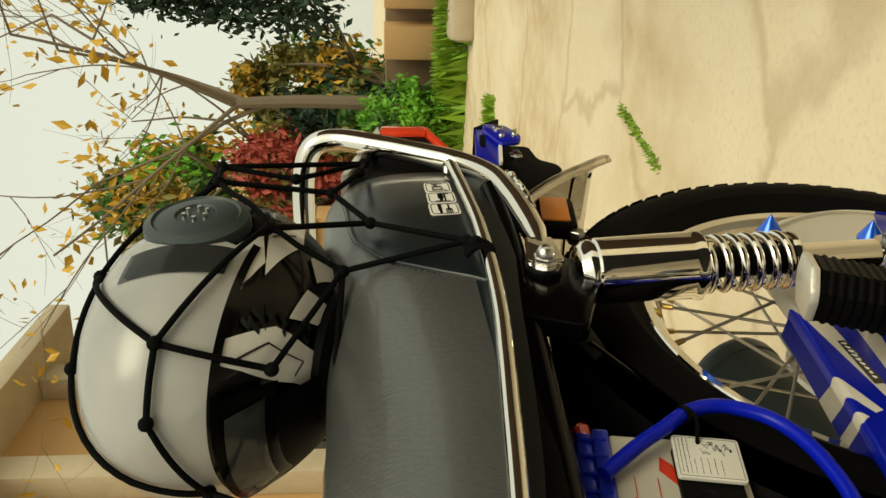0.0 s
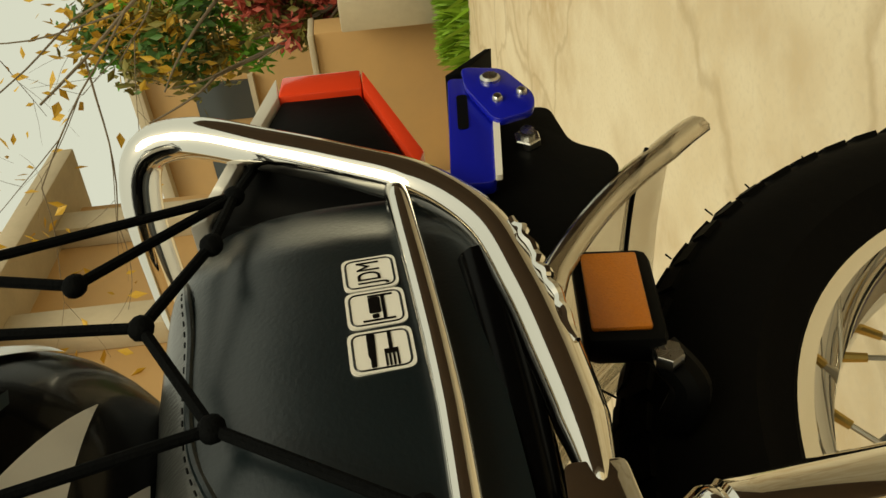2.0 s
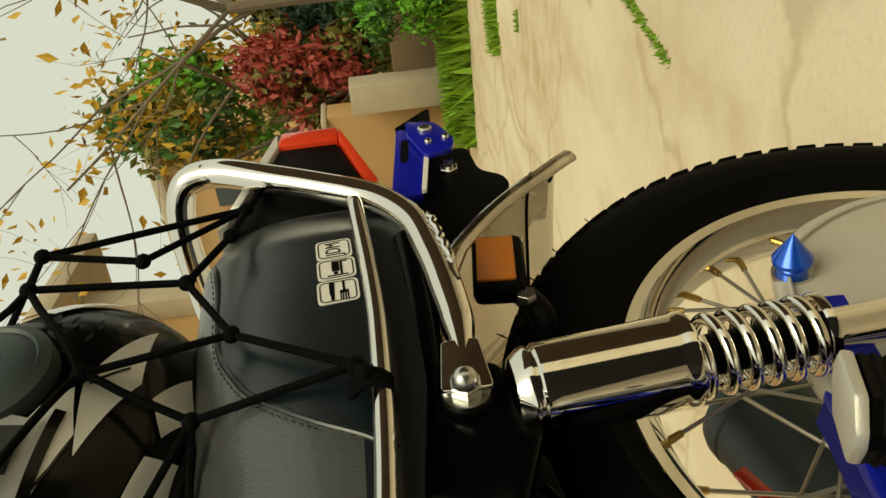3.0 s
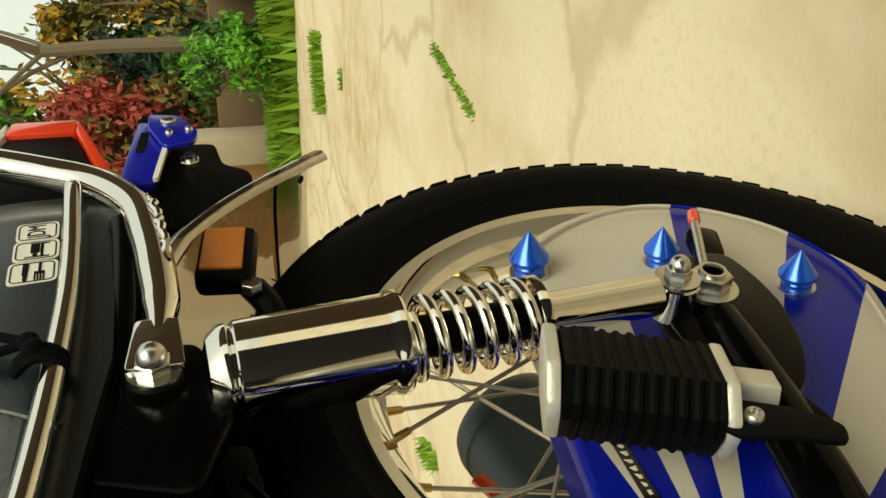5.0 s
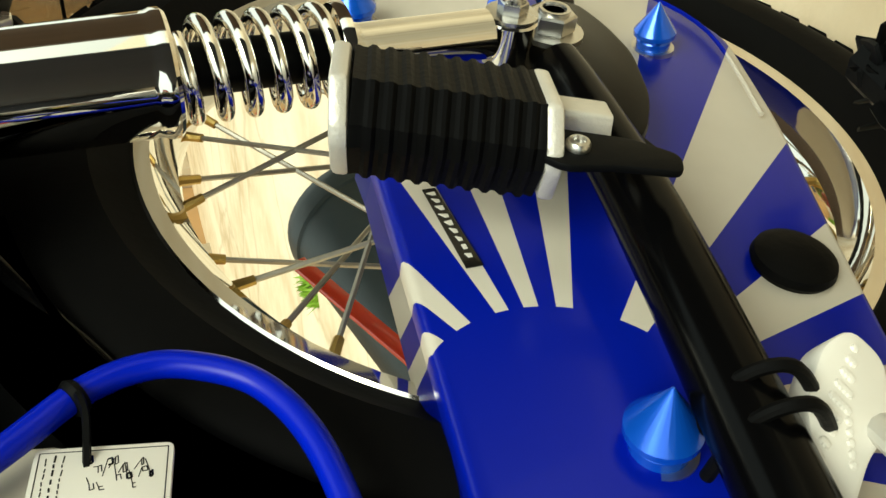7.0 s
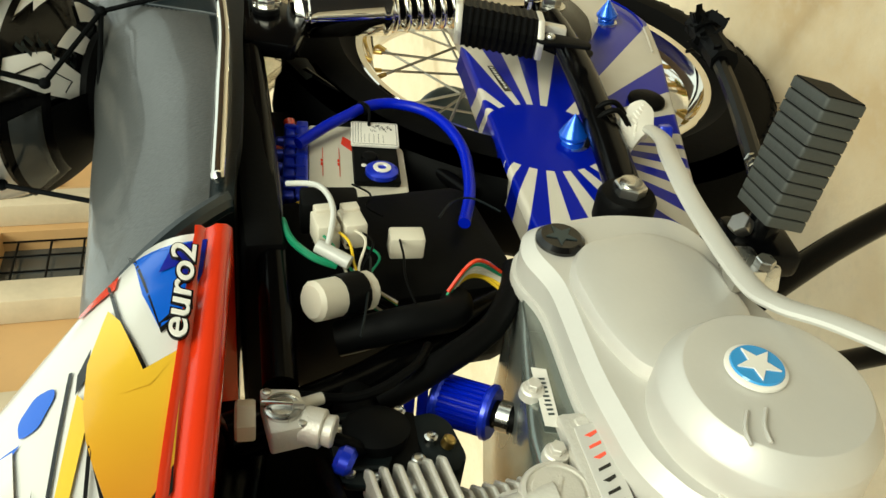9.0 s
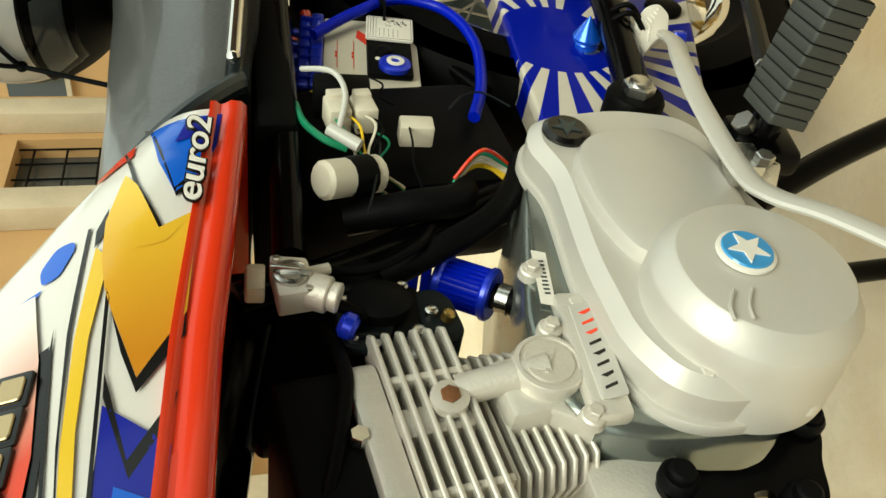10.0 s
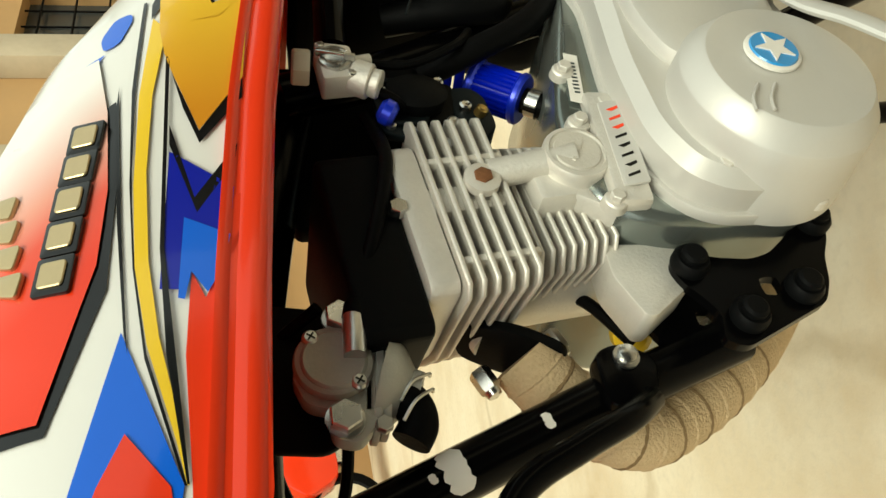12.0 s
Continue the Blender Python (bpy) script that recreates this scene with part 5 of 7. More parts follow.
def battery():
    b = empty("battery")
    b.parent = bike
    b.location = (-0.246, -0.018, 0.580)
    m = pose(0, 0, 0, 0, 8, 0)
    bm = bmesh.new()
    slab(bm, m @ Matrix.Translation((0, 0, -0.060)), rounded([(-0.066, -0.027), (0.066, -0.027), (0.066, 0.027), (-0.066, 0.027)], 0.006), 0.094, 0.003)
    part("battery_case", bm, CREAM, b, "milky white plastic case")
    bm = bmesh.new()
    slab(bm, m @ Matrix.Translation((0, 0, 0.034)), rounded([(-0.069, -0.030), (0.069, -0.030), (0.069, 0.030), (-0.069, 0.030)], 0.006), 0.012, 0.002)
    slab(bm, m @ Matrix.Translation((0, 0, 0.046)), rounded([(-0.067, -0.028), (0.067, -0.028), (0.067, 0.028), (-0.067, 0.028)], 0.006), 0.012, 0.003)
    for k in range(5):
        lathe(bm, m @ Vector((-0.048 + 0.024 * k, -0.012, 0.058)), m.to_3x3() @ Vector((0, 0, 1)), [(0.008, 0), (0.008, 0.006), (0.006, 0.008), (0, 0.008)], 16)
    for k in range(7):
        block(bm, m @ Vector((-0.054 + 0.018 * k, -0.0285, 0.046)), (0.003, 0.005, 0.020), (0, 8, 0), bevel=0.0008, segs=1)
    part("battery_lid", bm, BLUE, b, "bright blue ribbed lid")
    part("terminal", rod(bmesh.new(), m @ Vector((0.058, -0.020, 0.050)), m @ Vector((0.074, -0.026, 0.054)), 0.0062, seg=12, bevel=0.003), REDLENS, b, "red terminal cap")
    part("terminal", rod(bmesh.new(), m @ Vector((0.030, -0.016, 0.058)), m @ Vector((0.032, -0.022, 0.084)), 0.0034, seg=10, bevel=0.002), REDLENS, b, "red terminal cap")
    part("terminal", rod(bmesh.new(), m @ Vector((-0.070, -0.022, 0.042)), m @ Vector((-0.086, -0.026, 0.042)), 0.0045, seg=10, bevel=0.002), GOLD, b, "yellow terminal cap")
    # black holder over the case, the label at its rear end
    bm = bmesh.new()
    block(bm, m @ Vector((0.000, -0.0315, -0.030)), (0.094, 0.008, 0.044), (0, 8, 0), bevel=0.003)
    lathe(bm, m @ Vector((-0.008, -0.0355, -0.024)), (0, -1, 0), [(0.0085, 0), (0.0075, 0.003), (0.004, 0.0045), (0, 0.005)], 20)
    strap = part("strap_box", bm, SATIN, b, "black relay with a blue plug")
    bm = bmesh.new()
    lathe(bm, m @ Vector((-0.034, -0.0355, -0.034)), (0, -1, 0), [(0.0155, 0), (0.0155, 0.004), (0.012, 0.006), (0.0075, 0.0062)], 24)
    plug = part("blue_plug", bm, BLUE, strap)
    part("plug_core", lathe(bmesh.new(), m @ Vector((-0.034, -0.0405, -0.034)), (0, -1, 0), [(0.0085, 0), (0.0085, 0.002), (0.0045, 0.0026), (0.004, 0.0008), (0, 0.0008)], 18), PAPER, plug, "white plug core")
    part("white_dot", lathe(bmesh.new(), m @ Vector((-0.022, -0.0355, -0.018)), (0, -1, 0), [(0.0026, 0), (0.0026, 0.0006), (0, 0.0008)], 10), PAPER, strap)
    lm = m @ Matrix.Translation((0.031, -0.0362, -0.031)) @ Matrix.Rotation(radians(2), 4, "Y") @ SIDE
    bm = bmesh.new()
    slab(bm, lm, rounded([(-0.022, -0.0235), (0.022, -0.0235), (0.022, 0.0235), (-0.022, 0.0235)], 0.003), 0.003, 0.0006)
    lab = part("instruction_label", bm, PAPER, b, "white instruction label with fine print")
    bm = bmesh.new()
    rng = random.Random(2)

    def stroke(a, c, w=0.00028):
        tube(bm, [lm @ Vector((a[0], a[1], 0.0031)), lm @ Vector((c[0], c[1], 0.0031))], w, seg=4, steps=1, smooth=False)

    edge = [(-0.020, -0.0215), (0.020, -0.0215), (0.020, 0.0215), (-0.020, 0.0215)]
    for k in range(4):
        stroke(edge[k], edge[(k + 1) % 4], 0.0002)
    # columns of print below, a line diagram above, all too small to read
    for k in range(8):
        z = 0.0190 - 0.0028 * k if k < 3 else 0.0102 - 0.0046 * (k - 3)
        x = -0.017
        while x < (0.016 if k < 3 else -0.002):
            w = rng.uniform(0.0008, 0.003)
            stroke((x, z), (x + w, z + rng.uniform(-0.0003, 0.0003)), 0.00035 if k == 1 else 0.00024)
            x += w + rng.uniform(0.0006, 0.0016)
    for k in range(13):
        pa, pb = 0.003 + 0.012 * rng.random(), -0.017 + 0.0205 * k / 12
        w, h = rng.uniform(0.001, 0.0034), rng.uniform(0.0008, 0.0022)
        box = [(pa, pb), (pa + w, pb + h * 0.3), (pa + w * 0.8, pb + h), (pa - w * 0.2, pb + h * 0.8)]
        for q in range(4):
            if rng.random() < 0.8:
                stroke(box[q], box[(q + 1) % 4], 0.0002 if k % 4 else 0.0004)
        stroke(box[2], (0.004 + 0.012 * rng.random(), pb + 0.003), 0.00018)
    part("fine_print", bm, INK, lab, smooth=0)
    bm = bmesh.new()
    for z in (0.020, 0.004):
        for k in range(8):
            slab(bm, m @ Matrix.Translation((-0.030 + 0.0062 * k, -0.0274, z)) @ SIDE, [(0, 0), (0.0045 if k in (3, 4) else 0.0062, 0), (0.0045 if k in (3, 4) else 0.0062, 0.0022 if k in (3, 4) else 0.0006), (0, 0.0022 if k in (3, 4) else 0.0006)], 0.0004)
    part("level_mark", bm, REDLENS, b, smooth=0)
    bm = bmesh.new()
    slab(bm, m @ Matrix.Translation((0.024, -0.0274, -0.002)) @ SIDE, [(-0.014, -0.010), (0.004, 0.004), (0.018, 0.002), (0.010, -0.006)], 0.0005)
    part("red_mark", bm, REDLENS, b)
    # hose
    b = empty("vent_hose_run")
    b.parent = bike
    bm = bmesh.new()
    tube(bm, [(-0.232, -0.056, 0.622), (-0.208, -0.060, 0.592), (-0.193, -0.062, 0.570), (-0.176, -0.062, 0.548), (-0.169, -0.062, 0.527), (-0.172, -0.062, 0.508), (-0.186, -0.062, 0.486), (-0.212, -0.062, 0.472), (-0.248, -0.062, 0.466), (-0.282, -0.062, 0.468), (-0.335, -0.062, 0.480), (-0.380, -0.062, 0.498)], 0.0056, seg=14)
    part("vent_hose", bm, HOSE, b, "bright blue rubber hose")
    bm = bmesh.new()
    lathe(bm, (-0.178, -0.062, 0.550), (0.4, 0.0, -0.6), [(0.0066, -0.0025), (0.0078, 0), (0.0066, 0.0025)], 14)
    tube(bm, [(-0.182, -0.069, 0.548), (-0.192, -0.068, 0.546), (-0.205, -0.056, 0.548)], 0.0016, seg=5)
    part("cable_tie", bm, SATIN, b)


battery()


def wiring():
    w = empty("wiring_loom")
    w.parent = bike
    w.location = (0, 0, 0.009)
    bm = bmesh.new()
    block(bm, (-0.388, -0.090, 0.610), (0.026, 0.03, 0.046), (0, 5, 0), bevel=0.003)
    part("relay", bm, SATIN, w, "black relay box with small white marking")
    for k in range(2):
        bm = bmesh.new()
        block(bm, (-0.420, -0.095, 0.618 - 0.021 * k), (0.026, 0.022, 0.018), (0, -6, 4), bevel=0.002)
        block(bm, (-0.408, -0.095, 0.618 - 0.021 * k), (0.010, 0.026, 0.014), (0, -6, 4), bevel=0.001)
        part("connector", bm, CREAM, w, "cream plastic wire connector")
    part("connector", block(bmesh.new(), (-0.424, -0.080, 0.553), (0.018, 0.02, 0.028), (0, 5, 0), bevel=0.002), CREAM, w, "cream plastic wire connector")
    part("connector", rod(bmesh.new(), (-0.498, -0.092, 0.640), (-0.474, -0.078, 0.592), 0.015, seg=14, bevel=0.003), CREAM, w, "cream bulb holder wrapped in black tape")
    part("tape", rod(bmesh.new(), (-0.488, -0.086, 0.620), (-0.479, -0.081, 0.602), 0.0162, seg=14), SATIN, w)
    part("overflow_hose", tube(bmesh.new(), [(-0.362, -0.10, 0.64), (-0.385, -0.112, 0.618), (-0.418, -0.112, 0.612), (-0.452, -0.10, 0.622)], 0.0024, seg=10), WIREWHITE, w, "clear plastic hose")
    part("glass_fuse", rod(bmesh.new(), (-0.445, -0.10, 0.628), (-0.462, -0.095, 0.606), 0.0055, seg=12), WIREWHITE, w)
    part("green_wire", tube(bmesh.new(), [(-0.398, -0.09, 0.648), (-0.43, -0.095, 0.645), (-0.452, -0.095, 0.632), (-0.458, -0.09, 0.615)], 0.003, seg=8), GREEN, w)
    rng = random.Random(8)
    for k in range(7):
        y = -0.085 + rng.uniform(-0.01, 0.01)
        part("wire", tube(bmesh.new(), [(-0.430, y - 0.008, 0.622 - 0.006 * k), (-0.448, y - 0.010, 0.616 - 0.006 * k), (-0.464, y + 0.01, 0.598), (-0.475, y + 0.03, 0.57)], 0.0011, seg=5), (GREEN, CREAM, GOLD, SATIN, CREAM, SATIN, GREEN)[k], w)
    for k in range(6):
        part("wire", tube(bmesh.new(), [(-0.486, -0.06 - 0.004 * k, 0.535), (-0.470, -0.075 - 0.004 * k, 0.520 - 0.002 * k), (-0.462, -0.07, 0.498 - 0.004 * k), (-0.478, -0.06, 0.478 - 0.004 * k)], 0.0016, seg=5), (GOLD, GOLD, CREAM, CREAM, GREEN, REDLENS)[k], w)
    part("loom_sleeve", tube(bmesh.new(), [(-0.50, -0.055, 0.62), (-0.505, -0.07, 0.57), (-0.50, -0.07, 0.535), (-0.482, -0.065, 0.525)], 0.013, seg=14), SATIN, w)
    for a, b in (((-0.470, -0.084, 0.606), (-0.486, -0.086, 0.592)), ((-0.458, -0.082, 0.602), (-0.468, -0.084, 0.590))):
        bm = bmesh.new()
        slab(bm, look(a, b) @ Matrix.Rotation(radians(90), 4, "Y"), [(-0.003, -0.006), (0.003, -0.004), (0.004, 0.010), (-0.001, 0.014)], 0.0015)
        part("tape_end", bm, PAPER, w, "pale torn tape end")
    for k, pts in enumerate(([(-0.31, -0.060, 0.575), (-0.352, -0.078, 0.568), (-0.372, -0.080, 0.575), (-0.392, -0.084, 0.566)], [(-0.40, -0.085, 0.52), (-0.372, -0.080, 0.500), (-0.366, -0.078, 0.480), (-0.39, -0.08, 0.462)], [(-0.418, -0.088, 0.560), (-0.45, -0.09, 0.562), (-0.476, -0.088, 0.566), (-0.50, -0.08, 0.562)], [(-0.53, -0.085, 0.61), (-0.50, -0.09, 0.60), (-0.45, -0.088, 0.588), (-0.42, -0.07, 0.59)])):
        part("thin_wire", tube(bmesh.new(), pts, 0.0010, seg=5), CHARCOAL if k % 2 else SATIN, w)
    part("breather_hose", tube(bmesh.new(), [(-0.560, -0.05, 0.60), (-0.552, -0.07, 0.56), (-0.53, -0.08, 0.515), (-0.49, -0.08, 0.485), (-0.455, -0.07, 0.470)], 0.010, seg=14), RUBBER, w, "thick black rubber hose")
    part("cable", tube(bmesh.new(), [(-0.56, -0.07, 0.67), (-0.575, -0.075, 0.62), (-0.56, -0.08, 0.58), (-0.53, -0.07, 0.56)], 0.0035, seg=8), RUBBER, w)


wiring()


def engine():
    e = empty("engine")
    e.parent = bike
    e.location = (0.002, 0, 0.014)
    # crankcase
    bm = bmesh.new()
    case = [(-0.470, 0.470), (-0.455, 0.385), (-0.475, 0.325), (-0.560, 0.300), (-0.670, 0.300), (-0.715, 0.330), (-0.738, 0.375), (-0.744, 0.420), (-0.742, 0.462), (-0.733, 0.492), (-0.720, 0.512), (-0.690, 0.520), (-0.643, 0.520), (-0.560, 0.497), (-0.520, 0.485)]
    side_plate(bm, rounded(case, 0.02), 0.10, -0.090, 0.008, 3)
    part("crankcase", bm, TEALCASE, e, "cast aluminium crankcase")
    bm = bmesh.new()
    side_plate(bm, rounded([(-0.480, 0.462), (-0.500, 0.478), (-0.545, 0.488), (-0.630, 0.508), (-0.632, 0.470), (-0.560, 0.460)], 0.008), -0.088, -0.0925, 0.001)
    part("polished_case_face", bm, TEALCASE, e, "dark glossy face above the side cover")
    nm = Matrix.Translation((-0.611, -0.0928, 0.4985)) @ Matrix.Rotation(radians(8), 4, "Y") @ SIDE
    bm = bmesh.new()
    slab(bm, nm, [(-0.026, -0.0045), (0.024, -0.0055), (0.026, 0.0045), (-0.024, 0.0055)], 0.0008)
    note = part("paper_label", bm, PAPER, e, "small white paper label")
    bm = bmesh.new()
    for k in range(9):
        slab(bm, nm @ Matrix.Translation((-0.016 + 0.0038 * k, 0, 0.0008)), [(0, -0.0025), (0.0016, -0.0025), (0.0016, 0.0015 + 0.0005 * (k % 3)), (0, 0.0015)], 0.0003)
    part("print", bm, GREYPAINT, note, smooth=0)
    # left cover
    bm = bmesh.new()
    cover = [(-0.468, 0.470), (-0.458, 0.400), (-0.470, 0.345), (-0.500, 0.327), (-0.560, 0.332), (-0.625, 0.312), (-0.690, 0.328), (-0.728, 0.362), (-0.744, 0.402), (-0.742, 0.440), (-0.728, 0.464), (-0.694, 0.480), (-0.628, 0.482), (-0.566, 0.476), (-0.538, 0.474), (-0.500, 0.484)]
    side_plate(bm, rounded(cover, 0.022, 8), -0.090, -0.128, 0.009, 1)
    part("left_cover", bm, SILVER, e, "silver painted engine side cover", smooth=24)
    bm = bmesh.new()
    side_plate(bm, rounded([(-0.605 + (x + 0.605) * 1.022, 0.400 + (z - 0.400) * 1.032) for x, z in cover], 0.022), -0.088, -0.0985, 0.0015)
    part("cover_rim", bm, SILVER, e, "flat joint rim of the side cover")
    bm = bmesh.new()
    lathe(bm, (-0.679, -0.120, 0.394), (0, -1, 0), [(0.0700, -0.030), (0.0690, -0.004), (0.0678, 0.004), (0.0672, 0.014), (0.0664, 0.0275), (0.0656, 0.0295), (0.0560, 0.0432), (0.0548, 0.0440), (0.050, 0.0446), (0.0, 0.0462)], 96)
    part("generator_cover", bm, SILVER, e, "domed silver generator cover", smooth=24)
    # raised swell over the sprocket
    bm = bmesh.new()
    side_plate(bm, rounded([(-0.510, 0.445), (-0.500, 0.385), (-0.530, 0.352), (-0.610, 0.350), (-0.640, 0.400), (-0.645, 0.450), (-0.600, 0.464), (-0.540, 0.464)], 0.035, 9), -0.120, -0.141, 0.009, 2)
    part("cover_swell", bm, SILVER, e, smooth=24)
    bm = bmesh.new()
    lathe(bm, (-0.671, -0.1665, 0.405), (0, -1, 0), [(0, 0), (0.0185, 0), (0.0185, 0.002), (0.017, 0.003), (0, 0.003)], 40)
    st = part("round_badge", bm, PAPER, e, "blue round badge with a white star")
    bm = bmesh.new()
    lathe(bm, (-0.671, -0.1695, 0.405), (0, -1, 0), [(0, 0), (0.0162, 0), (0.0155, 0.0012), (0, 0.0014)], 40)
    part("badge_field", bm, SKYBLUE, st)

    def star(c, r, y, mat, parent, turn=0.3):
        pts = [(c[0] + math.cos(turn + k * math.pi / 5) * (r if k % 2 == 0 else r * 0.42), c[1] + math.sin(turn + k * math.pi / 5) * (r if k % 2 == 0 else r * 0.42)) for k in range(10)]
        return part("star", side_plate(bmesh.new(), pts, y, y - 0.0012), mat, parent, smooth=0)

    star((-0.671, 0.405), 0.0135, -0.1706, PAPER, st)
    bm = bmesh.new()
    lathe(bm, (-0.496, -0.1275, 0.452), (0, -1, 0), [(0, 0), (0.0185, 0), (0.0185, 0.003), (0.015, 0.006), (0, 0.006)], 36)
    bs = part("sprocket_cap", bm, INK, e, "black cap with a star")
    star((-0.496, 0.452), 0.0120, -0.1333, GREYPAINT, bs)
    for x, z, y in ((-0.533, 0.464, -0.112), (-0.604, 0.505, -0.092), (-0.726, 0.441, -0.121), (-0.560, 0.340, -0.122), (-0.640, 0.486, -0.092), (-0.656, 0.508, -0.092), (-0.725, 0.503, -0.092), (-0.738, 0.372, -0.105)):
        bm = bmesh.new()
        lathe(bm, (x, y + 0.004, z), (0, -1, 0), [(0.0088, 0), (0.0080, 0.006), (0.0068, 0.0072), (0.005, 0.0075)], 20)
        hex_nut(bm, (x, y - 0.0035, z), (0, -1, 0), 0.0050, 0.005)
        part("cover_bolt", bm, ALLOY, e)
    bm = bmesh.new()
    for k in range(2):
        tube(bm, [(-0.700, -0.1672, 0.428 - 0.012 * k), (-0.712, -0.1672, 0.436 - 0.012 * k), (-0.722, -0.1668, 0.438 - 0.012 * k)], 0.0012, seg=6)
    part("cast_mark", bm, SILVER, e)
    # inner face with maker's label between cover and barrel
    bm = bmesh.new()
    lm = Matrix.Translation((-0.680, -0.1005, 0.4865)) @ Matrix.Rotation(radians(3), 4, "Y") @ Matrix.Rotation(radians(-14), 4, "X") @ SIDE
    slab(bm, lm, rounded([(-0.039, -0.0085), (0.036, -0.0085), (0.036, 0.0085), (-0.039, 0.0085)], 0.002), 0.002, 0.0004)
    lab = part("case_label", bm, SILVER, e, "white label with red and black print")
    for k in range(8):
        bm = bmesh.new()
        x0 = 0.030 - 0.0084 * k
        slab(bm, lm @ Matrix.Translation((0, 0, 0.002)), [(x0, -0.0038), (x0 - 0.0022, 0.0042), (x0 - 0.0042, 0.0042 if k % 2 else 0.001), (x0 - 0.0022, -0.0038)], 0.0004)
        part("print", bm, REDLENS if k < 3 else INK, lab, smooth=0)
    bm = bmesh.new()
    block(bm, (-0.680, -0.092, 0.489), (0.100, 0.014, 0.026), (0, 3, 0), bevel=0.004)
    part("label_ledge", bm, ALLOY, e)
    # barrel and head: stacked fins round a leaning axis
    tilt = Matrix.Translation((-0.7076, 0, 0.4931)) @ Matrix.Rotation(radians(-6), 4, "Y")

    def fin(bm, z, hx, hy, cut, thick, front):
        slab(bm, tilt @ Matrix.Translation((0, 0, z)), [(-front + 0.018, 0.022), (-front, -hy + cut * 0.7), (-front + cut * 0.35, -hy), (hx - cut * 0.5, -hy), (hx, -hy + cut * 0.5), (hx, hy - cut), (hx - cut, hy), (-front + 0.05, hy), (-front + 0.03, 0.05)], thick, 0.0009, 1)

    bm = bmesh.new()
    rodm = [(tilt @ Vector((0, 0, z))) for z in (0.0, 0.075)]
    rod(bm, rodm[0] + Vector((0.012, 0, 0)), rodm[1] + Vector((0.012, 0, 0)), 0.046, seg=40)
    block(bm, tilt @ Vector((0.02, -0.072, 0.028)), (0.045, 0.03, 0.055), (0, -6, 0), bevel=0.006)
    part("barrel", bm, ALLOY, e)
    for k in range(8):
        part("barrel_fin", (lambda b: (fin(b, 0.006 + 0.0078 * k, 0.064 + 0.0006 * k, 0.072, 0.024, 0.0030, 0.036 + 0.0008 * k), b)[1])(bmesh.new()), ALLOY, e)
    for k in range(6):
        part("head_fin", (lambda b: (fin(b, 0.072 + 0.0092 * k, 0.082 + 0.0004 * k, 0.085, 0.015, 0.0032, 0.057 + 0.0008 * k), b)[1])(bmesh.new()), ALLOY, e)
    bm = bmesh.new()
    slab(bm, tilt @ Matrix.Translation((0, 0, 0.066)), rounded([(-0.030, -0.054), (0.056, -0.054), (0.056, 0.054), (-0.030, 0.054)], 0.02), 0.066, 0.003)
    part("head_core", bm, ALLOY, e)
    bm = bmesh.new()
    block(bm, tilt @ Vector((0.014, -0.070, 0.096)), (0.022, 0.016, 0.056), (0, -6, 0), bevel=0.004)
    part("spark_plug_boss", bm, ALLOY, e)
    for x0, y0 in ((0.042, -0.068), (-0.036, -0.066)):
        part("fin_rib", block(bmesh.new(), tilt @ Vector((x0, y0, 0.094)), (0.005, 0.03, 0.054), (0, -6, 0), bevel=0.001), ALLOY, e)
    bm = bmesh.new()
    rod(bm, tilt @ Vector((-0.026, 0, 0.090)), tilt @ Vector((-0.044, 0, 0.082)), 0.019, seg=24)
    part("exhaust_port", bm, ALLOY, e)
    bm = bmesh.new()
    c = tilt @ Vector((0.020, -0.082, 0.088))
    lathe(bm, c, (0, -1, 0), [(0.012, 0), (0.012, 0.006), (0.009, 0.007)], 20)
    boss = part("head_boss", bm, ALLOY, e)
    bm = bmesh.new()
    hex_nut(bm, c + Vector((0, -0.0062, 0)), (0, -1, 0), 0.0062, 0.003)
    part("rusty_stud", bm, RUST, boss, "rusty stud end")
    bm = bmesh.new()
    c = Vector((-0.686, -0.104, 0.519))
    rod(bm, c + Vector((0, 0.012, 0)), tilt @ Vector((0.028, -0.080, 0.080)), 0.010, seg=16)
    lathe(bm, c + Vector((0, 0.02, 0)), (0, -1, 0), [(0.0225, 0), (0.0225, 0.012), (0.0215, 0.014), (0.0190, 0.0145), (0.0185, 0.013), (0.0160, 0.013), (0.0155, 0.0145), (0, 0.0147)], 40)
    block(bm, c + Vector((0, 0.0055, 0)), (0.020, 0.002, 0.0022), (0, 30, 0))
    part("tappet_cap", bm, ALLOY, e, "round cast tappet cap")
    bm = bmesh.new()
    side_plate(bm, rounded([(-0.650, 0.514), (-0.660, 0.502), (-0.722, 0.490), (-0.730, 0.498), (-0.716, 0.516), (-0.708, 0.532), (-0.694, 0.540), (-0.674, 0.538), (-0.664, 0.526)], 0.006), -0.04, -0.086, 0.003)
    part("tappet_surround", bm, ALLOY, e)
    bm = bmesh.new()
    slab(bm, tilt @ Matrix.Translation((0.004, 0, 0.122)), rounded([(-0.060, -0.080), (0.060, -0.080), (0.060, 0.080), (-0.020, 0.080), (-0.044, 0.020)], 0.012), 0.020, 0.003)
    part("head_gasket_face", bm, ALLOY, e)
    bm = bmesh.new()
    slab(bm, tilt @ Matrix.Translation((-0.006, 0, 0.142)), rounded([(-0.070, -0.072), (0.074, -0.072), (0.074, 0.070), (-0.015, 0.070), (-0.056, 0.010)], 0.012), 0.044, 0.009, 3)
    part("rocker_cover", bm, SATIN, e, "black rocker cover")
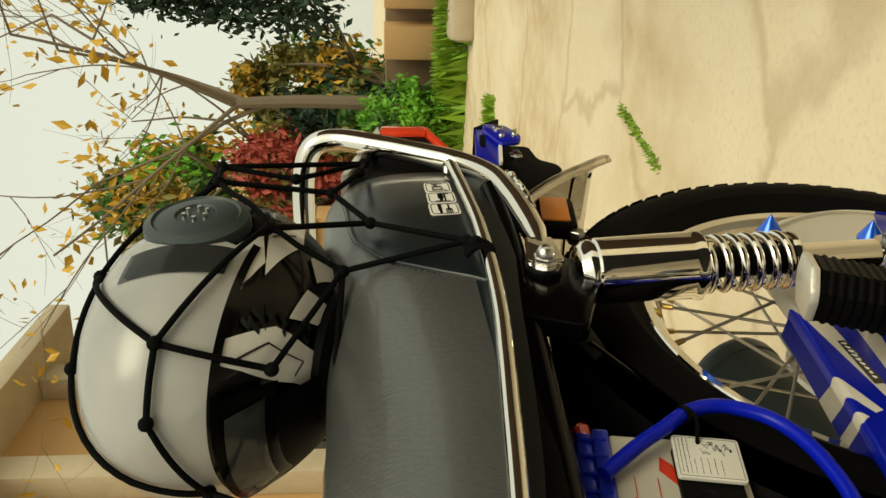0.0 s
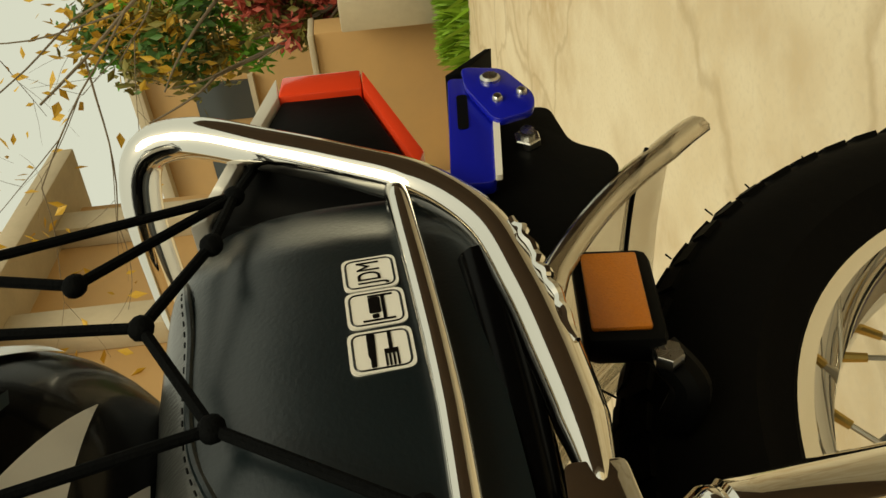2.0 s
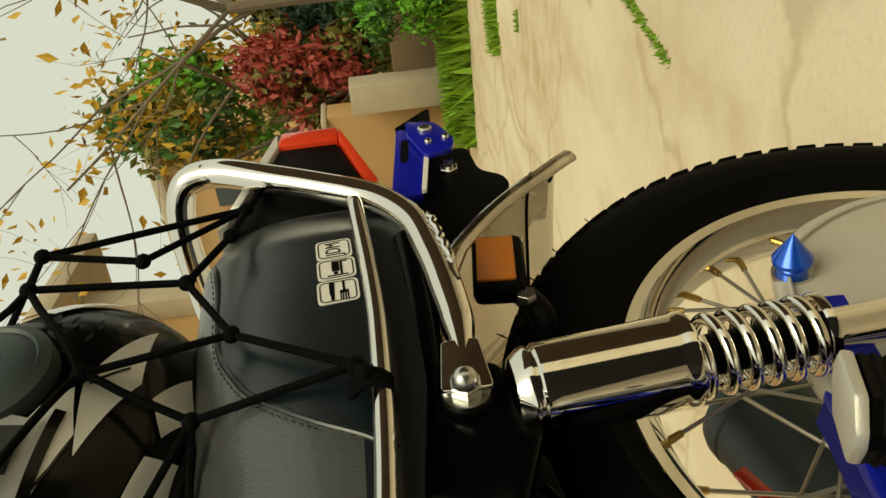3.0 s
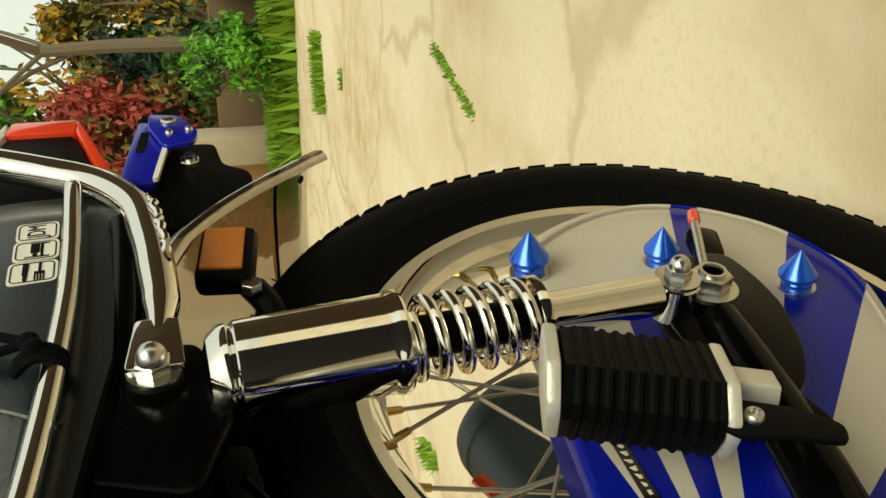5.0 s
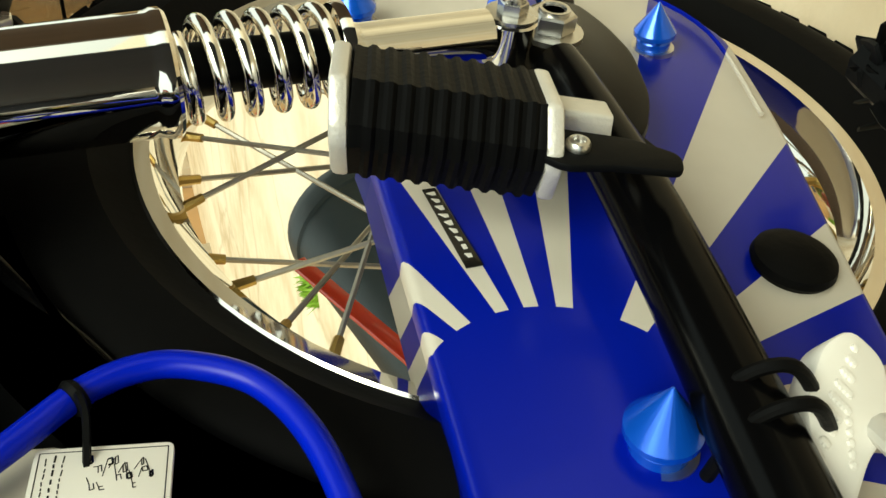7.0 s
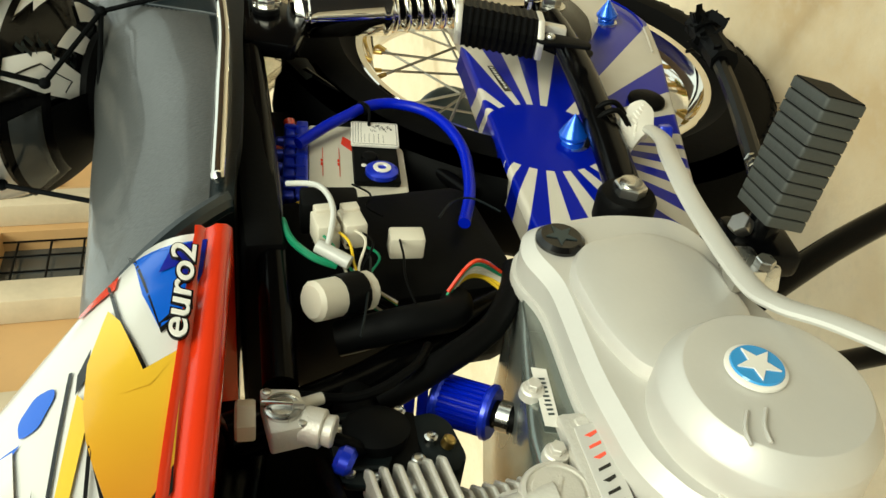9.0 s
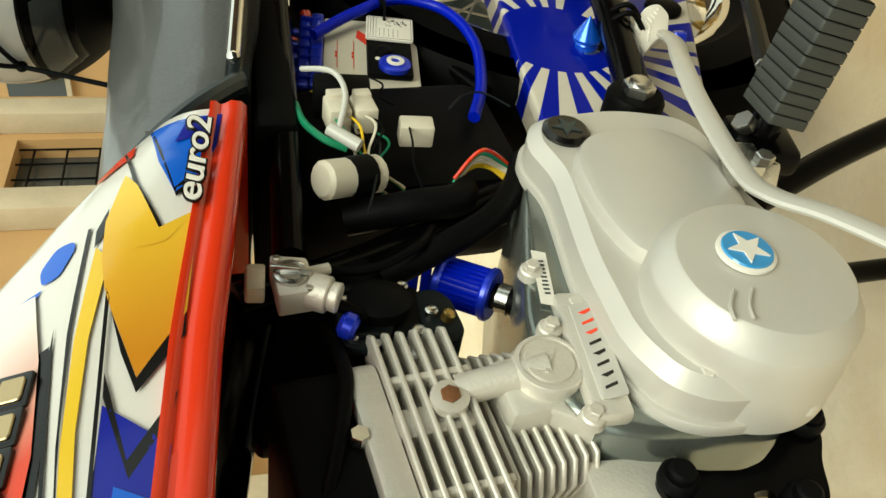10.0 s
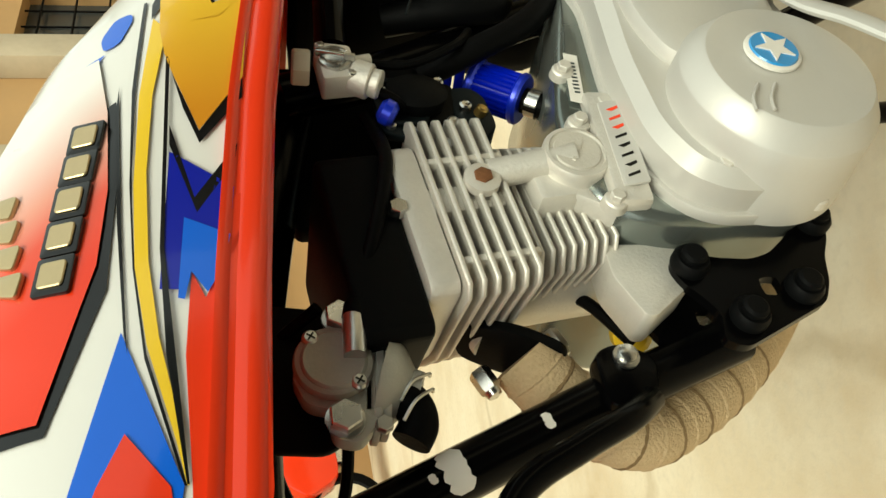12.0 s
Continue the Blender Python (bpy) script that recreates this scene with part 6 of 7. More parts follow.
    bm = bmesh.new()
    hex_nut(bm, (-0.712, -0.074, 0.638), (0, -1, 0), 0.0062, 0.008)
    part("rocker_bolt", bm, STEEL, e)
    # lower front of the case
    bm = bmesh.new()
    side_plate(bm, rounded([(-0.735, 0.505), (-0.760, 0.506), (-0.791, 0.493), (-0.792, 0.486), (-0.768, 0.452), (-0.738, 0.440)], 0.005), -0.030, -0.062, 0.003)
    part("case_nose", bm, ALLOY, e, "square cast lug of the crankcase")
    part("filler_plug", lathe(bmesh.new(), (-0.760, 0.010, 0.470), (-0.6, -0.7, 0.2), [(0.014, 0), (0.014, 0.012), (0.010, 0.015), (0, 0.015)], 16), GOLD, e, "yellow plastic plug")
    part("drain_hose", tube(bmesh.new(), [(-0.735, -0.005, 0.510), (-0.752, -0.012, 0.500), (-0.785, -0.020, 0.486)], 0.0045, seg=10), RUBBER, e)


engine()


def front_bits():
    m = empty("engine_mount")
    m.parent = bike
    near = [(-0.745, 0.474), (-0.747, 0.462), (-0.752, 0.450), (-0.755, 0.424), (-0.751, 0.408), (-0.738, 0.390), (-0.721, 0.374), (-0.717, 0.362), (-0.724, 0.354), (-0.740, 0.358), (-0.756, 0.368), (-0.776, 0.374), (-0.792, 0.384), (-0.806, 0.418), (-0.820, 0.452), (-0.814, 0.466), (-0.796, 0.460), (-0.782, 0.468), (-0.770, 0.478), (-0.756, 0.482)]

    def ring_plate(outline, hole, y, thick):
        """A steel plate with a hole right through it: rims, walls and both faces."""
        n = len(outline)
        inner = []
        for k in range(n):
            a = math.atan2(outline[k][1] - hole[1], outline[k][0] - hole[0])
            sq = 1 / max(abs(math.cos(a)), abs(math.sin(a))) ** 0.6
            inner.append((hole[0] + math.cos(a) * hole[2] * sq, hole[1] + math.sin(a) * hole[2] * sq))
        bm = bmesh.new()
        lay = [[bm.verts.new((x, yy, z)) for x, z in loop] for yy in (y, y - thick) for loop in (outline, inner)]
        for k in range(n):
            j = (k + 1) % n
            for a, b in ((0, 1), (1, 3), (3, 2), (2, 0)):
                bm.faces.new((lay[a][k], lay[a][j], lay[b][j], lay[b][k]))
        bmesh.ops.recalc_face_normals(bm, faces=bm.faces[:])
        return bm

    part("mount_plate", ring_plate(rounded(near, 0.006), (-0.777, 0.418, 0.0070), -0.060, 0.007), GLOSS, m, "black steel mounting plate")
    inner = [(-0.742, 0.490), (-0.752, 0.498), (-0.768, 0.497), (-0.792, 0.486), (-0.806, 0.450), (-0.790, 0.428), (-0.772, 0.428), (-0.757, 0.440), (-0.756, 0.458), (-0.748, 0.468)]
    part("inner_plate", ring_plate(rounded(inner, 0.005), (-0.777, 0.449, 0.0065), -0.026, 0.006), GLOSS, m)
    bm = bmesh.new()
    side_plate(bm, rounded([(-0.838, 0.540), (-0.800, 0.540), (-0.794, 0.520), (-0.808, 0.498), (-0.838, 0.508)], 0.010), -0.026, -0.042, 0.002)
    part("tube_lug", bm, GLOSS, m)
    for x, z, mat in ((-0.757, 0.469, GLOSS), (-0.727, 0.365, GLOSS), (-0.781, 0.397, GLOSS), (-0.799, 0.444, GLOSS), (-0.806, 0.520, STEEL)):
        bm = bmesh.new()
        y = -0.042 if mat is STEEL else -0.067
        lathe(bm, (x, y, z), (0, -1, 0), [(0.0125, 0), (0.0125, 0.006), (0.0105, 0.009), (0.0085, 0.009), (0.0085, 0.0125), (0.0065, 0.014), (0, 0.014)] if mat is GLOSS else [(0.0085, 0), (0.0085, 0.002), (0.0062, 0.0025), (0.0062, 0.006), (0.005, 0.0068), (0, 0.007)], 20)
        part("mount_bolt", bm, SATIN if mat is GLOSS else mat, m)
    # exhaust header in heat wrap
    x = empty("exhaust_header")
    x.parent = bike
    bend = [(-0.776, 0.000, 0.570), (-0.798, 0.008, 0.552), (-0.820, 0.020, 0.522), (-0.826, 0.030, 0.490), (-0.812, 0.038, 0.455), (-0.790, 0.046, 0.415), (-0.758, 0.060, 0.370), (-0.72, 0.078, 0.325)]
    bm = bmesh.new()
    tube(bm, bend + [(-0.66, 0.105, 0.265), (-0.590, 0.130, 0.220), (-0.45, 0.145, 0.205)], 0.0235, seg=20, steps=10)
    part("wrapped_pipe", bm, WRAP, x, "burlap-coloured heat-wrapped pipe")
    line = curve_points(bend, 12)
    for k in range(15):
        i = 6 + int(k * (len(line) - 12) / 15)
        bm = bmesh.new()
        lathe(bm, line[i], (line[i + 1] - line[i]).normalized() + Vector((0.12, 0.1, 0)), [(0.0232, -0.0010), (0.0243, 0.0002), (0.0246, 0.0014), (0.0232, 0.0030)], 22)
        part("wrap_turn", bm, WRAPSEAM if k % 2 else WRAP, x)
    bm = bmesh.new()
    side_plate(bm, rounded([(-0.018, -0.036), (0.018, -0.036), (0.026, 0.0), (0.018, 0.036), (-0.018, 0.036), (-0.026, 0)], 0.012), 0.004, -0.004, 0.001)
    bmesh.ops.transform(bm, matrix=Matrix.Translation((-0.770, 0.0, 0.576)) @ Matrix.Rotation(radians(90), 4, "Z") @ Matrix.Rotation(radians(23), 4, "X"), verts=bm.verts[:])
    part("flange", bm, SATIN, x, "black exhaust flange")
    for dz in (0.029, -0.029):
        bm = bmesh.new()
        c = Vector((-0.772 - dz * 0.42, 0, 0.575 + dz * 0.92))
        d = Vector((-0.92, 0, -0.39))
        hex_nut(bm, c, d, 0.0075, 0.016)
        lathe(bm, c + d * 0.016, d, [(0.006, 0), (0.005, 0.004), (0, 0.006)], 14)
        part("flange_nut", bm, STEEL, x)
    # air valve in front of the rocker cover
    DULLCAST = material("dull_cast_metal", (0.44, 0.43, 0.38), 0.5, 0.25, grain=0.2, big=0.2, scale=300, bump=0.2)
    a = empty("air_valve")
    a.parent = bike
    a.location = (0.008, 0, 0.006)
    v = Vector((0.008, 0, 0.006))
    ears = [(-0.784, 0.702), (-0.782, 0.694), (-0.774, 0.700), (-0.764, 0.694), (-0.768, 0.684), (-0.776, 0.678), (-0.782, 0.670), (-0.840, 0.680), (-0.852, 0.690), (-0.848, 0.704), (-0.838, 0.706), (-0.832, 0.700), (-0.826, 0.718), (-0.808, 0.724), (-0.792, 0.718)]
    bm = bmesh.new()
    side_plate(bm, rounded([(x - v.x, z - v.z) for x, z in ears], 0.006), -0.044, -0.056, 0.002)
    lathe(bm, (-0.803 - v.x, -0.055, 0.7005 - v.z), (0, -1, 0), [(0.0225, 0), (0.0225, 0.004), (0.0215, 0.0056), (0.0188, 0.0062), (0.0182, 0.0072), (0.0170, 0.0078), (0.0160, 0.0074), (0, 0.0078)], 48)
    part("valve_body", bm, DULLCAST, a, "dull grey cast valve body")
    # stacked joint flanges and the flared outlet
    for k, (h, g) in enumerate(((0.000, 1.0), (0.0052, 1.04), (0.0104, 0.98))):
        bm = bmesh.new()
        slab(bm, Matrix.Translation((-0.807 - v.x - 0.0006 * k, -0.040, 0.678 - v.z - h)) @ Matrix.Rotation(radians(9), 4, "Y"), rounded([(-0.032 * g, -0.016 * g), (0.032 * g, -0.016 * g), (0.036 * g, 0.0), (0.032 * g, 0.016 * g), (-0.032 * g, 0.016 * g), (-0.036 * g, 0.0)], 0.006), 0.0044, 0.0008)
        part("joint_flange", bm, DULLCAST, a)
    bm = bmesh.new()
    lathe(bm, (-0.812 - v.x, -0.042, 0.668 - v.z), (-0.38, -0.10, -1), [(0.028, -0.004), (0.026, 0.002), (0.018, 0.008), (0.0125, 0.012), (0.0115, 0.018), (0, 0.018)], 28)
    part("outlet", bm, DULLCAST, a)
    for p, k in (((-0.774, -0.056, 0.694), 0.0090), ((-0.838, -0.056, 0.698), 0.0095)):
        bm = bmesh.new()
        lathe(bm, (p[0] - v.x, p[1], p[2] - v.z), (0, -1, 0), [(k * 1.15, 0), (k * 1.15, 0.002), (k * 0.9, 0.0024)], 22)
        hex_nut(bm, (p[0] - v.x, p[1] - 0.002, p[2] - v.z), (0, -1, 0), k, 0.007)
        part("valve_bolt", bm, STEEL, a)
    for x, z in ((-0.788, 0.712), (-0.818, 0.688), (-0.785, 0.681)):
        bm = bmesh.new()
        lathe(bm, (x - v.x, -0.060, z - v.z), (0, -1, 0), [(0.0052, 0), (0.0050, 0.002), (0.0036, 0.0034), (0, 0.0036)], 16)
        scr = part("screw", bm, STEEL, a)
        bm = bmesh.new()
        for t in (35, 125):
            block(bm, (x - v.x, -0.0637, z - v.z), (0.0056, 0.0006, 0.0010), (0, t, 0))
        part("cross_slot", bm, INK, scr)
    for x, z in ((-0.774, 0.667), (-0.842, 0.677)):
        bm = bmesh.new()
        hex_nut(bm, (x - v.x, -0.052, z - v.z), (0, -1, 0), 0.0050, 0.006)
        part("flange_screw", bm, STEEL, a)
    bm = bmesh.new()
    side_plate(bm, rounded([(-0.758, 0.735), (-0.766, 0.690), (-0.800, 0.668), (-0.845, 0.684), (-0.858, 0.700), (-0.852, 0.740)], 0.008), -0.036, -0.043, 0.002)
    part("valve_bracket", bm, SATIN, a)
    part("rubber_hose", tube(bmesh.new(), [(-0.785, -0.062, 0.682), (-0.760, -0.064, 0.673), (-0.725, -0.076, 0.660), (-0.675, -0.080, 0.648), (-0.62, -0.06, 0.652)], 0.0046, seg=12), RUBBER, a, "black control cable sleeve")
    bm = bmesh.new()
    tube(bm, [(-0.812, -0.066, 0.683), (-0.800, -0.067, 0.682), (-0.786, -0.066, 0.681)], 0.0066, seg=14, smooth=False)
    part("cable_ferrule", bm, STEEL, a, "bright steel cable ferrule")
    part("ferrule_boot", tube(bmesh.new(), [(-0.788, -0.066, 0.681), (-0.780, -0.065, 0.679), (-0.774, -0.064, 0.677)], [0.0072, 0.0072, 0.0055], seg=14), RUBBER, a)
    part("rubber_elbow", tube(bmesh.new(), [(-0.826, -0.044, 0.660), (-0.834, -0.044, 0.652), (-0.846, -0.044, 0.650), (-0.856, -0.042, 0.656)], 0.0115, seg=16), RUBBER, a, "black rubber elbow")
    bm = bmesh.new()
    for x0, x1 in ((-0.826, -0.822), (-0.838, -0.832)):
        tube(bm, [(x0 - 0.010, -0.054, 0.660), (x0, -0.057, 0.652), (x1, -0.056, 0.642), (x1 + 0.002, -0.050, 0.640)], 0.0011, seg=6)
    part("spring_clip", bm, STEEL, a, "wire hose clip")
    part("control_cable", tube(bmesh.new(), [(-0.775, -0.06, 0.70), (-0.795, -0.02, 0.735), (-0.86, 0.02, 0.72), (-0.86, 0.03, 0.69), (-0.81, 0.02, 0.68)], 0.004, seg=8), RUBBER, a)


front_bits()


def carburettor():
    c = empty("carburettor")
    c.parent = bike
    c.location = (0.002, 0, 0.014)
    bm = bmesh.new()
    block(bm, (-0.612, -0.040, 0.605), (0.060, 0.055, 0.05), (0, 8, 0), bevel=0.006)
    rod(bm, (-0.615, -0.040, 0.590), (-0.620, -0.040, 0.566), 0.026, 0.022, seg=24)
    lathe(bm, (-0.606, -0.066, 0.608), (0.2, -1, 0), [(0.020, 0), (0.022, 0.01), (0.016, 0.014), (0, 0.014)], 24)
    rod(bm, (-0.590, -0.040, 0.606), (-0.535, -0.03, 0.612), 0.020, seg=20)
    rod(bm, (-0.625, -0.045, 0.605), (-0.680, -0.03, 0.612), 0.022, seg=20)
    part("carburettor_body", bm, SATIN, c, "dark cast carburettor body")
    for x, z in ((-0.590, 0.590), (-0.630, 0.586), (-0.614, 0.574), (-0.600, 0.630)):
        bm = bmesh.new()
        lathe(bm, (x, -0.066, z), (0, -1, 0), [(0.0045, 0), (0.0045, 0.006), (0.003, 0.007), (0, 0.006)], 12)
        part("screw", bm, STEEL, c)
    bm = bmesh.new()
    side_plate(bm, rounded([(-0.585, 0.640), (-0.640, 0.636), (-0.646, 0.612), (-0.622, 0.600), (-0.584, 0.606)], 0.005), -0.064, -0.071, 0.0015)
    for k in range(4):
        block(bm, (-0.594 - 0.013 * k, -0.0725, 0.620), (0.003, 0.004, 0.026), (0, 6, 0), bevel=0.0008, segs=1)
    part("diaphragm_cover", bm, CHARCOAL, c, "dark ribbed diaphragm cover")
    bm = bmesh.new()
    side_plate(bm, rounded([(-0.590, 0.584), (-0.634, 0.580), (-0.640, 0.562), (-0.628, 0.552), (-0.598, 0.556), (-0.588, 0.566)], 0.006), -0.020, -0.066, 0.003)
    part("float_bowl", bm, CHARCOAL, c, "dark cast float bowl")
    bm = bmesh.new()
    side_plate(bm, rounded([(-0.646, 0.604), (-0.662, 0.598), (-0.664, 0.580), (-0.652, 0.576), (-0.640, 0.592)], 0.004), -0.068, -0.0705, 0.0006)
    lathe(bm, (-0.652, -0.070, 0.592), (0, -1, 0), [(0.005, 0), (0.005, 0.004), (0.003, 0.005), (0, 0.005)], 14)
    part("throttle_lever", bm, STEEL, c, "small plated throttle lever")
    for x, z in ((-0.634, 0.630), (-0.590, 0.612), (-0.640, 0.616), (-0.596, 0.636)):
        bm = bmesh.new()
        lathe(bm, (x, -0.071, z), (0, -1, 0), [(0.0036, 0), (0.0036, 0.0025), (0.0022, 0.003), (0, 0.0022)], 12)
        part("screw", bm, STEEL, c)
    part("drain_screw", lathe(bmesh.new(), (-0.618, -0.066, 0.564), (0, -1, -0.3), [(0.0045, 0), (0.0045, 0.006), (0.003, 0.007), (0, 0.006)], 12), BRASS, c)
    part("fuel_hose", tube(bmesh.new(), [(-0.618, -0.088, 0.640), (-0.622, -0.084, 0.628), (-0.618, -0.070, 0.618), (-0.606, -0.060, 0.616)], 0.0042, seg=10), RUBBER, c)
    f = empty("breather_filter")
    f.parent = bike
    f.location = (0.002, 0, 0.014)
    d = Vector((-0.62, -0.15, -0.77)).normalized()
    p = Vector((-0.552, -0.034, 0.544))
    a, u, v = basis(d)
    core = part("filter_core", rod(bmesh.new(), p, p + d * 0.034, 0.0165, seg=24), HOSE, f, "blue pleated filter element")
    for k in range(26):
        t0 = 2 * math.pi * k / 26
        q = p + (u * math.cos(t0) + v * math.sin(t0)) * 0.0172
        part("pleat", rod(bmesh.new(), q, q + d * 0.034, 0.0017, seg=6), HOSE, core)
    for h in (-0.006, 0.032):
        part("filter_end", rod(bmesh.new(), p + d * h, p + d * (h + 0.007), 0.0205, seg=30, bevel=0.002), BLUE, f, "blue rubber end")
    part("spout", rod(bmesh.new(), p + d * 0.039, p + d * 0.060, 0.010, seg=16), RUBBER, f)
    clamp = part("hose_clamp", rod(bmesh.new(), p + d * 0.043, p + d * 0.052, 0.0113, seg=20), STEEL, f)
    for k in range(5):
        q = p + d * (0.044 + 0.0016 * k) - v * 0.0112
        part("clamp_slot", block(bmesh.new(), q, (0.0008, 0.004, 0.005), (0, 30, 0)), INK, clamp)
    for k in (0, 1):
        q = p + d * -0.006 + Vector((0.002, 0, 0.004 + 0.010 * k))
        part("blue_strap", tube(bmesh.new(), [q + Vector((-0.020, 0.0, 0.012)), q + Vector((0.006, 0.004, 0.004)), q + Vector((0.034, 0.010, -0.004)), q + Vector((0.060, 0.020, -0.010))], 0.0042, seg=10, flat=0.5), HOSE, f)
    # fuel tap
    k = empty("fuel_tap")
    k.parent = bike
    k.location = (0.002, 0, 0.014)
    bm = bmesh.new()
    side_plate(bm, rounded([(-0.588, 0.679), (-0.592, 0.656), (-0.621, 0.652), (-0.624, 0.676)], 0.0025), -0.086, -0.105, 0.0015)
    rod(bm, (-0.612, -0.096, 0.656), (-0.618, -0.096, 0.644), 0.0120, 0.0120, seg=24, bevel=0.001)
    rod(bm, (-0.616, -0.096, 0.648), (-0.621, -0.096, 0.638), 0.0090, 0.0100, seg=20, bevel=0.001)
    rod(bm, (-0.594, -0.090, 0.664), (-0.586, -0.088, 0.640), 0.0045, 0.004, seg=12)
    part("tap_body", bm, ALLOY, k, "cast fuel tap body")
    bm = bmesh.new()
    lathe(bm, (-0.606, -0.105, 0.667), (0, -1, 0), [(0.0112, 0), (0.0112, 0.0025), (0.0098, 0.003), (0.0092, 0.0012), (0.0076, 0.0012), (0.0070, 0.003), (0, 0.0032)], 28)
    block(bm, (-0.606, -0.109, 0.667), (0.0034, 0.005, 0.026), (0, 14, 0), bevel=0.001)
    part("tap_lever", bm, STEEL, k, "round plated tap lever")
    for x, z in ((-0.592, 0.675), (-0.619, 0.657)):
        part("tap_screw", lathe(bmesh.new(), (x, -0.105, z), (0, -1, 0), [(0.0026, 0), (0.0026, 0.0015), (0, 0.0020)], 12), STEEL, k)
    bm = bmesh.new()
    hex_nut(bm, (-0.606, -0.098, 0.683), (0.1, 0, 1), 0.0125, 0.012)
    part("tap_nut", bm, CREAM, k, "pale plated nut")
    part("sediment_bowl", rod(bmesh.new(), (-0.628, -0.082, 0.638), (-0.634, -0.080, 0.628), 0.009, seg=20, bevel=0.003), BLUE, k, "blue sediment bowl")


carburettor()


def pedals():
    g = empty("gear_lever")
    g.parent = bike
    g.location = (0, 0, 0.009)
    bm = bmesh.new()
    tube(bm, [(-0.268, -0.084, 0.274), (-0.290, -0.094, 0.274), (-0.350, -0.120, 0.298), (-0.43, -0.152, 0.340), (-0.50, -0.156, 0.356), (-0.585, -0.160, 0.366), (-0.620, -0.168, 0.364), (-0.655, -0.182, 0.350), (-0.70, -0.195, 0.333), (-0.745, -0.205, 0.320)], 0.0085, seg=12, flat=0.55)
    part("lever_arm", bm, SILVER, g, "silver painted heel-and-toe lever")
    bm = bmesh.new()
    pm = Matrix.Translation((-0.270, -0.082, 0.280)) @ Matrix.Rotation(radians(-24), 4, "Z") @ SIDE
    shape = [(0.028, -0.012), (0.014, -0.020), (-0.010, -0.012), (-0.018, 0.004), (-0.034, 0.020), (-0.014, 0.026), (0.006, 0.020), (0.024, 0.003)]
    slab(bm, pm, rounded(shape, 0.006), 0.016, 0.004)
    pad = part("heel_pad", bm, PAPER, g, "white rubber heel pad with studs")
    for i in range(5):
        for j in range(6):
            a, b = 0.020 - 0.0052 * i - 0.0036 * j, -0.009 + 0.0036 * i + 0.0044 * j - 0.0030 * j * (i > 3)
            bm = bmesh.new()
            lathe(bm, pm @ Vector((a, b, 0.0158)), (-0.41, -0.91, 0), [(0.0019, 0), (0.0013, 0.0012), (0, 0.0015)], 6)
            part("stud", bm, PAPER, pad)
    for pts in ([(-0.256, -0.066, 0.326), (-0.258, -0.100, 0.322), (-0.264, -0.111, 0.306), (-0.268, -0.088, 0.286)], [(-0.272, -0.066, 0.330), (-0.275, -0.100, 0.326), (-0.280, -0.111, 0.310), (-0.280, -0.088, 0.290)]):
        part("rubber_band", tube(bmesh.new(), pts, 0.0028, seg=10), RUBBER, g, "black rubber band round the lever")
    part("blue_clip", block(bmesh.new(), (-0.270, -0.078, 0.244), (0.016, 0.016, 0.014), (0, 20, 20), bevel=0.003), BLUE, g)
    part("toe_pad", rod(bmesh.new(), (-0.745, -0.195, 0.320), (-0.750, -0.245, 0.318), 0.012, seg=16, bevel=0.003), RUBBER, g)
    bm = bmesh.new()
    block(bm, (-0.565, -0.150, 0.352), (0.03, 0.02, 0.022), (0, 10, 0), bevel=0.003)
    hex_nut(bm, (-0.575, -0.160, 0.345), (0, -1, 0), 0.007, 0.007)
    part("lever_clamp", bm, STEEL, g)
    # driver's footrest
    f = empty("driver_footrest")
    f.parent = bike
    f.location = (0, 0, 0.009)
    inn, out = Vector((-0.525, -0.165, 0.312)), Vector((-0.512, -0.260, 0.293))
    d = (out - inn).normalized()
    z = Vector((0.15, 0, 1)) - d * Vector((0.15, 0, 1)).dot(d)
    z.normalize()
    x = d.cross(z)
    m = Matrix((x, z, d)).transposed().to_4x4()
    m.translation = inn
    n = (out - inn).length
    core = part("rubber", slab(bmesh.new(), m, [(-0.0225, -0.0140), (0.0225, -0.0140), (0.0225, 0.0140), (-0.0225, 0.0140)], n), RUBBER, f, "grooved black rubber block")
    for k in range(11):
        bm = bmesh.new()
        slab(bm, m @ Matrix.Translation((0, 0, n * k / 11)), rounded([(-0.0245, -0.0155), (0.0245, -0.0155), (0.0245, 0.0155), (-0.0245, 0.0155)], 0.003), n / 11 - 0.0010, 0.0008)
        part("rib", bm, FOOTRUBBER, core, "rubber rib with sunlight painted grey")
    bm = bmesh.new()
    rod(bm, inn + d * -0.03, inn, 0.012, seg=14)
    block(bm, (-0.530, -0.140, 0.316), (0.05, 0.022, 0.05), (0, 10, 0), bevel=0.006)
    part("footrest_bracket", bm, GLOSS, f)
    bm = bmesh.new()
    hex_nut(bm, (-0.525, -0.153, 0.328), (0.1, -0.7, 0.7), 0.009, 0.010)
    block(bm, (-0.562, -0.140, 0.330), (0.022, 0.02, 0.018), (0, 10, 20), bevel=0.003)
    part("bolt", bm, STEEL, f)
    # side stand, folded, wrapped in tape, and the standing leg
    s = empty("side_stand")
    s.parent = bike
    s.location = (0, 0, 0)
    bm = bmesh.new()
    tube(bm, [(-0.50, -0.12, 0.285), (-0.43, -0.118, 0.250), (-0.26, -0.112, 0.178), (-0.14, -0.112, 0.138)], 0.009, seg=10, steps=6)
    part("stand_arm", bm, GLOSS, s)
    bm = bmesh.new()
    rng = random.Random(12)
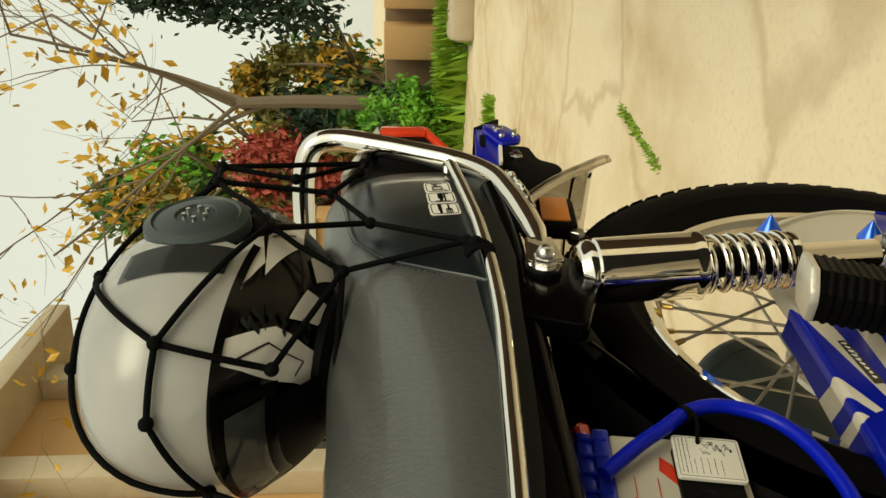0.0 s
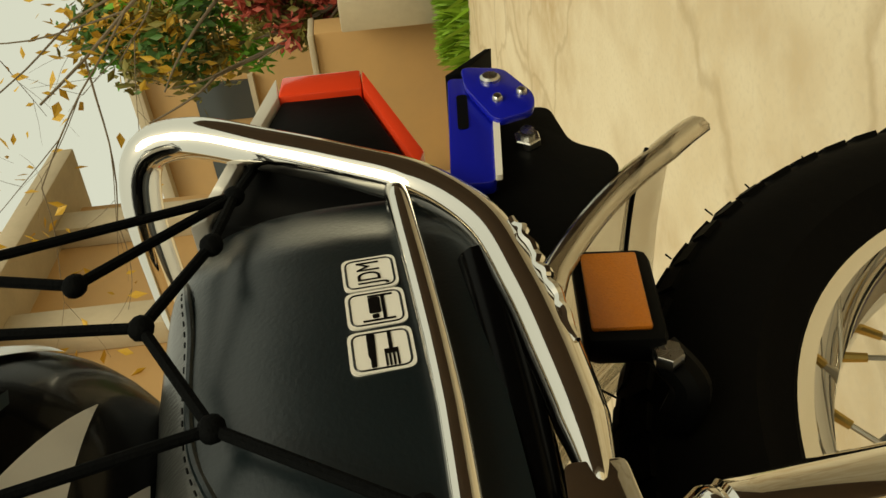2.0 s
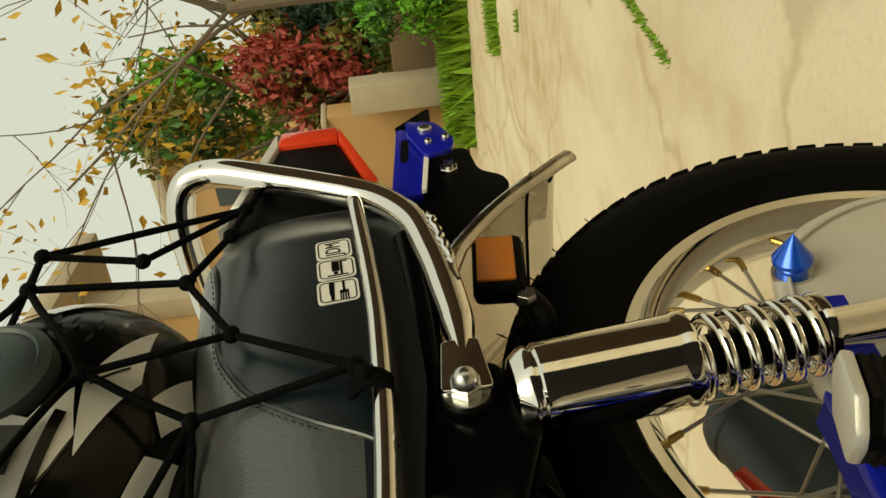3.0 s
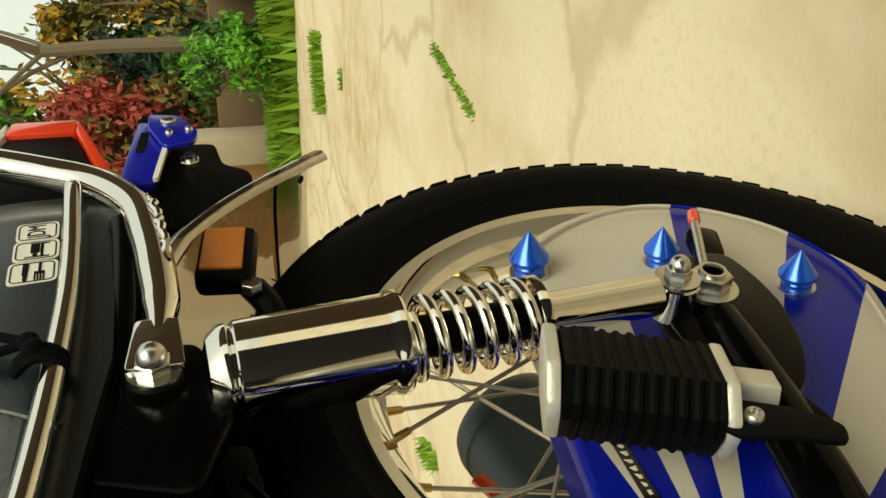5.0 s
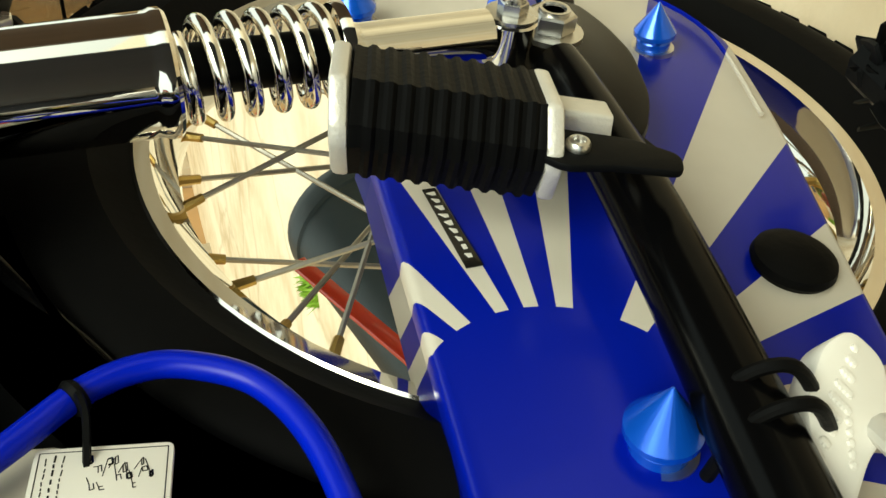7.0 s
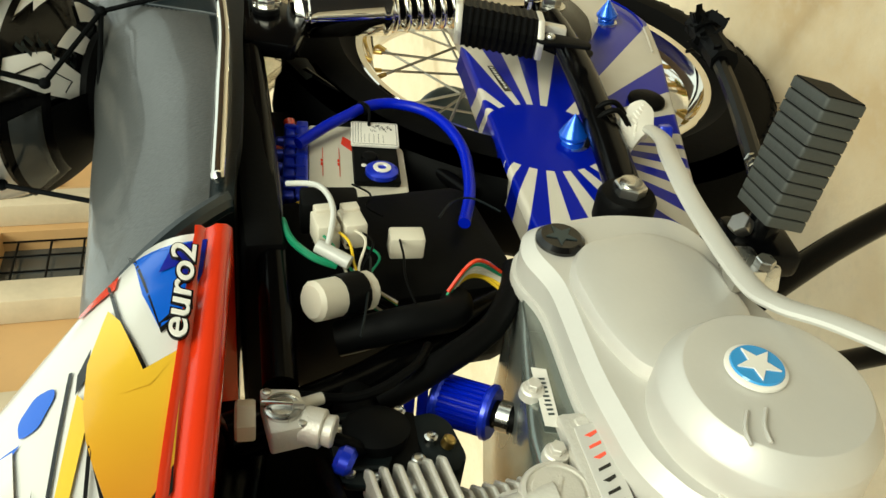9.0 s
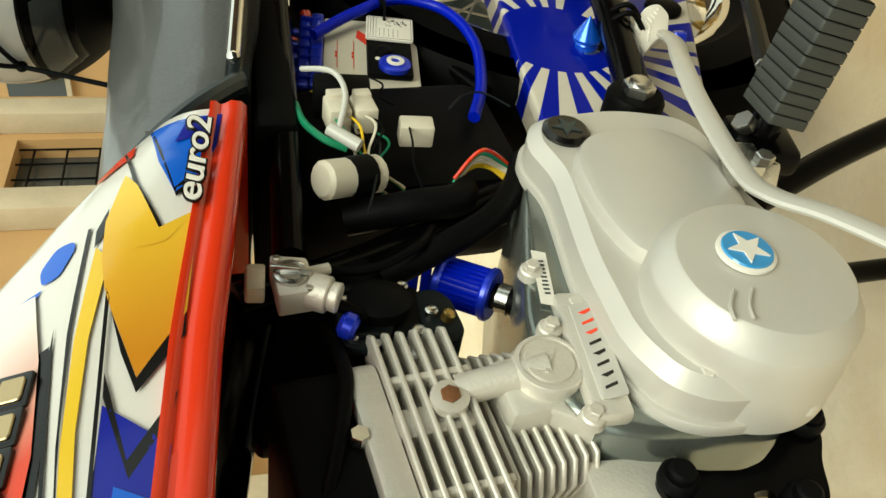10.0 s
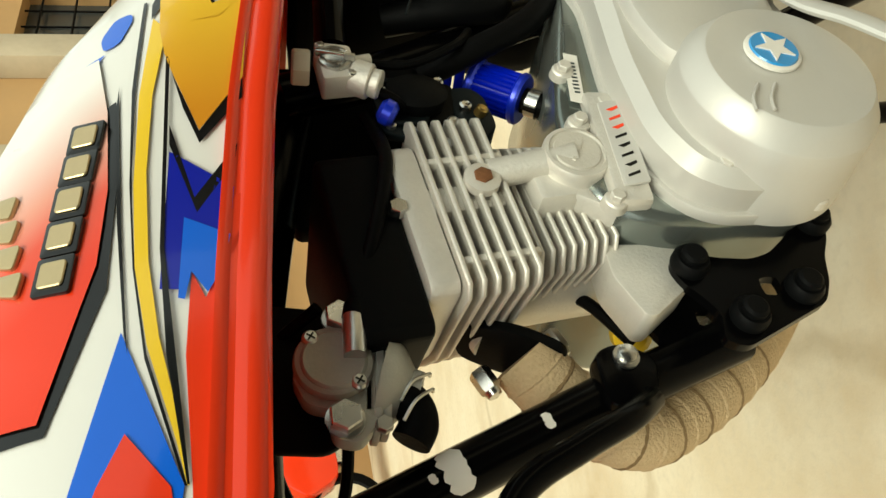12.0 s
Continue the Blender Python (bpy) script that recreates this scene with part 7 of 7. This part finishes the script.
    for k in range(26):
        t = rng.uniform(0, 1)
        p = Vector((-0.165, -0.114, 0.142)).lerp(Vector((-0.085, -0.112, 0.128)), t)
        q = [p + Vector([rng.gauss(0, 0.011) for _ in range(3)]) for _ in range(4)]
        tube(bm, q, [0.004, 0.007, 0.005, 0.001], seg=5, steps=3, flat=0.3)
    tube(bm, [(-0.185, -0.113, 0.148), (-0.13, -0.113, 0.136), (-0.085, -0.112, 0.128)], 0.016, seg=9, steps=4)
    part("tape_wrap", bm, SATIN, s, "torn black plastic tape")["kind"] = "stuff"
    bm = bmesh.new()
    pts = []
    for k in range(90):
        t = k / 89
        c = Vector((-0.52, -0.128, 0.292)).lerp(Vector((-0.38, -0.120, 0.235)), t)
        pts.append(c + Vector((0, math.cos(k * 1.2), math.sin(k * 1.2))) * 0.0045)
    tube(bm, pts, 0.0012, seg=5, smooth=False)
    part("stand_spring", bm, STEEL, s)
    bm = bmesh.new()
    tube(bm, [(-0.505, -0.06, 0.280), (-0.470, -0.085, 0.18), (-0.44, -0.11, 0.06), (-0.43, -0.115, GROUND_Z + 0.008)], 0.0125, seg=12)
    block(bm, (-0.42, -0.12, GROUND_Z + 0.008), (0.07, 0.03, 0.016), bevel=0.004)
    part("main_stand_leg", bm, GLOSS, s)
    bm = bmesh.new()
    tube(bm, [(-0.505, 0.06, 0.280), (-0.470, 0.085, 0.18), (-0.44, 0.11, 0.06), (-0.43, 0.115, GROUND_Z + 0.008)], 0.0125, seg=12)
    part("main_stand_leg", bm, GLOSS, s)


pedals()


TANK_LOW = [(-1.2, 0.742), (-1.05, 0.735), (-0.91, 0.727), (-0.81, 0.721), (-0.69, 0.711), (-0.60, 0.700), (-0.46, 0.684)]
TANK_HALF = [(-1.16, 0.05), (-1.12, 0.09), (-1.05, 0.135), (-0.95, 0.15), (-0.80, 0.151), (-0.65, 0.147), (-0.55, 0.140), (-0.48, 0.132), (-0.46, 0.128)]
TANK_TOP = [(-1.16, 0.81), (-1.12, 0.84), (-1.05, 0.885), (-0.90, 0.92), (-0.75, 0.912), (-0.60, 0.868), (-0.50, 0.81), (-0.46, 0.78)]


def tank_half(x, z):
    """The tank's half-width at a place along it and a height."""
    low, w, top = table(TANK_LOW, x), table(TANK_HALF, x), table(TANK_TOP, x)
    if z - low < 0.02:
        return w
    q = min(1.0, (z - low - 0.02) / (top - low - 0.02))
    return (w - 0.003) * max(0.0, 1 - q ** 2.4) ** 0.5


def fuel_tank():
    t = empty("fuel_tank")
    t.parent = bike
    t.location = (0.006, 0, 0.015)
    bm, rings = bmesh.new(), []
    for i in range(57):
        x = -1.16 + 0.70 * i / 56
        low, top = table(TANK_LOW, x), table(TANK_TOP, x)
        half = []
        for k in range(25):
            q = math.sin(math.pi / 2 * k / 24)
            z = low + 0.0201 + (top - low - 0.0201) * q
            half.append((tank_half(x, z), z))
        ring = [bm.verts.new((x, -y, z)) for y, z in half] + [bm.verts.new((x, y, z)) for y, z in half[-2::-1]]
        rings.append(ring)
    for p, q in zip(rings, rings[1:]):
        for j in range(len(p) - 1):
            bm.faces.new((p[j], p[j + 1], q[j + 1], q[j]))
    bm.faces.new(rings[0])
    bm.faces.new(rings[-1][::-1])
    part("tank_shell", bm, WHITE, t, "white painted tank shell", smooth=50)
    # rolled red lower flange
    bm, rings = bmesh.new(), []
    for i in range(57):
        x = -1.16 + 0.705 * i / 56
        low, w = table(TANK_LOW, x), table(TANK_HALF, x)
        cross = [(w - 0.02, low - 0.001), (w - 0.004, low - 0.001), (w, low + 0.003), (w + 0.001, low + 0.010), (w - 0.0020, low + 0.0150), (w - 0.0024, low + 0.0175), (w + 0.0004, low + 0.0205), (w + 0.0006, low + 0.0245), (w - 0.006, low + 0.0250)]
        rings.append([bm.verts.new((x, -y, z)) for y, z in cross] + [bm.verts.new((x, y, z)) for y, z in cross[::-1]])
    for p, q in zip(rings, rings[1:]):
        for j in range(len(p) - 1):
            bm.faces.new((p[j], p[j + 1], q[j + 1], q[j]))
    bm.faces.new(rings[0])
    bm.faces.new(rings[-1][::-1])
    part("tank_flange", bm, RED, t, "glossy red lower flange", smooth=50)

    def decal(outline, mat, layer):
        """A painted field that follows the tank's side."""
        bm = bmesh.new()
        f = bm.faces.new([bm.verts.new((x, 0, z)) for x, z in outline])
        bmesh.ops.triangulate(bm, faces=[f])
        for _ in range(6):
            long = [e for e in bm.edges if e.calc_length() > 0.008]
            if long:
                bmesh.ops.subdivide_edges(bm, edges=long, cuts=1)
        bmesh.ops.triangulate(bm, faces=bm.faces[:])
        for v in bm.verts:
            v.co.y = -tank_half(v.co.x, max(v.co.z, table(TANK_LOW, v.co.x) + 0.0202)) - 0.0005 - 0.0006 * layer
        bmesh.ops.recalc_face_normals(bm, faces=bm.faces[:])
        part("graphic", bm, mat, t, smooth=60)

    decal([(-0.664, 0.829), (-0.640, 0.815), (-0.635, 0.803), (-0.656, 0.813), (-0.685, 0.826)], AZURE, 1)
    decal([(-0.514, 0.785), (-0.489, 0.759), (-0.510, 0.760), (-0.524, 0.780)], RED, 2)
    decal([(-0.684, 0.794), (-0.752, 0.791), (-0.813, 0.793), (-0.881, 0.815), (-0.883, 0.843), (-0.756, 0.857), (-0.714, 0.834)], INK, 1)
    decal([(-0.640, 0.806), (-0.693, 0.798), (-0.752, 0.795), (-0.799, 0.798), (-0.875, 0.818), (-0.875, 0.842), (-0.860, 0.872), (-0.780, 0.884), (-0.710, 0.875), (-0.650, 0.850)], REDGLARE, 3)
    decal([(-0.837, 0.786), (-0.854, 0.780), (-0.911, 0.760), (-0.923, 0.762), (-0.917, 0.806), (-0.905, 0.803)], AZURE, 1)
    decal([(-0.886, 0.783), (-0.911, 0.765), (-0.921, 0.764), (-0.916, 0.796), (-0.907, 0.793)], RED, 2)
    decal([(-0.671, 0.793), (-0.694, 0.794), (-0.774, 0.790), (-0.837, 0.785), (-0.849, 0.783), (-0.775, 0.788), (-0.695, 0.792)], INK, 1)
    decal([(-0.589, 0.782), (-0.678, 0.786), (-0.750, 0.785), (-0.803, 0.782), (-0.852, 0.776), (-0.904, 0.762), (-0.911, 0.760), (-0.911, 0.759), (-0.899, 0.762), (-0.850, 0.775), (-0.803, 0.781), (-0.750, 0.784), (-0.678, 0.784), (-0.589, 0.780)], INK, 1)
    decal([(-0.611, 0.776), (-0.684, 0.782), (-0.751, 0.783), (-0.803, 0.781), (-0.846, 0.775), (-0.892, 0.763), (-0.911, 0.759), (-0.911, 0.758), (-0.887, 0.761), (-0.842, 0.770), (-0.800, 0.775), (-0.743, 0.777), (-0.685, 0.775), (-0.625, 0.768)], GOLD, 2)
    decal([(-0.650, 0.768), (-0.725, 0.769), (-0.794, 0.770), (-0.851, 0.767), (-0.911, 0.759), (-0.911, 0.758), (-0.851, 0.766), (-0.794, 0.768), (-0.725, 0.767), (-0.658, 0.766)], INK, 3)
    decal([(-0.730, 0.766), (-0.745, 0.763), (-0.774, 0.753), (-0.757, 0.735), (-0.807, 0.740), (-0.815, 0.749), (-0.776, 0.759), (-0.818, 0.761), (-0.817, 0.770)], NAVY, 2)
    decal([(-0.776, 0.759), (-0.799, 0.751), (-0.788, 0.738), (-0.806, 0.741), (-0.821, 0.749), (-0.809, 0.756), (-0.824, 0.759), (-0.823, 0.762)], AZURE, 3)
    decal([(-0.808, 0.756), (-0.823, 0.750), (-0.805, 0.739), (-0.762, 0.735), (-0.757, 0.722), (-0.915, 0.726), (-0.930, 0.728), (-0.926, 0.757), (-0.911, 0.757), (-0.852, 0.759)], RED, 1)
    decal([(-0.476, 0.750), (-0.480, 0.725), (-0.472, 0.701), (-0.514, 0.706), (-0.549, 0.716), (-0.556, 0.724), (-0.567, 0.733), (-0.529, 0.743)], AZURE, 1)
    decal([(-0.480, 0.725), (-0.472, 0.701), (-0.514, 0.706), (-0.535, 0.714), (-0.503, 0.720), (-0.508, 0.733)], NAVY, 2)
    decal([(-0.448, 0.756), (-0.456, 0.752), (-0.562, 0.733), (-0.549, 0.723), (-0.555, 0.720), (-0.572, 0.732)], INK, 1)
    decal([(-0.494, 0.767), (-0.502, 0.764), (-0.551, 0.755), (-0.607, 0.738), (-0.583, 0.718), (-0.592, 0.719), (-0.616, 0.738), (-0.560, 0.756)], INK, 2)
    decal([(-0.538, 0.763), (-0.555, 0.755), (-0.616, 0.738), (-0.587, 0.719), (-0.674, 0.727), (-0.716, 0.751), (-0.667, 0.765), (-0.650, 0.769), (-0.624, 0.772), (-0.588, 0.772)], FADE, 3)
    decal([(-0.662, 0.766), (-0.667, 0.765), (-0.716, 0.751), (-0.674, 0.727), (-0.690, 0.728), (-0.725, 0.751), (-0.698, 0.759)], INK, 2)
    decal([(-0.710, 0.766), (-0.763, 0.754), (-0.726, 0.732), (-0.740, 0.734), (-0.773, 0.753), (-0.725, 0.766)], INK, 2)
    decal([(-0.572, 0.771), (-0.597, 0.771), (-0.611, 0.777), (-0.594, 0.777)], INK, 1)
    decal(rounded([(-0.616, 0.807), (-0.598, 0.799), (-0.597, 0.789), (-0.606, 0.788), (-0.628, 0.795), (-0.632, 0.804)], 0.006), AZURE, 1)

    # raised badge of plain bars and a wing
    a, b = Vector((-0.812, 0, 0.817)), Vector((-0.700, 0, 0.806))
    for k in range(5):
        c = a.lerp(b, (k + 0.5) / 5)
        y = -tank_half(c.x, c.z) - 0.001
        m = Matrix.Translation((c.x, y, c.z)) @ Matrix.Rotation(radians(5.6), 4, "Y") @ Matrix.Rotation(radians(-22), 4, "X") @ SIDE
        bm = bmesh.new()
        slab(bm, m, rounded([(-0.0108, -0.0095), (0.0108, -0.0095), (0.0108, 0.0095), (-0.0108, 0.0095)], 0.002), 0.003, 0.0006)
        base = part("badge_block", bm, INK, t, "raised tank badge block")
        bm = bmesh.new()
        slab(bm, m @ Matrix.Translation((0, 0, 0.003)), rounded([(-0.0072, -0.0066), (0.0072, -0.0066), (0.0072, 0.0066), (-0.0072, 0.0066)], 0.0025), 0.0014, 0.0005, 1)
        part("badge_face", bm, BADGE, base, smooth=0)
    bm = bmesh.new()
    for k in range(4):
        c = Vector((-0.80 + 0.018 * k, 0, 0.838 + 0.003 * k))
        y = -tank_half(c.x, c.z) - 0.001
        m = Matrix.Translation((c.x, y, c.z)) @ Matrix.Rotation(radians(4), 4, "Y") @ Matrix.Rotation(radians(-35), 4, "X") @ SIDE
        slab(bm, m, rounded([(-0.008, -0.008), (0.006, -0.010), (0.010, 0.014), (0.0, 0.012)], 0.003), 0.003, 0.0006)
    part("wing_badge", bm, BADGE, t, "gold wing-shaped badge")
    m = Matrix.Translation((-0.5395, -0.1430, 0.7200)) @ Matrix.Rotation(radians(4), 4, "Z") @ Matrix.Rotation(radians(6), 4, "Y") @ SIDE @ Matrix.Diagonal((1.78, 1, 1, 1))
    words("lettering_outline", "euro2", m, 0.0222, 0.0006, INK, t, 1.0, 0.22, swell=0.0013)
    words("lettering", "euro2", m @ Matrix.Translation((0, 0, 0.0007)), 0.0222, 0.0006, PAPER, t, 1.0, 0.22, "white slanted lettering", swell=0.0002)


fuel_tank()


# ---- the helmet under its cargo net ----
HELM = Matrix.Translation((0.020, 0.0, 0.920)) @ Matrix.Rotation(radians(6), 4, "Z") @ Matrix.Rotation(radians(14), 4, "Y")
HX, HY, HZ = 0.160, 0.126, 0.124


def helmet_point(lat, lon, grow=0.0):
    """A place on the shell: lat up from the brim, lon round from the face."""
    cl = math.cos(lat)
    x, y, z = -math.cos(lon) * cl, -math.sin(lon) * cl, math.sin(lat)
    k = 1.0
    if z < 0:
        k = 1 - 0.10 * z * z
    return HELM @ Vector((x * (HX + grow) * k, y * (HY + grow) * k, z * (HZ + grow) * (0.82 if z > 0 else 1.0)))


def helmet_patch(name, mat, parent, lat, lon, grow, n=(14, 26), label="", slant=0.0):
    bm = bmesh.new()
    rows = []
    for i in range(n[0] + 1):
        a = radians(lat[0] + (lat[1] - lat[0]) * i / n[0])
        rows.append([bm.verts.new(helmet_point(a, radians(lon[0] + slant * i / n[0] + (lon[1] - lon[0]) * j / n[1]), grow)) for j in range(n[1] + 1)])
    for p, q in zip(rows, rows[1:]):
        for j in range(n[1]):
            bm.faces.new((p[j], p[j + 1], q[j + 1], q[j]))
    bmesh.ops.solidify(bm, geom=bm.faces[:], thickness=-0.0025)
    return part(name, bm, mat, parent, label, smooth=60)


def helmet_decal(name, mat, parent, outline, grow, label=""):
    """A painted field on the shell, its outline given in degrees of lat and lon."""
    bm = bmesh.new()
    f = bm.faces.new([bm.verts.new((a, b, 0)) for a, b in outline])
    bmesh.ops.triangulate(bm, faces=[f])
    for _ in range(5):
        long = [e for e in bm.edges if e.calc_length() > 5.0]
        if long:
            bmesh.ops.subdivide_edges(bm, edges=long, cuts=1)
    bmesh.ops.triangulate(bm, faces=bm.faces[:])
    for v in bm.verts:
        v.co = helmet_point(radians(v.co.x), radians(v.co.y), grow)
    bmesh.ops.recalc_face_normals(bm, faces=bm.faces[:])
    return part(name, bm, mat, parent, label, smooth=60)


def helmet():
    h = empty("helmet")
    helmet_patch("shell", INK, h, (-66, 90), (0, 360), 0.0, (30, 60), "black painted shell with white graphics")
    helmet_patch("visor", VISOR, h, (-24, 66), (-74, 74), 0.004, (22, 40), "face shield with sky reflection painted as pale streaks")
    helmet_patch("visor_trim", INK, h, (-27, -24), (-78, 78), 0.0045, (2, 40))
    helmet_patch("visor_tint", PANE, h, (-20, 22), (60, 72), 0.0052, (12, 6), "dark tinted edge of the shield", slant=-8)
    for sgn in (-1, 1):
        # angular white fields on the cheek, edged with thin black lines
        for field in ([(-27, 37), (-43, 46), (-50, 44), (-64, 34), (-65, 4), (-54, 15), (-34, 25), (-27, 27)], [(-17, 68), (-20, 78), (-25, 86), (-31, 73), (-25, 48), (-22, 58)],
                      [(-26, 89), (-29, 125), (-39, 98), (-33, 67), (-30, 77)], [(-44, 96), (-48, 120), (-58, 104), (-52, 84)], [(-47, 52), (-60, 56), (-64, 78), (-50, 74)], [(0, 112), (22, 118), (18, 146), (-10, 138)]):
            helmet_decal("graphic", WHITE, h, [(a, sgn * b) for a, b in field], 0.0026, "white angular graphic field")
        for (a0, b0), (a1, b1) in (((-31, 28), (-42, 37)), ((-42, 37), (-57, 28)), ((-57, 28), (-54, 19)), ((-24, 50), (-29, 62)), ((-29, 62), (-31, 70)), ((-20, 62), (-26, 76)), ((-28, 88), (-34, 100))):
            helmet_decal("graphic_line", INK, h, [(a0, sgn * b0), (a0 + 0.4, sgn * (b0 + 1.1)), (a1 + 0.4, sgn * (b1 + 1.1)), (a1, sgn * b1)], 0.0034)
        rng = random.Random(40 + sgn)
        for k in range(16):
            la, lo = rng.uniform(-58, -30), rng.uniform(38, 52)
            helmet_patch("graphic_line", GREYPAINT, h, (la, la + rng.uniform(1, 5)), (sgn * lo, sgn * (lo + rng.uniform(1, 3))), 0.0030, (2, 2), slant=sgn * 3)
        for k in range(14):
            la, lo = rng.uniform(-24, 24), rng.uniform(86, 108)
            helmet_patch("graphic_line", GREYPAINT, h, (la, la + rng.uniform(1, 4)), (sgn * lo, sgn * (lo + rng.uniform(1, 4))), 0.0030, (2, 2), slant=sgn * 3)
        c = helmet_point(radians(2), radians(sgn * 84), 0.001)
        out = (c - HELM.translation).normalized()
        bm = bmesh.new()
        lathe(bm, c, out, [(0.046, -0.010), (0.045, 0.001), (0.038, 0.005), (0.036, 0.003), (0.030, 0.006), (0.018, 0.007), (0.017, 0.005), (0, 0.006)], 40)
        pv = part("visor_pivot", bm, GREYPAINT, h, "round dark grey visor pivot with steel screws")
        u = basis(out)
        for k in range(6):
            q = c + out * 0.005 + (u[1] * math.cos(k) + u[2] * math.sin(k)) * 0.010
            part("pivot_screw", rod(bmesh.new(), q, q + out * 0.004, 0.002, seg=8), STEEL, pv)
    # chin bar with its vent
    helmet_patch("chin_bar", SATIN, h, (-66, -27), (-70, 20), 0.010, (12, 24), "black chin bar", slant=-16)
    helmet_patch("vent_frame", GLOSS, h, (-45, -26), (-44, 21), 0.013, (6, 14), slant=-6)
    helmet_patch("chin_vent", PANE, h, (-41, -29), (-36, 14), 0.015, (6, 10), "smoked chin vent", slant=-6)
    bm = bmesh.new()
    ring = [helmet_point(radians(-65), radians(a), 0.003) for a in range(0, 361, 10)]
    tube(bm, ring, 0.010, seg=8, steps=2)
    part("brim", bm, RUBBER, h, "black rubber brim")
    return tagged(h, "white and black motorcycle helmet tied on the seat", "helmet")


# clear shield: the reflected sky is painted in as pale and grey streaks
VISOR = material("face_shield_painted_sky", (0.74, 0.73, 0.70), 0.22, 0.0, big=0.55, scale=34, coat=0.6, color_b=(0.40, 0.41, 0.41), stretch=(2.2, 0.6, 1.6))
helmet()


def net():
    """A black elastic cargo net drawn over the helmet and hooked to seat and rail."""
    n = empty("cargo_net")

    def on(lat, lon, g=0.010):
        return tuple(helmet_point(radians(lat), radians(lon), g))

    knots = {"a": on(55, 69), "b": on(-6, 33), "c": (0.150, -0.122, 0.926), "p": (0.104, -0.126, 0.922), "h": (0.014, -0.121, 0.867), "m": on(-20, -28), "o": on(56, 10), "x": on(-42, 26, 0.016), "n": on(-6, 8), "y": on(68, 150),
             "k": (0.142, -0.112, 0.853), "i": (0.108, -0.112, 0.816), "d": (0.048, -0.109, 0.779), "e": (-0.008, -0.090, 0.803), "f": (0.164, -0.110, 0.790), "g": (0.222, -0.096, 0.786), "j": (-0.008, -0.119, 0.696),
             "q": (-0.024, -0.126, 0.690), "r": (0.262, -0.090, 0.775), "u": (-0.19, 0.03, 0.815), "w": (0.10, 0.115, 0.76), "v": (-0.13, 0.120, 0.74)}
    links = [("a", "b"), ("a", "p"), ("p", "c"), ("b", "h"), ("b", "x"), ("b", "n"), ("n", "m"), ("m", "u"), ("p", "h"), ("c", "g"), ("c", "k"), ("k", "g"), ("p", "i"), ("i", "f"), ("f", "g"), ("g", "r"), ("i", "d"), ("d", "j"), ("h", "d"), ("h", "e"), ("e", "j"), ("x", "e"), ("j", "q"),
             ("a", "o"), ("o", "m"), ("c", "y"), ("y", "w"), ("o", "y"), ("u", "v"), ("e", "u")]
    for a, b in links:
        pa, pb = Vector(knots[a]), Vector(knots[b])
        mid = []
        for k in range(1, 8):
            q = pa.lerp(pb, k / 8)
            loc = HELM.inverted() @ q
            s = math.sqrt((loc.x / (HX + 0.009)) ** 2 + (loc.y / (HY + 0.009)) ** 2 + (loc.z / ((HZ + 0.009) * (0.82 if loc.z > 0 else 1.0))) ** 2)
            if s < 1:
                q = HELM @ (loc / s)
            top = table(SEAT_TOP, q.x) + 0.004
            x0, z0 = q.x - 0.042, (q.z + 0.0733) / 1.11
            if q.y < 0 and -0.45 < x0 < 0.15 and table(SEAT_LOW, x0) < z0 < table(SEAT_TOP, x0):
                side = seat_side(x0, z0) * 0.885 + 0.0035
                if -q.y < side:
                    if top - q.z < side + q.y:
                        q.z = top
                    else:
                        q.y = -side
            elif abs(q.y) < 0.118 and q.z < top and -0.45 < q.x < 0.15:
                q.z = top
            mid.append(q)
        part("cord", tube(bmesh.new(), [pa] + mid + [pb], 0.0028, seg=8, steps=2), CORD, n)
    for p in knots.values():
        bm = bmesh.new()
        bmesh.ops.create_icosphere(bm, subdivisions=2, radius=0.0062, matrix=Matrix.Translation(p) @ Matrix.Diagonal((1.15, 0.9, 1, 1)))
        part("knot", bm, CORD, n)
    bm = bmesh.new()
    for k in range(3):
        tube(bm, [(-0.024 - 0.005 * k, -0.118, 0.700), (-0.022 - 0.005 * k, -0.126, 0.688), (-0.024 - 0.005 * k, -0.120, 0.676), (-0.024 - 0.005 * k, -0.108, 0.680)], 0.0028, seg=6)
    part("hook", bm, CORD, n)
    return tagged(n, "black elastic cargo net stretched over the helmet and seat", "cargo net")


net()
